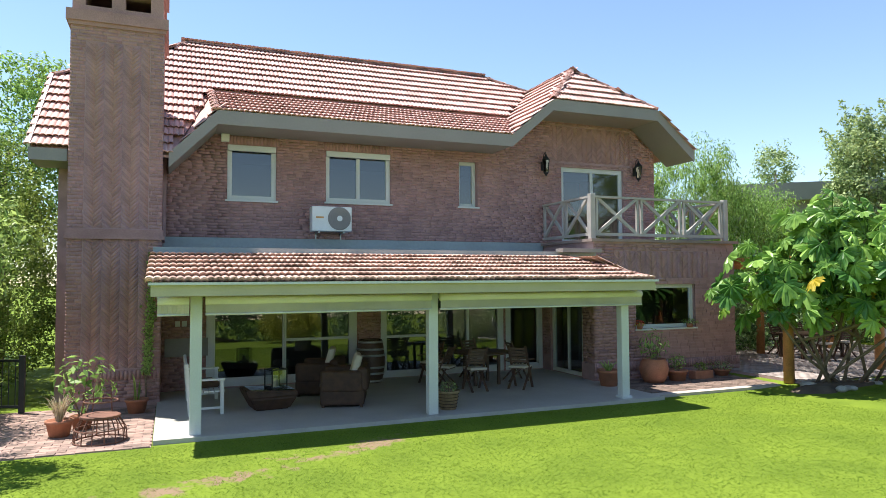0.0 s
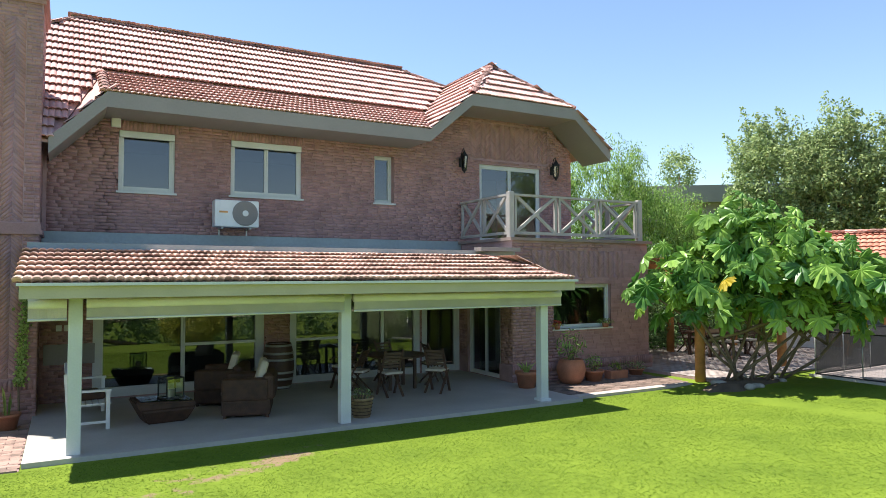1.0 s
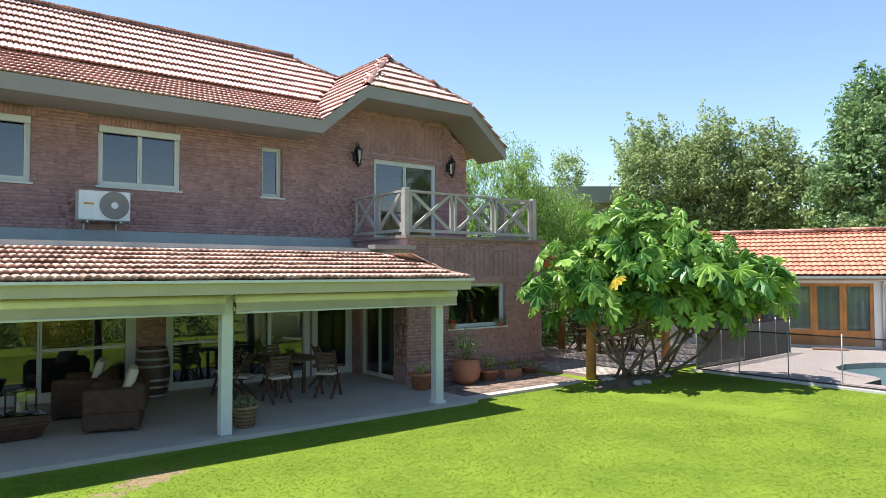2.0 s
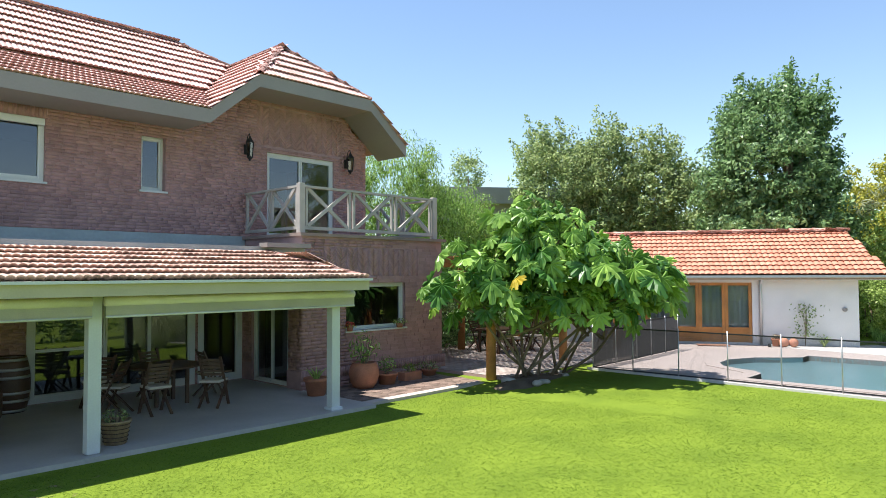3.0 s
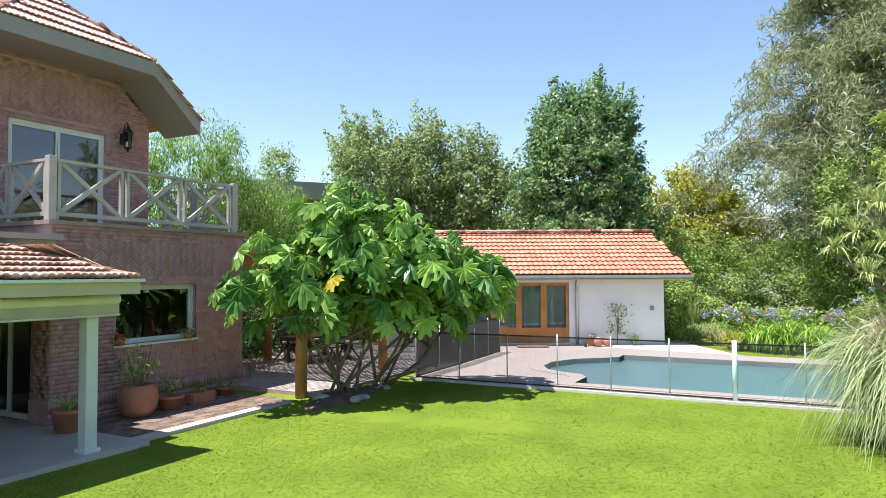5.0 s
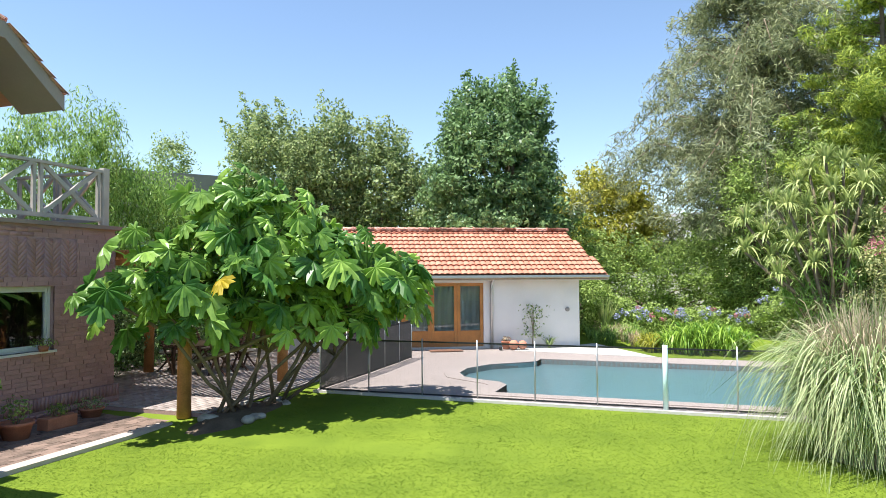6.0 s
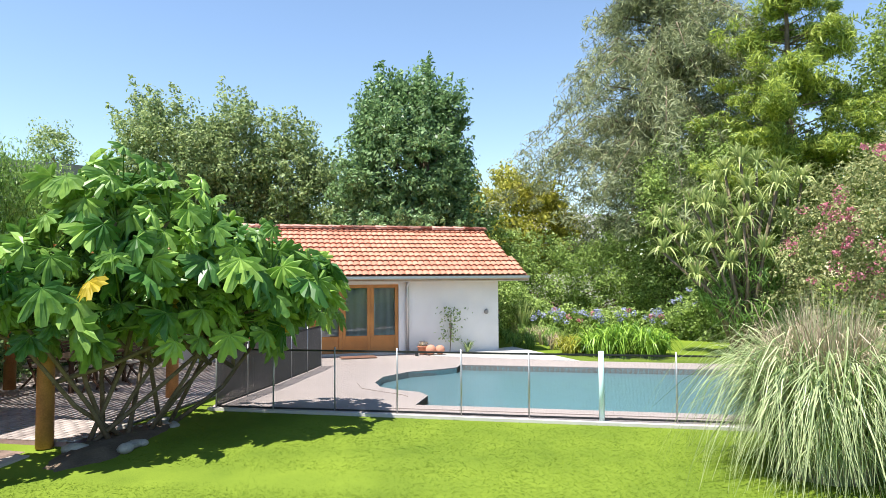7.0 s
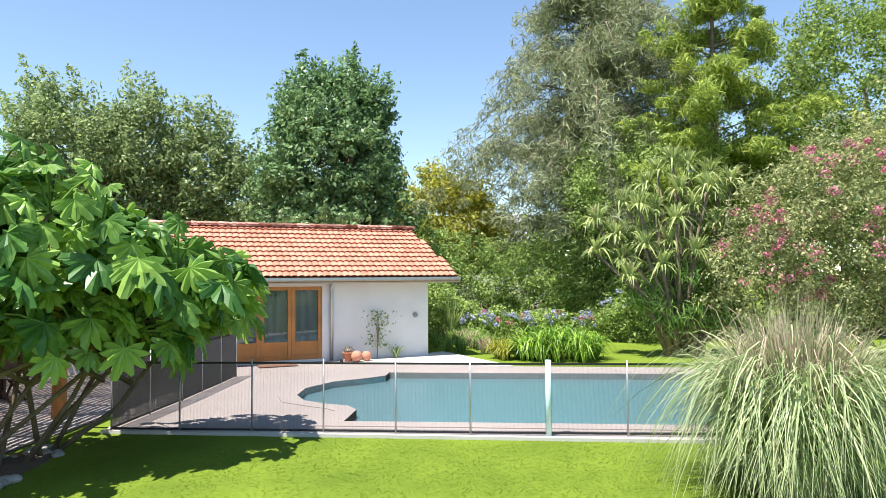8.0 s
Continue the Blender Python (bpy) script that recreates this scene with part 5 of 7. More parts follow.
def coffee_table():
    c = thing("coffee_table", "dark wicker coffee table with a flared boat shape and glass top", "table", (1.78, 13.3, -0.05), 6)
    bm = bmesh.new()
    lo = [(-0.32, -0.26, 0.0), (0.32, -0.26, 0.0), (0.32, 0.26, 0.0), (-0.32, 0.26, 0.0)]
    mid = [(-0.44, -0.38, 0.24), (0.44, -0.38, 0.24), (0.44, 0.38, 0.24), (-0.44, 0.38, 0.24)]
    hi = [(-0.52, -0.36, 0.40), (0.46, -0.36, 0.34), (0.46, 0.36, 0.34), (-0.52, 0.36, 0.40)]
    rows = [[bm.verts.new(p) for p in r] for r in (lo, mid, hi)]
    for a, b in zip(rows, rows[1:]):
        for i in range(4):
            bm.faces.new((a[i], a[(i + 1) % 4], b[(i + 1) % 4], b[i]))
    bm.faces.new(rows[0][::-1]), bm.faces.new(rows[-1])
    bmesh.ops.bevel(bm, geom=bm.edges[:], offset=0.03, segments=2, affect="EDGES")
    part("body", bm, WICKER, c)
    bm = bmesh.new()
    poly(bm, [(-0.42, -0.3, 0.405), (0.4, -0.3, 0.362), (0.4, 0.3, 0.362), (-0.42, 0.3, 0.405)], 0.01)
    part("glass_top", bm, GLASS_CLEAR, c, "clear glass top")
    t = thing("candle_lantern", "square glass candle lantern with a dark metal frame", "lantern", (1.88, 13.2, 0.35), 20)
    for x in (-0.15, 0.15):
        for y in (-0.15, 0.15):
            bm = bmesh.new()
            beam(bm, (x, y, 0), (x, y, 0.34), 0.02, 0.02, (0, 1, 0))
            part("bar", bm, BLACK, t)
    for z in (0.0, 0.34):
        for a, b in (((-0.15, -0.15), (0.15, -0.15)), ((0.15, -0.15), (0.15, 0.15)), ((0.15, 0.15), (-0.15, 0.15)), ((-0.15, 0.15), (-0.15, -0.15))):
            bm = bmesh.new()
            beam(bm, (*a, z), (*b, z), 0.022, 0.022)
            part("rail", bm, BLACK, t)
    for y in (-0.148, 0.148):
        bm = bmesh.new()
        poly(bm, [(-0.14, y, 0.01), (0.14, y, 0.01), (0.14, y, 0.33), (-0.14, y, 0.33)])
        part("pane", bm, GLASS_CLEAR, t)
    bm = bmesh.new()
    lathe(bm, [(0.06, 0.01), (0.06, 0.15), (0.05, 0.155)], (0, 0, 0), 16)
    part("candle", bm, CUSHION, t, "thick cream candle")


coffee_table()


def garden_bench():
    b = thing("garden_bench", "white painted slatted garden bench with armrests", "bench", (0.62, 13.9, -0.05))
    L = 0.85
    for y in (-L, L):
        for x, h in ((-0.27, 0.92), (0.28, 0.62)):
            bm = bmesh.new()
            beam(bm, (x, y, 0), (x - (0.06 if h > 0.8 else 0), y, h), 0.06, 0.06, (0, 1, 0))
            part("leg", bm, WHITE, b)
        bm = bmesh.new()
        beam(bm, (-0.3, y, 0.63), (0.33, y, 0.63), 0.08, 0.035)
        part("armrest", bm, WHITE, b)
        bm = bmesh.new()
        beam(bm, (-0.27, y, 0.12), (0.28, y, 0.12), 0.04, 0.04)
        part("stretcher", bm, WHITE, b)
    for i in range(6):
        bm = bmesh.new()
        x = -0.22 + i * 0.095
        box(bm, x, x + 0.075, -L, L, 0.40, 0.425)
        part("seat_slat", bm, WHITE, b)
    for i in range(12):
        y = -L + 0.1 + i * (2 * L - 0.2) / 11
        bm = bmesh.new()
        beam(bm, (-0.28, y, 0.46), (-0.33, y, 0.86), 0.045, 0.02, (1, 0, 0))
        part("back_slat", bm, WHITE, b)
    bm = bmesh.new()
    beam(bm, (-0.33, -L, 0.89), (-0.33, L, 0.89), 0.035, 0.08)
    part("top_rail", bm, WHITE, b)
    c = thing("cushion", "dark cushion lying on the white bench", "cushion", (0.62, 13.7, 0.44), 10)
    part("cover", soft_box(-0.22, 0.22, -0.3, 0.3, -0.065, 0.06, 0.05, 3), WICKER, c)


garden_bench()


def barrel():
    b = thing("barrel", "dark oak wine barrel with metal hoops", "barrel", (4.45, 15.72, -0.05))
    bm = bmesh.new()
    prof = [(0.27, 0.0), (0.31, 0.15), (0.34, 0.38), (0.345, 0.5), (0.34, 0.62), (0.31, 0.85), (0.27, 1.0), (0.25, 1.0), (0.25, 0.97)]
    lathe(bm, prof, (0, 0, 0), 24)
    part("body", bm, WOOD_DARK, b, "", True)
    for z, r in ((0.04, 0.287), (0.22, 0.327), (0.36, 0.344), (0.64, 0.344), (0.78, 0.327), (0.95, 0.287)):
        bm = bmesh.new()
        lathe(bm, [(r, z - 0.025), (r + 0.004, z - 0.025), (r + 0.004, z + 0.025), (r, z + 0.025)], (0, 0, 0), 24)
        part("hoop", bm, STEEL, b, "dull metal hoop", True)


barrel()


def folding_chair(at, turn):
    c = thing("folding_chair", "dark slatted wooden folding chair with a white seat cushion", "chair", at, turn, "dining chairs on the porch")
    for s in (-1, 1):
        x = s * 0.2
        bm = bmesh.new()
        beam(bm, (x, -0.24, 0), (x, 0.2, 0.95), 0.025, 0.05, (1, 0, 0))
        part("back_leg", bm, WOOD_DARK, c)
        bm = bmesh.new()
        beam(bm, (x * 0.88, 0.26, 0), (x * 0.88, -0.22, 0.46), 0.025, 0.045, (1, 0, 0))
        part("front_leg", bm, WOOD_DARK, c)
        bm = bmesh.new()
        beam(bm, (s * 0.24, -0.22, 0.63), (s * 0.24, 0.1, 0.66), 0.05, 0.025)
        part("armrest", bm, WOOD_DARK, c)
    for i in range(5):
        bm = bmesh.new()
        z = 0.6 + i * 0.07
        y = -0.24 + 0.44 * z / 0.95
        beam(bm, (-0.2, y, z), (0.2, y, z), 0.05, 0.014, (0, 1, 0))
        part("back_slat", bm, WOOD_DARK, c)
    for i in range(5):
        bm = bmesh.new()
        y = -0.22 + i * 0.085
        box(bm, -0.19, 0.19, y, y + 0.06, 0.44, 0.46)
        part("seat_slat", bm, WOOD_DARK, c)
    part("cushion", soft_box(-0.2, 0.2, -0.22, 0.2, 0.46, 0.51, 0.02, 2), CUSHION, c, "white seat cushion")
    return c


first = folding_chair((6.2, 13.55, -0.05), 180)
for x, y, r in ((7.25, 13.45, 130), (5.7, 14.1, 225), (5.75, 15.0, 300), (7.7, 14.5, 85), (6.9, 15.3, 10)):
    copy_thing(first, pose(x, y, -0.05, 0, 0, r))
dt = thing("dining_table", "round dark wooden dining table on the porch", "table", (6.75, 14.4, -0.05))
bm = bmesh.new()
lathe(bm, [(0.62, 0.70), (0.66, 0.71), (0.66, 0.74), (0.64, 0.75)], (0, 0, 0), 32)
part("tabletop", bm, WOOD_DARK, dt)
for k in range(4):
    a = math.pi / 4 + k * math.pi / 2
    bm = bmesh.new()
    beam(bm, (0.42 * math.cos(a), 0.42 * math.sin(a), 0), (0.42 * math.cos(a), 0.42 * math.sin(a), 0.7), 0.06, 0.06, (0, 1, 0))
    part("leg", bm, WOOD_DARK, dt)

# small fittings on the inner wall
for x in (0.16, 0.30):
    s = thing("switch_plate", "white electrical switch plate on the brick", "switch", (x, WY - 0.02, 1.42), 0, "switches")
    part("plate", soft_box(-0.05, 0.05, -0.02, 0.0, -0.06, 0.06, 0.006), PLASTIC, s)
p = thing("wall_panel", "grey rendered panel set in the porch wall", "panel", (0.3, WY - 0.02, 0.9))
part("render_panel", soft_box(-0.4, 0.5, -0.012, 0.0, -0.2, 0.2, 0.005), FASCIA, p)
fl = thing("flood_light", "small white flood light at the eave", "flood light", (1.12, WY - 0.02, 5.62))
part("housing", soft_box(-0.09, 0.09, -0.14, -0.04, -0.1, 0.08, 0.015), PLASTIC, fl)
bm = bmesh.new()
beam(bm, (0, -0.06, 0.04), (0, 0.02, 0.04), 0.04, 0.04)
part("bracket", bm, STEEL, fl)


# ---- potted plants ----
def blades_mesh(n, reach, height, width, seed, droop=0.5, segs=4, upright=0.3, base=0.05):
    """Arching strap leaves from one root; corners and faces."""
    r = np.random.default_rng(seed)
    a = r.uniform(0, math.tau, n)
    ln = r.uniform(0.55, 1.0, n) if droop < 2 else r.uniform(0.3, 1.0, n)
    out = r.uniform(upright, 1.0, n)
    v, q = [], []
    t = np.linspace(0, 1, segs + 1)
    for i in range(n):
        c, s = math.cos(a[i]), math.sin(a[i])
        rr = base * r.uniform(0, 1) + reach * out[i] * ln[i] * t
        zz = height * ln[i] * (t * (1 + droop * out[i]) - droop * out[i] * 1.35 * t ** 2.2) if droop < 2 else height * ln[i] * ((0.8 + 1.4 * out[i]) * t - (droop + r.uniform(-0.35, 0.35)) * out[i] * t ** 2)
        w = width * np.interp(t, [0, 0.15, 0.5, 1], [0.5, 0.95, 1, 0.06]) * r.uniform(0.7, 1.2) / 2
        tw = r.uniform(-0.4, 0.4)
        bend = r.normal(0, 0.18 if droop < 2 else 0.3) * t ** 2 * reach
        k = len(v)
        for j in range(segs + 1):
            sx, sy = -s * w[j], c * w[j]
            v.append((c * rr[j] - sx - s * bend[j], s * rr[j] - sy + c * bend[j], zz[j] + tw * w[j]))
            v.append((c * rr[j] + sx - s * bend[j], s * rr[j] + sy + c * bend[j], zz[j] - tw * w[j]))
        q += [(k + 2 * j, k + 2 * j + 1, k + 2 * j + 3, k + 2 * j + 2) for j in range(segs)]
    return np.array(v), np.array(q)


def pot(at, r, h, label, kind="bulb"):
    t = thing("flower_pot", label, "flower pot", at, 0, "potted plants")
    bm = bmesh.new()
    if kind == "bulb":
        prof = [(r * 0.6, 0), (r * 0.85, h * 0.2), (r, h * 0.55), (r * 0.9, h * 0.85), (r * 0.78, h * 0.95), (r * 0.82, h), (r * 0.7, h), (r * 0.68, h * 0.9)]
    else:
        prof = [(r * 0.72, 0), (r * 0.95, h * 0.82), (r * 1.05, h * 0.82), (r * 1.05, h), (r * 0.92, h), (r * 0.88, h * 0.88)]
    lathe(bm, prof, (0, 0, 0), 24)
    part("pot", bm, TERRACOTTA, t, "", True)
    bm = bmesh.new()
    lathe(bm, [(r * 0.7, h * 0.84), (r * 0.7, h * 0.87)], (0, 0, 0), 16)
    part("earth", bm, SOIL, t, "dark potting soil")
    return t


def bush(parent, z, r, h, n, leaf, mat, aspect=0.4, stems=5):
    c = RNG.normal(0, 1, (n, 3))
    c /= np.linalg.norm(c, axis=1)[:, None]
    p = c * RNG.uniform(0.25, 1, n)[:, None] ** 0.5 * np.array([r, r, h / 2]) + np.array([0, 0, z + h / 2])
    v, q = leaf_cloud(p, c + np.array([0, 0, 0.4]), leaf, aspect, 0.5)
    o = new("foliage", raw_mesh("foliage", v, q, mat))
    o.parent = parent
    rr = random.Random(int(n + z * 100))
    for i in range(stems):
        bm = bmesh.new()
        a = rr.uniform(0, math.tau)
        tube(bm, [(0.03 * math.cos(a), 0.03 * math.sin(a), z - 0.05), (r * 0.35 * math.cos(a), r * 0.35 * math.sin(a), z + h * 0.4), (r * 0.6 * math.cos(a), r * 0.6 * math.sin(a), z + h * 0.85)], [0.012, 0.009, 0.004], 5)
        part("stem", bm, BARK, parent)


def strap_plant(parent, z, n, reach, height, width, seed, mat, droop=0.5):
    v, q = blades_mesh(n, reach, height, width, seed, droop)
    o = new("strap_leaves", raw_mesh("strap_leaves", v + np.array([0, 0, z]), q, mat))
    o.parent = parent


G = -0.075
p = pot((10.6, 13.05, G), 0.34, 0.56, "large round terracotta pot with a leafy oleander by the brick wall")
bush(p, 0.5, 0.34, 0.75, 140, 0.16, LEAF_WILLOW, 0.22, 7)
p = pot((11.28, 13.05, G), 0.24, 0.26, "shallow pale terracotta pot with a small shrub", "flared")
bush(p, 0.24, 0.24, 0.42, 160, 0.07, LEAF_MID)
p = pot((12.9, 13.3, G), 0.2, 0.16, "low terracotta bowl with trailing succulents", "flared")
bush(p, 0.1, 0.3, 0.26, 160, 0.06, LEAF_OLIVE)
p = pot((9.25, 12.95, -0.05), 0.25, 0.36, "terracotta pot with a spiky plant beside the porch post", "flared")
strap_plant(p, 0.3, 26, 0.3, 0.3, 0.03, 3, LEAF_MID)
t = thing("window_box", "rectangular terracotta trough with green herbs", "planter", (12.05, 13.1, G))
part("trough", soft_box(-0.28, 0.28, -0.12, 0.12, 0, 0.2, 0.02), TERRACOTTA, t)
bush(t, 0.18, 0.2, 0.22, 150, 0.06, LEAF_BRIGHT)
t = thing("flower_pot", "small pot of red and yellow flowers on the kitchen sill", "flower pot", (10.66, 13.62, 1.13), 0, "potted plants")
bm = bmesh.new()
lathe(bm, [(0.06, 0.0), (0.085, 0.13), (0.075, 0.13)], (0, 0, 0), 14)
part("pot", bm, TERRACOTTA, t, "", True)
bush(t, 0.1, 0.13, 0.12, 70, 0.05, FLOWER_RED, 0.7, 2)
bush(t, 0.06, 0.16, 0.1, 60, 0.05, LEAF_YELLOW, 0.6, 1)
t = thing("flower_pot", "low green plant on the kitchen sill", "flower pot", (12.2, 13.62, 1.13), 0, "potted plants")
bm = bmesh.new()
lathe(bm, [(0.07, 0.0), (0.09, 0.1), (0.08, 0.1)], (0, 0, 0), 14)
part("pot", bm, TERRACOTTA, t, "", True)
bush(t, 0.06, 0.24, 0.16, 140, 0.05, LEAF_MID)

t = thing("basket_planter", "woven basket planter with a small plant by the porch post", "planter", (4.86, 11.85, -0.05))
bm = bmesh.new()
lathe(bm, [(0.15, 0), (0.2, 0.3), (0.225, 0.32), (0.22, 0.35), (0.18, 0.34), (0.17, 0.28)], (0, 0, 0), 24)
part("basket", bm, material("pale_wicker", (0.34, 0.24, 0.13), 0.8, 0.25, 10, 90, 0.9), t, "", True)
for k in range(5):
    bm = bmesh.new()
    z = 0.05 + 0.06 * k
    r = 0.155 + 0.05 * z / 0.3
    tube(bm, [(r * math.cos(q * math.tau / 20), r * math.sin(q * math.tau / 20), z) for q in range(21)], 0.008, 4)
    part("weave_ring", bm, WICKER, t)
bush(t, 0.3, 0.2, 0.22, 120, 0.06, LEAF_OLIVE)

# ---- terrace ----
p = pot((-1.62, 12.45, -0.1), 0.2, 0.26, "terracotta pot with dry grass on the terrace", "flared")
strap_plant(p, 0.22, 160, 0.3, 0.55, 0.012, 5, LEAF_STRAW, 0.7)
p = pot((-0.56, 14.1, -0.1), 0.2, 0.26, "terracotta pot against the chimney", "flared")
strap_plant(p, 0.2, 12, 0.12, 0.6, 0.03, 6, LEAF_MID)
p = pot((-1.35, 12.95, -0.1), 0.18, 0.22, "pot with a tall leggy big-leaved plant", "flared")
bush(p, 0.25, 0.55, 1.0, 150, 0.16, LEAF_WILLOW, 0.4, 9)
t = thing("wire_basket_stool", "rusty iron basket stool with bowed legs and a ring back", "stool", (-0.98, 11.85, -0.1))
RUST = material("rusty_iron", (0.20, 0.09, 0.06), 0.8, 0.25, 8, 60, 0.3)
bm = bmesh.new()
lathe(bm, [(0.27, 0.36), (0.29, 0.37), (0.29, 0.40), (0.27, 0.41)], (0, 0, 0), 24)
part("seat", bm, RUST, t)
for k in range(14):
    a = k * math.tau / 14
    bm = bmesh.new()
    tube(bm, [(0.26 * math.cos(a), 0.26 * math.sin(a), 0.37), (0.36 * math.cos(a), 0.36 * math.sin(a), 0.2), (0.38 * math.cos(a), 0.38 * math.sin(a), 0.0)], 0.01, 5)
    part("leg", bm, RUST, t)
for z, r in ((0.015, 0.38), (0.2, 0.36), (0.62, 0.24)):
    bm = bmesh.new()
    tube(bm, [(r * math.cos(q * math.tau / 24), r * math.sin(q * math.tau / 24), z) for q in range(25)], 0.011, 5)
    part("ring", bm, RUST, t)
for k in range(3):
    a = 1.0 + k * 1.1
    bm = bmesh.new()
    tube(bm, [(0.27 * math.cos(a), 0.27 * math.sin(a), 0.4), (0.24 * math.cos(a), 0.24 * math.sin(a), 0.62), (0.24 * math.cos(a), 0.24 * math.sin(a), 0.74)], 0.01, 5)
    part("back_rod", bm, RUST, t)
t = thing("climbing_vine", "green climbing vine up the chimney corner", "vine", (-0.42, 14.8, 0.0))
bm = bmesh.new()
tube(bm, [(0, 0, 0), (-0.03, 0.0, 0.8), (0.06, 0.0, 1.6), (0.1, 0.0, 2.9)], [0.02, 0.016, 0.012, 0.006], 6)
part("stem", bm, BARK, t)
zz = RNG.uniform(0.5, 2.95, 900)
pp = np.stack([-0.02 + 0.045 * zz + RNG.normal(0, 0.05, 900), -0.03 + RNG.normal(0, 0.015, 900), zz], 1)
v, q = leaf_cloud(pp, np.tile([0.2, -1, 0.3], (900, 1)), 0.06, 0.8, 0.5)
o = new("leaves", raw_mesh("leaves", v, q, LEAF_MID))
o.parent = t
f = thing("metal_fence", "low black iron fence with thin bars", "fence", (-2.57, 14.9, -0.1))
for x0, y0 in ((0, 0), (-1.3, 0.55), (-2.6, 1.1)):
    part("post", soft_box(x0 - 0.05, x0 + 0.05, y0 - 0.05, y0 + 0.05, 0, 1.08, 0.01), BLACK, f)
for z in (0.12, 0.98):
    bm = bmesh.new()
    beam(bm, (0, 0, z), (-2.6, 1.1, z), 0.03, 0.04)
    part("rail", bm, BLACK, f)
for i in range(1, 22):
    bm = bmesh.new()
    x = -2.6 * i / 22
    beam(bm, (x, -x * 0.423, 0.12), (x, -x * 0.423, 0.98), 0.014, 0.014, (0, 1, 0))
    part("bar", bm, BLACK, f)

# ---- by the pool house ----
def on_front(u, out, z):
    m = pose(PHX, PHY, 0, 0, 0, PHA)
    return tuple(m @ Vector((u, -out, z)))


p = pot(on_front(0.45, 0.35, 0.045), 0.16, 0.24, "terracotta pot with dry flowers by the pool house", "flared")
bush(p, 0.2, 0.16, 0.2, 120, 0.06, LEAF_STRAW)
for u, r in ((0.62, 0.15), (0.9, 0.14)):
    b = thing("clay_ball", "round terracotta garden ball on the stone step", "ornament", on_front(u, 0.6, 0.04), 0, "clay balls")
    bm = bmesh.new()
    lathe(bm, [(r * math.sin(math.pi * k / 12) + 0.003, r - r * math.cos(math.pi * k / 12)) for k in range(13)], (0, 0, 0), 20)
    part("ball", bm, material("salmon_clay", (0.55, 0.25, 0.16), 0.8, 0.1), b, "", True)
b = thing("garden_spot", "small black and white garden spotlight", "spotlight", on_front(0.2, 0.65, 0.04))
part("head", soft_box(-0.06, 0.06, -0.05, 0.05, 0, 0.1, 0.02), BLACK, b)
part("lens", soft_box(-0.045, 0.045, -0.06, -0.045, 0.01, 0.09, 0.005), PLASTIC, b)
t = thing("wall_shrub", "thin sprawling shrub trained on the white wall", "shrub", on_front(1.35, 0.12, 0.05))
for k in range(4):
    bm = bmesh.new()
    a = -0.5 + k * 0.33
    tube(bm, [(0, 0, 0), (0.05 + a * 0.1, -0.02, 0.5), (a * 0.45, -0.03, 0.9 + 0.2 * (k % 2)), (a * 0.6, -0.03, 1.15 + 0.25 * (k % 2))], [0.012, 0.01, 0.007, 0.003], 5)
    part("stem", bm, BARK, t)
k = 170
zz = RNG.uniform(0.3, 1.35, k)
side = RNG.normal(0, 0.2, k)
m3 = np.array(pose(0, 0, 0, 0, 0, PHA).to_3x3())
pp = (m3 @ np.stack([side, RNG.normal(-0.05, 0.04, k), zz], 0)).T
v, q = leaf_cloud(pp, np.tile([-0.8, -0.4, 0.5], (k, 1)), 0.1, 0.5, 0.7)
o = new("leaves", raw_mesh("leaves", v, q, LEAF_OLIVE))
o.parent = t
t = thing("spiky_plant", "small spiky plant at the foot of the white wall", "plant", on_front(1.85, 0.3, 0.045))
strap_plant(t, 0, 40, 0.4, 0.45, 0.03, 9, LEAF_OLIVE, 0.6)
t = thing("wall_light", "small round grey outdoor wall light", "wall light", on_front(2.55, 0.01, 1.23), PHA)
bm = bmesh.new()
lathe(bm, [(0.07, 0), (0.07, 0.04), (0.05, 0.06)], (0, 0, 0), 16)
g = part("dome", bm, FASCIA, t)
g.matrix_basis = pose(0, 0, 0, 90, 0, 0)
m = thing("door_mat", "brown woven door mat before the pool house doors", "mat", on_front(-1.5, 0.55, 0.045), PHA)
part("weave", soft_box(-0.5, 0.5, -0.25, 0.25, 0, 0.02, 0.006), material("mat_fibre", (0.28, 0.14, 0.09), 0.95, 0.2, 6, 120, 0.6), m)
# ---- pergola ----
pg = thing("pergola", "timber pergola of varnished posts, beams and slats beside the house", "pergola")
for x, y in ((13.25, 11.6), (16.8, 11.95), (20.4, 12.3), (13.9, 15.6), (17.0, 15.9), (20.4, 16.2)):
    bm = bmesh.new()
    tube(bm, [(x, y, -0.05), (x + 0.01, y, 1.3), (x, y, 2.62)], [0.12, 0.115, 0.11], 12)
    part("post", bm, WOOD_POST, pg, "round varnished timber post", True)
for y0, y1 in ((11.5, 12.5), (15.6, 16.3)):
    bm = bmesh.new()
    beam(bm, (12.6 if y0 < 13 else 13.8, y0, 2.68), (22.4, y1, 2.76), 0.1, 0.14)
    part("beam", bm, WOOD_POST, pg)
for i in range(11):
    x = 13.9 + i * 0.8
    bm = bmesh.new()
    beam(bm, (x, 11.3 + i * 0.08, 2.79), (x + 0.2, 16.4, 2.82), 0.06, 0.1)
    part("joist", bm, WOOD_POST, pg)
for i in range(38):
    y = 11.72 + i * 0.125
    bm = bmesh.new()
    beam(bm, (13.85, y, 2.87), (22.3, y + 0.7, 2.92), 0.088, 0.035)
    part("slat", bm, WOOD_POST, pg)

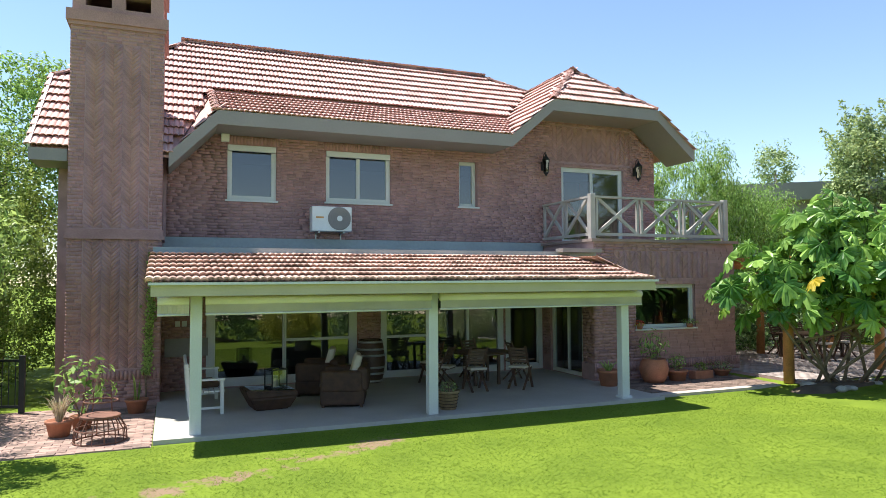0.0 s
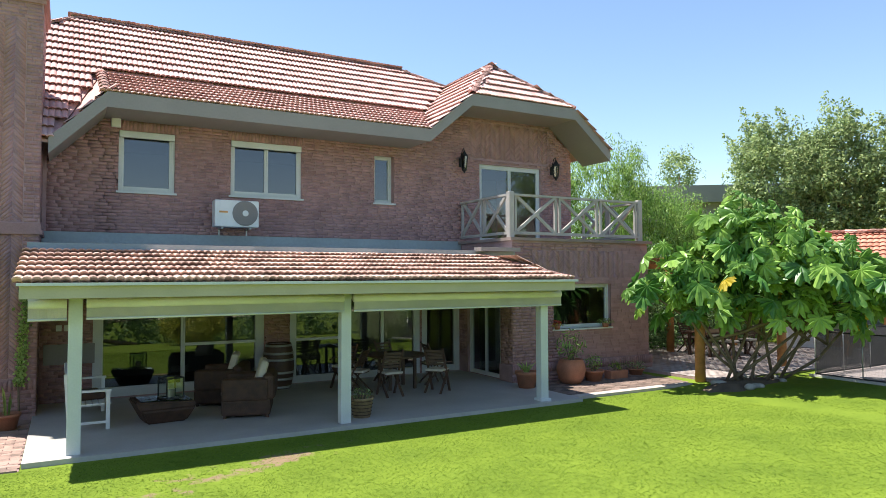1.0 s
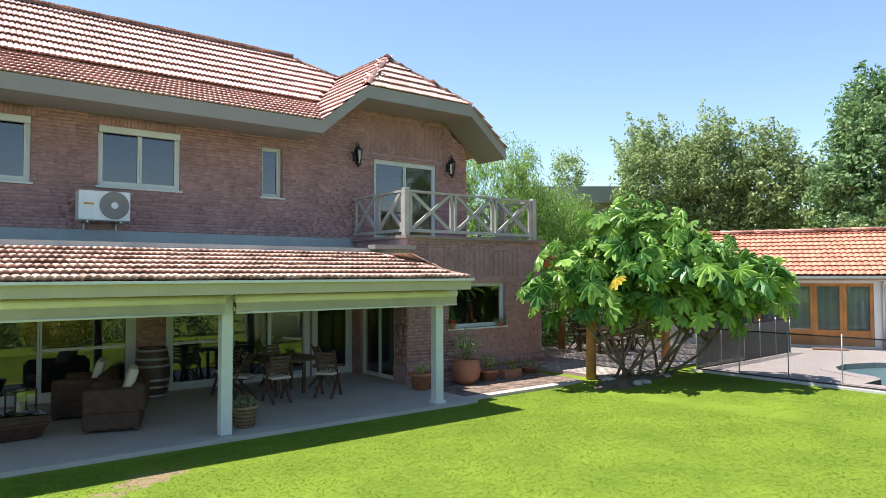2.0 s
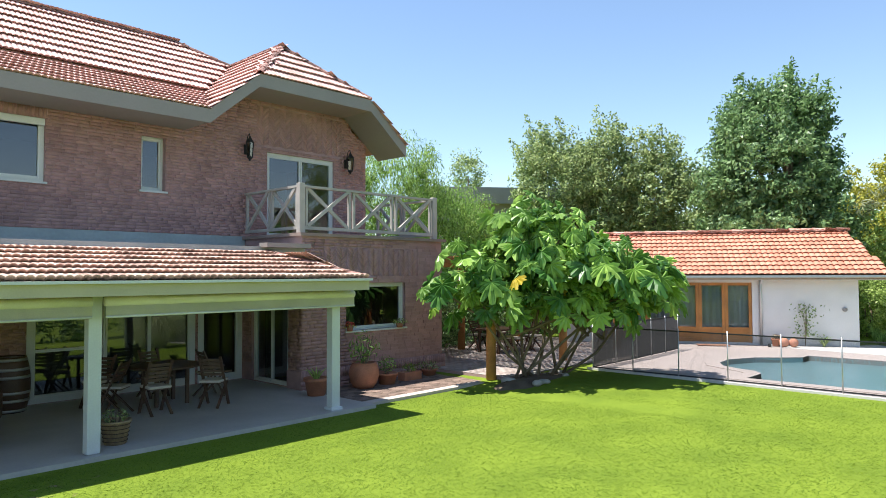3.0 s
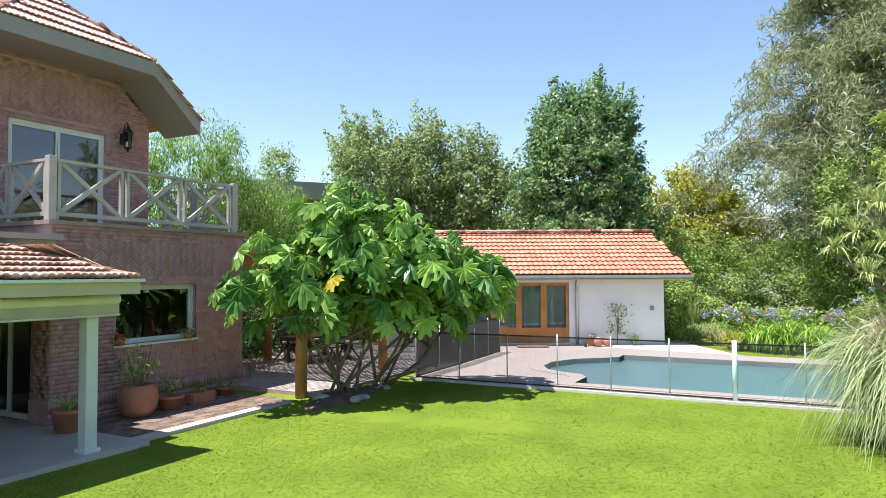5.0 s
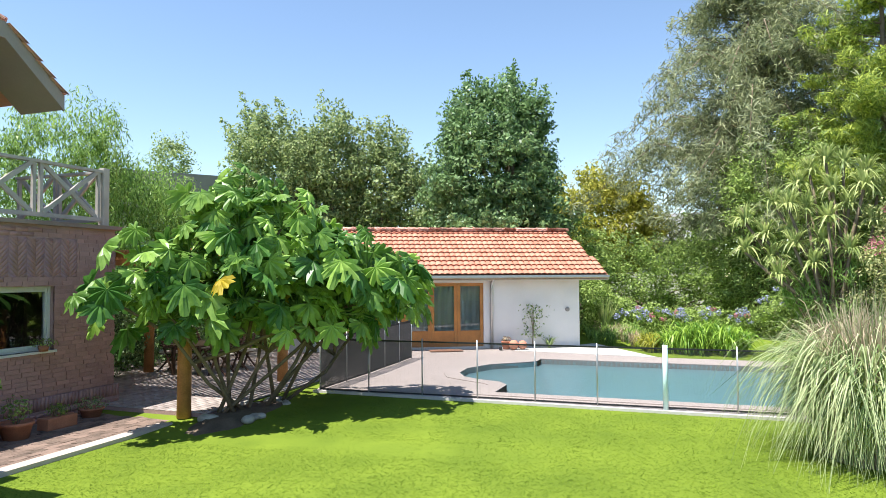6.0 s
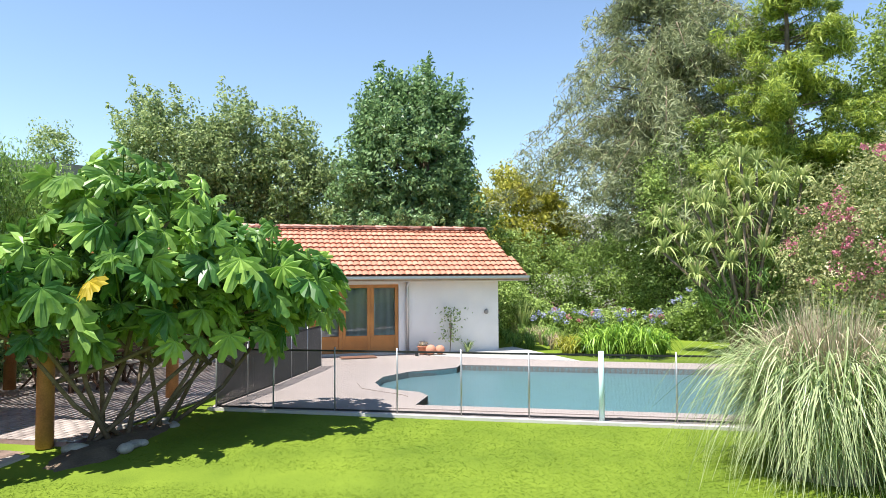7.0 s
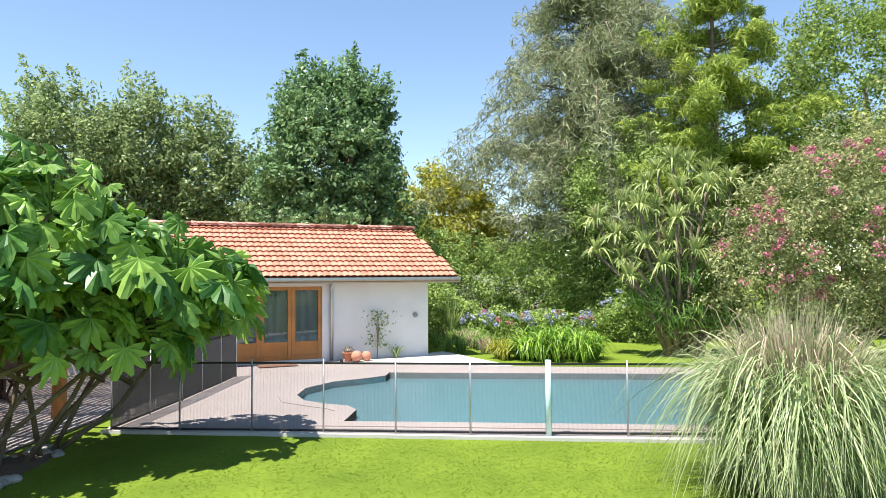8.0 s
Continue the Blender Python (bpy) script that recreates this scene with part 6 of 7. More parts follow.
bt = thing("garden_table", "dark garden table under the pergola", "table", (17.6, 14.6, 0.0))
part("tabletop", soft_box(-0.9, 0.9, -0.45, 0.45, 0.7, 0.75, 0.015), WOOD_DARK, bt)
for x in (-0.8, 0.8):
    for y in (-0.37, 0.37):
        bm = bmesh.new()
        beam(bm, (x, y, 0.03), (x, y, 0.7), 0.07, 0.07, (0, 1, 0))
        part("leg", bm, WOOD_DARK, bt)
for x, y, r in ((17.1, 13.8, 180), (18.1, 13.9, 175), (17.2, 15.4, 0), (18.2, 15.4, 10)):
    copy_thing(first, pose(x, y, 0.03, 0, 0, r))
bw = bmesh.new()
box(bw, 15.5, 24.0, 18.2, 18.4, -0.1, 1.9)
structure("garden_wall", bw, PLASTER, "pale rendered garden wall behind the pergola")


# ---- the large-leaved tree ----
def lobed_leaf(seed):
    """A deeply lobed hand-shaped leaf, drooping at its edges, about one across."""
    r = random.Random(seed)
    bm = bmesh.new()
    rim = []
    lobes = 9
    for i in range(lobes * 4 + 1):
        t = i / (lobes * 4)
        a = math.radians(-155 + 310 * t)
        ph = (i % 4)
        rad = {0: 0.38, 1: 0.52, 2: 0.57, 3: 0.51}[ph] * (1 - 0.28 * abs(t - 0.5) * 2) * r.uniform(0.86, 1.12)
        if i in (0, lobes * 4):
            rad = 0.12
        x, y = rad * math.sin(a), rad * math.cos(a)
        rim.append((x, y, -1.0 * (x * x + y * y) + (0.07 if ph == 2 else -0.07 if ph == 0 else 0.0)))
    inner = [(x * 0.5, y * 0.5, -0.28 * (x * x + y * y) + 0.045 * (1 if i % 4 == 2 else -1 if i % 4 == 0 else 0)) for i, (x, y, z) in enumerate(rim)]
    c = bm.verts.new((0, 0, 0.0))
    a = [bm.verts.new(p) for p in inner]
    b = [bm.verts.new(p) for p in rim]
    for i in range(len(a) - 1):
        bm.faces.new((c, a[i], a[i + 1]))
        bm.faces.new((a[i], b[i], b[i + 1], a[i + 1]))
    me = bpy.data.meshes.new("leaf")
    bm.to_mesh(me)
    bm.free()
    return me


def rice_paper_tree():
    rng = random.Random(21)
    t = thing("rice_paper_tree", "multi-stemmed tree with huge deeply lobed green leaves", "tree", (13.7, 10.7, 0))
    kinds = []
    for s in range(4):
        me = lobed_leaf(s)
        me.materials.append(LEAF_BIG if s < 3 else LEAF_BIG_YELLOW)
        kinds.append(me)
    heads = [(2.0, -1.8, 2.35), (1.45, -2.1, 2.2), (0.75, -2.0, 2.45), (2.1, -1.25, 1.95), (-0.2, -0.6, 1.7), (0.2, -0.3, 2.2), (0.9, -0.7, 2.1), (-0.6, 0.3, 1.8), (1.3, -0.4, 1.75), (-1.75, 0.95, 1.9), (1.45, -1.75, 1.9), (0.6, -1.5, 1.7), (1.7, -1.5, 2.7), (-0.7, -0.5, 2.0), (-1.55, 0.75, 2.5), (-0.85, 0.45, 2.75), (-0.5, -0.25, 3.15), (-1.0, 0.15, 2.05), (0.05, 0.05, 3.6), (-0.3, 0.2, 3.3), (0.0, -0.75, 3.2), (0.5, -0.4, 3.35), (0.55, -1.05, 2.9), (1.0, -0.8, 2.9), (1.35, -1.35, 2.5), (0.85, -1.6, 2.35), (1.55, -1.0, 2.2), (0.4, 0.6, 2.9), (0.2, -1.35, 2.5), (-0.25, -0.8, 2.5), (0.9, 0.1, 2.7), (-0.2, 0.5, 2.3), (1.0, -1.3, 1.85), (2.35, -1.6, 1.75), (1.9, -0.8, 1.55), (0.3, -0.9, 1.75), (-1.2, 0.5, 1.7)]
    inner = bmesh.new()
    roots = [(-0.35, 0.3), (-0.1, 0.1), (0.2, 0.05), (0.5, -0.05), (0.8, -0.1), (1.05, -0.05), (0.0, 0.3)]
    for i, h in enumerate(heads):
        r0 = roots[i % len(roots)]
        a, b = Vector((*r0, -0.05)), Vector(h)
        if i % 3:
            g = heads[i - i % 3]
            a = Vector((*roots[(i - i % 3) % len(roots)], -0.05)).lerp(Vector(g), 0.5)
        m1 = a.lerp(b, 0.35) + Vector((rng.uniform(-.12, .12), rng.uniform(-.12, .12), -0.05))
        m2 = a.lerp(b, 0.7) + Vector((rng.uniform(-.1, .1), rng.uniform(-.1, .1), 0.1))
        bm = bmesh.new()
        tube(bm, [a, m1, m2, b], [0.036, 0.032, 0.028, 0.022], 8)
        part("stem", bm, BARK, t, "", True)
        n = 13
        stalks = bmesh.new()
        for k in range(n):
            ang = k * 2.4 + rng.uniform(-.3, .3)
            el = rng.uniform(-0.35, 0.85) if k < n - 2 else 1.1
            ln = rng.uniform(0.45, 0.85)
            d = Vector((math.cos(ang) * math.cos(el), math.sin(ang) * math.cos(el), math.sin(el)))
            e = b + d * ln + Vector((0, 0, -0.05))
            tube(stalks, [b, b.lerp(e, 0.55) + Vector((0, 0, 0.05)), e], [0.014, 0.011, 0.008], 5)
            old = h[2] < 2.4 and rng.random() < 0.045
            me = kinds[3 if old else rng.randrange(3)]
            s = rng.uniform(0.42, 0.84) * (0.7 if k >= n - 2 else 1)
            # blade hangs outwards: its axis follows the stalk and tips down
            tip = Vector((d.x, d.y, -0.25 - 0.35 * (0.9 - el))).normalized()
            nrm = (Vector((0, 0, 1)) + Vector((d.x, d.y, 0)) * 0.45).normalized()
            side = tip.cross(nrm).normalized()
            nrm = side.cross(tip)
            m = Matrix((side, tip, nrm)).transposed().to_4x4()
            place = Matrix.Translation(e) @ m @ pose(0, 0, 0, rng.uniform(-40, 20), rng.uniform(-40, 40), rng.uniform(-25, 25)) @ Matrix.Scale(s, 4)
            if k < 8:
                ob = new("leaf", me)
                ob.parent, ob.matrix_basis = t, place
            else:
                inner.from_mesh(me)
                fresh = inner.verts[-len(me.vertices):]
                bmesh.ops.transform(inner, matrix=place, verts=fresh)
        part("leaf_stalk", stalks, LEAF_WILLOW, t)["kind"] = "stuff"
    part("inner_foliage", inner, LEAF_BIG, t)["kind"] = "stuff"
    rr = random.Random(3)
    for i in range(18):
        a = rr.uniform(0, math.tau)
        x, y = 13.75 + 1.0 * math.cos(a) * rr.uniform(0.7, 1.2), 10.72 + 0.42 * math.sin(a) * rr.uniform(0.8, 1.15)
        s = thing("border_stone", "rounded pale stone edging the tree bed", "stone", (x, y, 0.0), rr.uniform(0, 180), "bed stones")
        bm = bmesh.new()
        bmesh.ops.create_icosphere(bm, subdivisions=2, radius=rr.uniform(0.06, 0.13))
        for vv in bm.verts:
            vv.co = Vector((vv.co.x * 1.3, vv.co.y, vv.co.z * 0.7)) * (1 + 0.12 * noise.noise(vv.co * 9 + Vector((i, 0, 0))))
        part("rock", bm, STONE, s, "", True)


rice_paper_tree()
bm = bmesh.new()
rb = random.Random(17)
ctr = bm.verts.new((13.85, 10.75, 0.05))
mid = [bm.verts.new((13.85 + 0.9 * math.cos(k * math.tau / 40), 10.75 + 0.36 * math.sin(k * math.tau / 40), 0.03 + rb.uniform(-0.015, 0.015))) for k in range(40)]
rim = [bm.verts.new((13.85 + 1.5 * math.cos(k * math.tau / 40) * rb.uniform(0.94, 1.06), 10.75 + 0.62 * math.sin(k * math.tau / 40) * rb.uniform(0.92, 1.08), -0.13)) for k in range(40)]
for k in range(40):
    j = (k + 1) % 40
    bm.faces.new((ctr, mid[k], mid[j])), bm.faces.new((mid[k], rim[k], rim[j], mid[j]))
structure("planting_bed", bm, SOIL, "dark soil bed under the large-leaved tree", True)



# ---- ornamental grass ----
def pampas(at, n=5200):
    t = thing("pampas_grass", "big arching clump of silvery green pampas grass", "ornamental grass", at)
    for mat, cnt, reach, height, width, seed, droop, up, nm in ((LEAF_REED, n, 1.7, 2.8, 0.019, 31, 2.15, 0.1, "green_blades"), (LEAF_STRAW, n // 2, 0.95, 3.0, 0.014, 32, 2.0, 0.02, "dry_blades"), (LEAF_STRAW, 380, 0.55, 2.3, 0.013, 34, 0.4, 0.0, "dry_plume"), (LEAF_REED, 260, 0.8, 2.5, 0.012, 33, 0.3, 0.0, "upright_blades")):
        v, q = blades_mesh(cnt, reach, height, width, seed, droop, 7, up, 0.5)
        o = new(nm, raw_mesh(nm, v, q, mat))
        o.parent = t
        o["kind"] = "stuff"


pampas((13.75, 1.25, -0.02))


# ---- cordylines ----
def cordyline():
    t = thing("cordyline", "cluster of cordylines with spiky rosettes on thin stems", "shrub", (26.3, -0.7, 0))
    rng = random.Random(8)
    heads = [(26.4, 1.7, 3.9), (26.2, 1.75, 3.0), (26.3, 0.9, 4.4), (26.5, 0.2, 4.9), (26.3, -0.5, 5.6), (26.6, -1.0, 5.5), (26.2, -1.5, 5.2), (26.0, -0.6, 4.7), (26.3, 0.5, 3.6), (26.0, -1.0, 4.2), (26.4, -1.8, 4.6), (26.0, 0.1, 4.1), (26.1, 1.2, 3.4), (25.9, -1.6, 3.7), (26.5, -0.1, 5.3), (25.9, -0.3, 3.2), (26.2, 1.0, 2.7), (26.5, -2.2, 5.0), (25.6, 0.9, 2.2), (25.5, 0.0, 2.5), (25.5, -0.9, 2.9), (25.4, -1.7, 2.7), (25.5, 0.5, 3.1), (25.6, -0.4, 3.8), (25.7, 0.6, 4.2), (25.6, -1.3, 4.7)]
    for i, h in enumerate(heads):
        a = Vector((26.3 + rng.uniform(-.4, .4), -0.7 + rng.uniform(-.5, .5), 0)) - Vector((26.3, -0.7, 0))
        b = Vector(h) - Vector((26.3, -0.7, 0))
        bm = bmesh.new()
        tube(bm, [a, a.lerp(b, 0.5) + Vector((0, -0.1, 0.3)), b], [0.07, 0.05, 0.04], 7)
        part("stem", bm, BARK, t, "", True)
        v, q = blades_mesh(70, 0.75, 0.55, 0.06, 40 + i, 2.9, 4, 0.02)
        v2, q2 = blades_mesh(60, 0.62, 0.75, 0.06, 400 + i, 0.9, 4, 0.1)
        v, q = np.concatenate([v, v2]), np.concatenate([q, q2 + len(v)])
        o = new("rosette", raw_mesh("rosette", v + np.array(b), q, LEAF_CORD))
        o.parent = t
        if i % 2 == 0:
            v, q = blades_mesh(60, 0.16, 0.45, 0.02, 70 + i, 0.6, 3, 0.1)
            o = new("dry_plume", raw_mesh("dry_plume", v + np.array(b) + np.array([0, 0, 0.15]), q, LEAF_STRAW))
            o.parent = t
    p, nrm = clump_points(np.array([[0, 0.2, 1.2], [0.2, -0.6, 1.5], [0.0, -1.2, 1.2], [0.1, 0.8, 1.8], [0.1, -0.2, 2.4], [0.2, -1.2, 2.6]]), np.array([0.9, 0.9, 0.9, 0.7, 0.9, 0.8]), 900)
    v, q = leaf_cloud(p, nrm, 0.4, 0.1, 0.6, 1.5)
    o = new("lower_foliage", raw_mesh("lower_foliage", v, q, LEAF_WILLOW))
    o.parent = t


cordyline()


def scatter(parent, name, blobs, spacing, clump, per, leaf, mat, aspect=0.5, base=(0, 0, 0)):
    c = crown_centres(blobs, spacing)
    p, nrm = clump_points(c, clump * RNG.uniform(0.6, 1.2, len(c)), per)
    v, q = leaf_cloud(p, nrm, leaf, aspect, 0.6)
    o = new(name, raw_mesh(name, v - np.array(base), q, mat))
    o.parent = parent
    return o


LEAF_STRAP = leaf_material("leaf_strap", (0.313, 0.470, 0.070), (0.096, 0.217, 0.026), 0.35, 0.3)
# low planting round the far lawn
ag = thing("agapanthus_clump", "wide glossy green clump of strappy agapanthus leaves", "plant", (25.2, 2.9, 0))
for i in range(26):
    x, y = RNG.uniform(-0.6, 0.6), RNG.uniform(-1.15, 1.15)
    v, q = blades_mesh(110, 0.7, 1.6 - 0.5 * abs(y), 0.05, 100 + i, 2.0, 4, 0.1)
    o = new("leaf_tuft", raw_mesh("leaf_tuft", v + np.array([x, y, 0]), q, LEAF_STRAP))
    o.parent = ag
gs = thing("golden_grass", "yellow-green ornamental grass tuft", "plant", (25.3, 4.5, 0))
for i in range(5):
    v, q = blades_mesh(110, 0.5, 0.9, 0.04, 130 + i, 2.0, 4, 0.1)
    o = new("leaf_tuft", raw_mesh("leaf_tuft", v + np.array([RNG.uniform(-.4, .4), RNG.uniform(-.4, .4), 0]), q, LEAF_YELLOW))
    o.parent = gs
wl = thing("wild_border", "loose border of pale meadow grasses and herbs", "plant", (27.5, 5.6, 0))
for i in range(40):
    t_ = i / 40
    x, y = 26.6 + t_ * 4.0 - 27.5 + RNG.normal(0, 0.35), 5.5 + RNG.normal(0, 0.5) - 5.6 + t_ * 0.6
    v, q = blades_mesh(80, 0.45, 0.9, 0.022, 160 + i, 2.0, 3, 0.05)
    o = new("grass_tuft", raw_mesh("grass_tuft", v + np.array([x, y, 0]), q, (LEAF_WILLOW, LEAF_STRAW, LEAF_BRIGHT)[i % 3 if i % 4 else 0]))
    o.parent = wl
fl = thing("new_zealand_flax", "tall upright spiky flax beside the pool house", "plant", (30.0, 6.4, 0))
v, q = blades_mesh(60, 0.7, 1.7, 0.07, 210, 0.25, 4, 0.1)
o = new("strap_leaves", raw_mesh("strap_leaves", v, q, LEAF_CORD))
o.parent = fl
fb = thing("flower_border", "border of pale blue agapanthus and hydrangea flowers under the hedge", "flower bed", (31.5, 2.5, 0))
scatter(fb, "border_leaves", [(31.3, 4.5, 0.4, 0.6, 1.6, 0.6), (31.2, 2.0, 0.4, 0.6, 1.8, 0.6), (30.6, -0.6, 0.7, 0.8, 1.6, 1.0), (31.6, 6.2, 0.6, 0.7, 0.9, 0.8)], 0.35, 0.35, 60, 0.14, LEAF_MID, 0.5, (31.5, 2.5, 0))
for i in range(60):
    y = RNG.uniform(-2.2, 3.6)
    k = 1 if y < -1.2 else 0
    z = RNG.uniform(0.6, 1.05) + (RNG.uniform(0, 0.9) if k else 0)
    c = np.array([[RNG.uniform(-1.2, -0.4) - 0.3 * k, y, z]])
    p, nrm = clump_points(c, np.array([0.13]), 26)
    v, q = leaf_cloud(p, nrm, 0.07, 0.8, 0.4)
    o = new("flower_head", raw_mesh("flower_head", v, q, FLOWER_BLUE if i % 9 else FLOWER_PINK))
    o.parent = fb
    o["kind"] = "stuff"
for h in [o for o in scene.objects if o.name.startswith("flowering_shrub")]:
    for i in range(80):
        a, e = RNG.uniform(2.0, 4.0), RNG.uniform(-0.3, 0.9)
        b = [(24.6, -4.2, 3.4, 2.2, 2.2, 2.6), (25.0, -2.6, 2.4, 1.4, 1.4, 2.0), (24.4, -6.0, 4.0, 2.4, 2.4, 2.8)][i % 3]
        c = np.array([[b[0] + b[3] * 1.16 * math.cos(a) * math.cos(e), b[1] + b[4] * 1.16 * math.sin(a) * math.cos(e), b[2] + b[5] * 1.12 * math.sin(e)]]) - np.array([24.5, -4.6, 0])
        p, nrm = clump_points(c, np.array([RNG.uniform(0.1, 0.26)]), 40)
        v, q = leaf_cloud(p, nrm, 0.07, 0.8, 0.4)
        o = new("blossom", raw_mesh("blossom", v, q, FLOWER_CREAM if c[0, 2] > 5.6 else FLOWER_PINK))
        o.parent = h
        o["kind"] = "stuff"

# ---- neighbours and the rest of the garden ----
nb = thing("neighbour_house", "grey neighbouring house with a flat dark parapet", "house", (33.5, 28.0, 0), -38)
bm = bmesh.new()
wall_box(bm, "x", -4.5, 4.5, 0, 0.3, 0, 6.75, [(-2.5, -1.0, 4.2, 5.2), (0.8, 2.4, 4.2, 5.2)])
box(bm, -4.5, -4.2, 0.3, 7, 0, 6.75), box(bm, 4.2, 4.5, 0.3, 7, 0, 6.75), box(bm, -4.2, 4.2, 6.7, 7, 0, 6.75)
part("wall", bm, GREYWALL, nb, "grey-brown plank-marked wall")
for i in range(12):
    bm = bmesh.new()
    box(bm, -4.52, 4.52, -0.03, 0.0, 0.3 + i * 0.5, 0.34 + i * 0.5)
    part("board_line", bm, FASCIA, nb)
bm = bmesh.new()
box(bm, -4.9, 4.9, -0.5, 7.4, 6.75, 7.75)
part("roof", bm, FASCIA, nb, "flat grey roof edge")
for x in (-2.5, 0.8):
    bm = bmesh.new()
    poly(bm, [(x, 0.1, 4.2), (x + 1.6, 0.1, 4.2), (x + 1.6, 0.1, 5.2), (x, 0.1, 5.2)])
    part("window", bm, GLASS, nb)
n2 = thing("distant_house", "distant house with a pale grey shingle roof", "house", (46.0, 4.9, 0), -90)
bm = bmesh.new()
box(bm, -3, 3, 0, 5, 0, 4.4)
part("wall", bm, PLASTER, n2)
bm = bmesh.new()
poly(bm, [(-3.4, -0.5, 4.3), (3.4, -0.5, 4.3), (2.6, 2.5, 6.1), (-2.6, 2.5, 6.1)], 0.1)
poly(bm, [(-3.4, 5.5, 4.3), (3.4, 5.5, 4.3), (2.6, 2.5, 6.1), (-2.6, 2.5, 6.1)], 0.1)
part("roof", bm, material("grey_shingle", (0.33, 0.33, 0.35), 0.9, 0.2, 3, 20, 0.5), n2, "grey shingle roof")

# garden behind the camera, mirrored in the porch glass
tree("topiary_dome", "broad clipped dome shrub on the lawn", (6.6, -8.0, 0), [(6.6, -8, 1.1, 1.7, 1.7, 0.95)], LEAF_YELLOW, 0.22, 0.4, 40, 0.1, "shrub")
tree("hedge", "long dark boundary hedge across the lawn", (4.0, -12.0, 0), [(-10 + 5.0 * i, -12 - (i % 2), 2.2, 3.0, 1.5, 2.6) for i in range(7)], LEAF_DARK, 0.4, 0.7, 26, 0.1, "hedge")
tree("broadleaf_tree", "bright leafy tree across the lawn", (19.0, -13.5, 0), [(19, -13.5, 3.6, 2.4, 2.4, 2.4)], LEAF_BRIGHT, 0.22, 0.5, 50, 0.2)
# trees further off that close the horizon
for x, y, r, h in ((41, 24, 4, 7), (44, 15, 4, 7.2), (42, 10.5, 3.0, 6.0), (45, -4, 5, 8), (43, 1.5, 2.8, 5.2), (40, -12, 5, 8), (-9, 26, 4, 6), (-10, 19, 3, 5), (-7, 15.5, 2.2, 3.2)):
    tree("broadleaf_tree", "leafy green tree at the garden's edge", (x, y, 0), [(x, y, h * 0.55, r, r, h * 0.5), (x + r * 0.4, y - r * 0.3, h * 0.45, r * 0.7, r * 0.7, h * 0.4), (x - r * 0.2, y + r * 0.3, h * 0.8, r * 0.55, r * 0.55, h * 0.3)], (LEAF_OLIVE, LEAF_WILLOW, LEAF_MID)[int(x + y) % 3], 0.46, 0.7, 19, 0.2)
for x, y, r, h in ((30.5, 7.5, 1.2, 2.6), (29.0, 9.9, 1.0, 3.2), (24.0, 17.0, 1.6, 2.2), (21.0, 17.3, 1.3, 2.0), (14.7, 16.2, 1.0, 2.4), (16.1, 17.0, 1.2, 2.6), (18.2, 17.5, 1.3, 2.4)):
    tree("shrub", "leafy green garden shrub", (x, y, 0), [(x, y, h * 0.5, r, r, h * 0.5)], LEAF_DARK if y > 15 else LEAF_MID, 0.17, 0.35, 50, 0.06, "shrub")
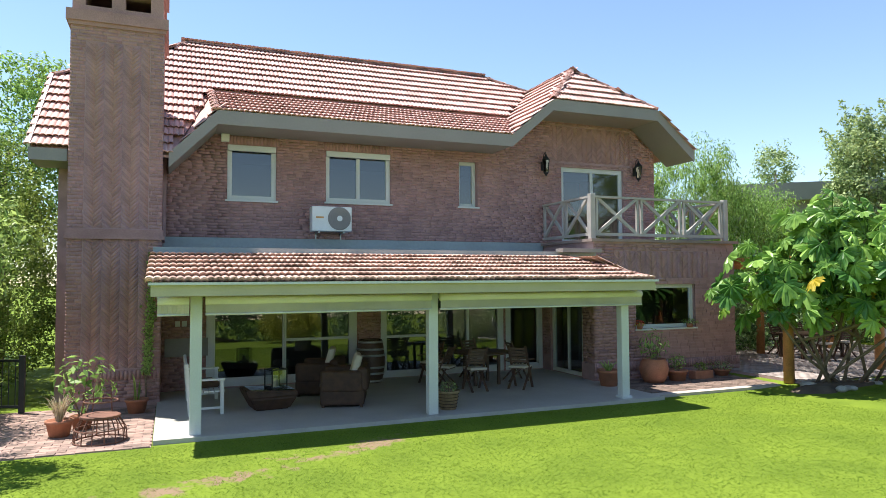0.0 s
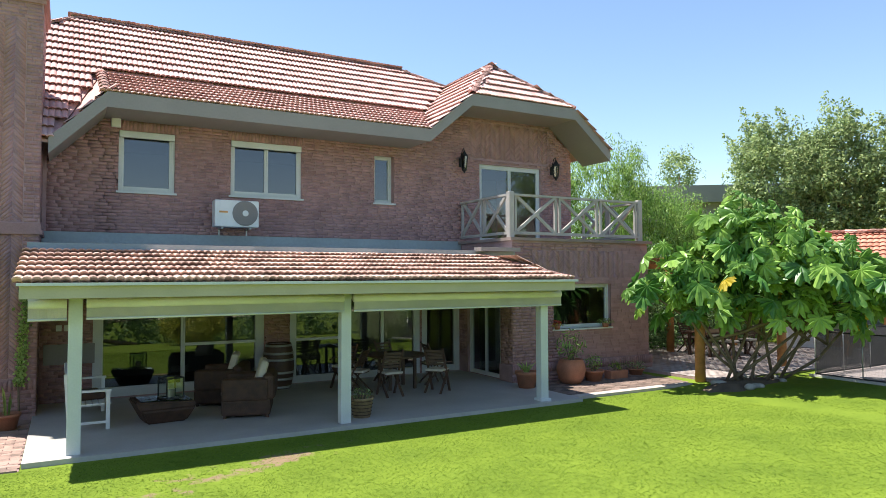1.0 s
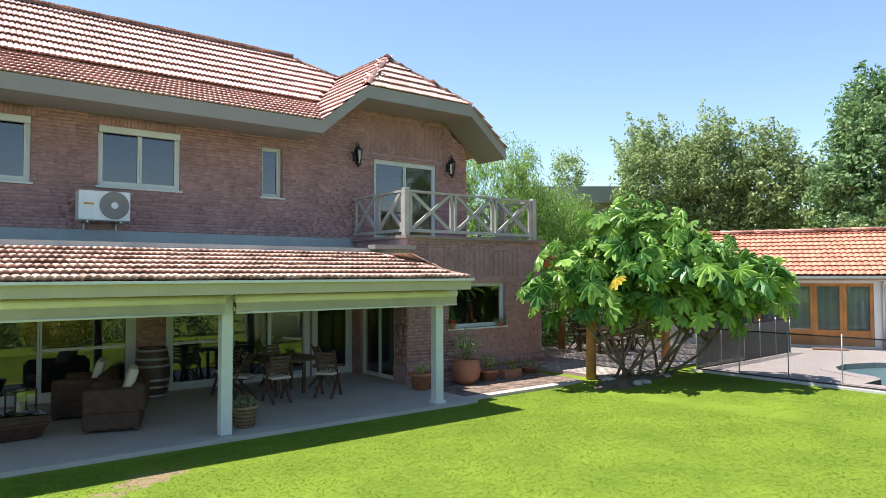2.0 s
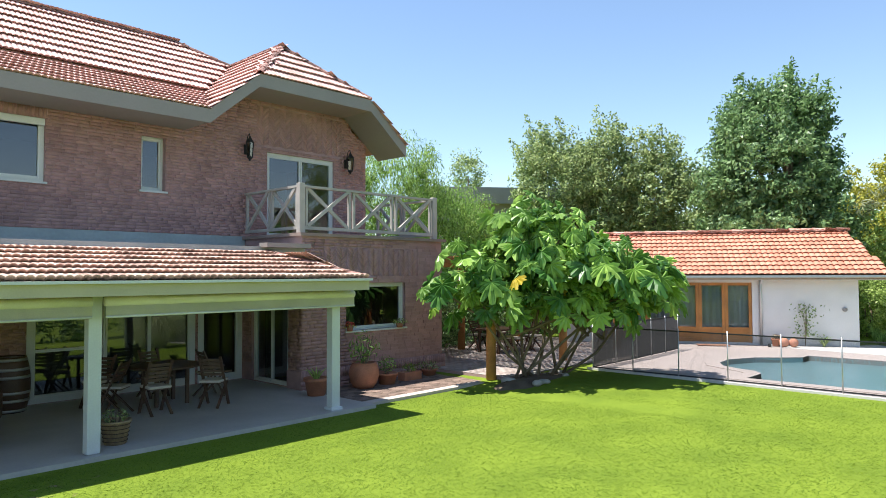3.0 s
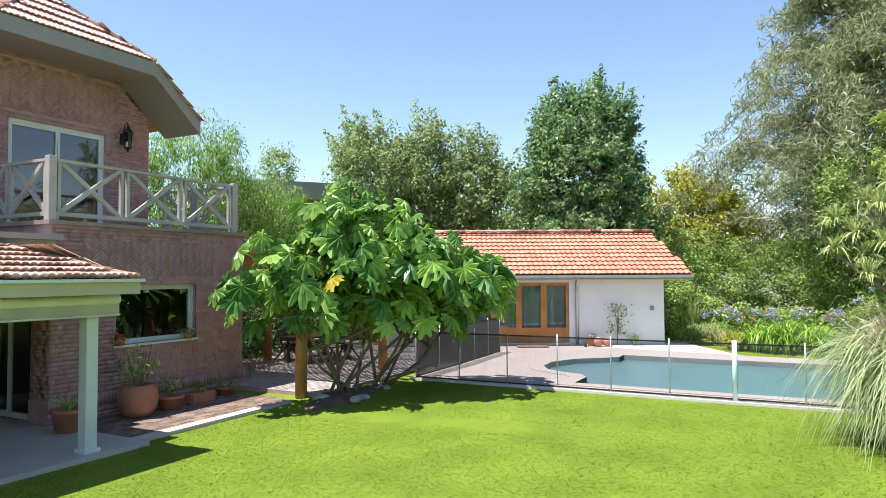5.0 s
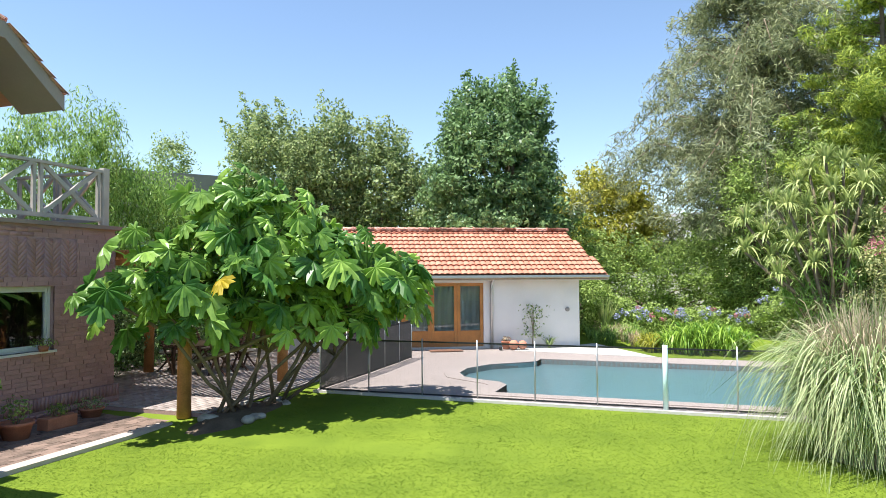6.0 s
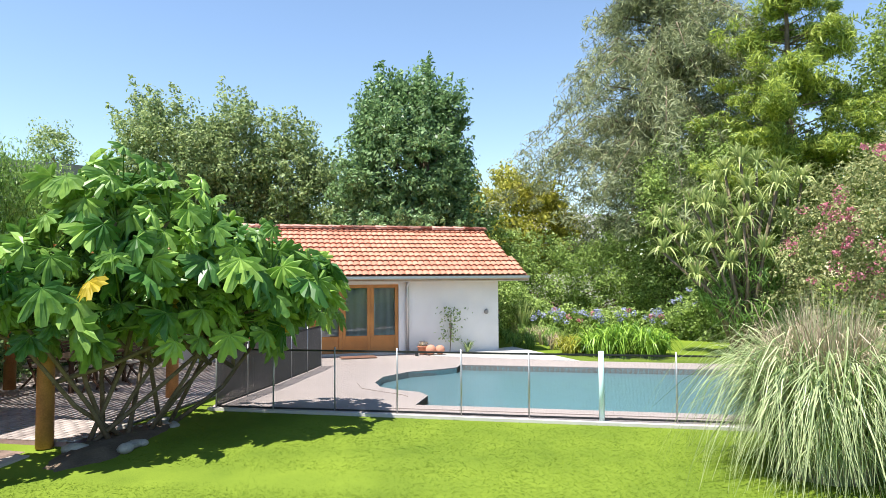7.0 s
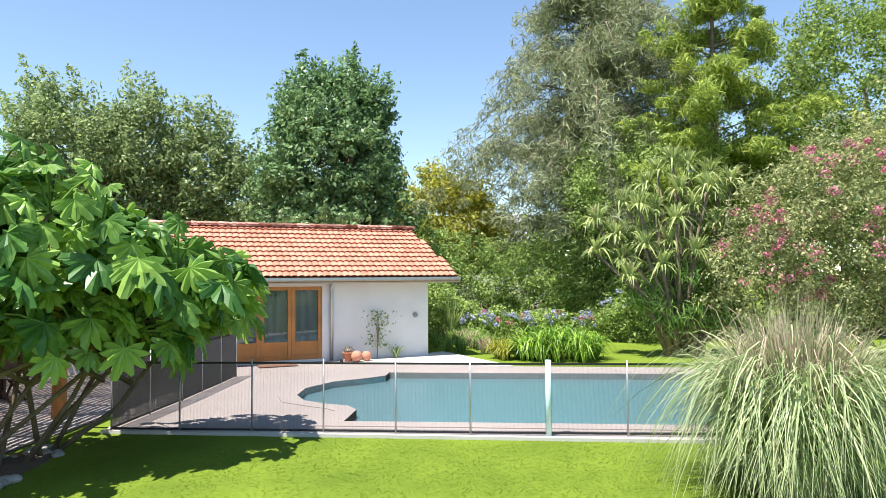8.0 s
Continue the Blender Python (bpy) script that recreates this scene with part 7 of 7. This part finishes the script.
# ---- paving ----
def paved(name, label, x0, x1, y0, y1, z, pieces, pick, keep=None, mat=PAVING, piece_mat=PAVING_PIECE):
    """Bricks laid flat in running bond over a bed of mortar."""
    bm = bmesh.new()
    box(bm, x0, x1, y0, y1, z - 0.2, z - 0.012)
    base = structure(name, bm, MORTAR, label)
    rng = random.Random(int(x0 * 10) + 77)
    spots = []
    row, y = 0, y0
    while y < y1 - 0.05:
        x = x0 - (0.125 if row % 2 else 0)
        while x < x1 - 0.05:
            a, b = max(x, x0), min(x + 0.238, x1)
            if b - a > 0.06 and (keep is None or keep((a + b) / 2, y)):
                spots.append((a, b, y, min(y + 0.113, y1), z + rng.uniform(-0.004, 0.004)))
            x += 0.25
        y += 0.125
        row += 1
    spots.sort(key=pick)
    for a, b, c, d, zz in spots[:pieces]:
        ob = new("paving_brick", brick_mesh(round(b - a, 2), 0.02, round(d - c, 2), piece_mat))
        ob.matrix_basis = pose(a, d, zz - 0.02)
        ob.parent = base
    v, q = [], []
    for a, b, c, d, zz in spots[pieces:]:
        k = len(v)
        v += [(a, c, zz - 0.02), (b, c, zz - 0.02), (b, d, zz - 0.02), (a, d, zz - 0.02), (a, c, zz), (b, c, zz), (b, d, zz), (a, d, zz)]
        q += [(k + 4, k + 5, k + 6, k + 7), (k, k + 1, k + 5, k + 4), (k + 1, k + 2, k + 6, k + 5), (k + 2, k + 3, k + 7, k + 6), (k + 3, k, k + 4, k + 7)]
    if v:
        ob = new("brick_paving", raw_mesh("brick_paving", np.array(v), np.array(q), mat))
        ob.parent = base
        ob["kind"] = "stuff"


# Path bricks are a darker brown than the terrace bricks.
PATH = material("path_brick", (0.21, 0.145, 0.115), 0.9, 0.2, 3, 40, 0.5, per_piece=0.3, tint2=(0.10, 0.072, 0.055), island=True)
PATH_PIECE = material("path_piece", (0.21, 0.145, 0.115), 0.9, 0.2, 3, 40, 0.5, per_piece=0.3, tint2=(0.10, 0.072, 0.055))
paved("pavement", "dark brown brick path along the kitchen wall", 8.72, 13.34, 11.75, 13.62, -0.07, 300, lambda s: s[2], None, PATH, PATH_PIECE)
paved("terrace", "sunlit weathered brick terrace beside the chimney", -6.0, -0.24, 11.15, 15.0, -0.1, 300, lambda s: -s[0] + abs(s[2] - 12) * 0.5)
paved("patio", "brick patio under the pergola", 13.35, 22.4, 11.22, 17.6, 0.03, 0, lambda s: s[0], lambda x, y: x < 15.8 or y > 10.7 + (x - 15.9) * 0.19, material("patio_brick", (0.42, 0.36, 0.33), 0.9, 0.12, 1.2, 40, 0.4, per_piece=0.3, tint2=(0.3, 0.25, 0.23), island=True))

# ---- pieces of walls and roofs ----
for corner, parent in PIECES:
    pts = [Vector(c) for c in corner]
    o = pts[0]
    size = (pts[1] - o).length, (pts[3] - o).length, (pts[4] - o).length
    ob = new("brick", brick_mesh(round(size[0], 2), round(size[1], 3), round(size[2], 3), BRICK_PIECE))
    ob.location = o
    ob.parent = parent
tile_me = raw_mesh("roof_tile", TV, TQ, TILE_PIECE, True)
for at, m3, parent in TILE_PIECES:
    ob = new("roof_tile", tile_me)
    ob.matrix_basis = Matrix.LocRotScale(Vector(at), Matrix(m3.tolist()).transposed().to_quaternion(), None)
    ob.parent = parent
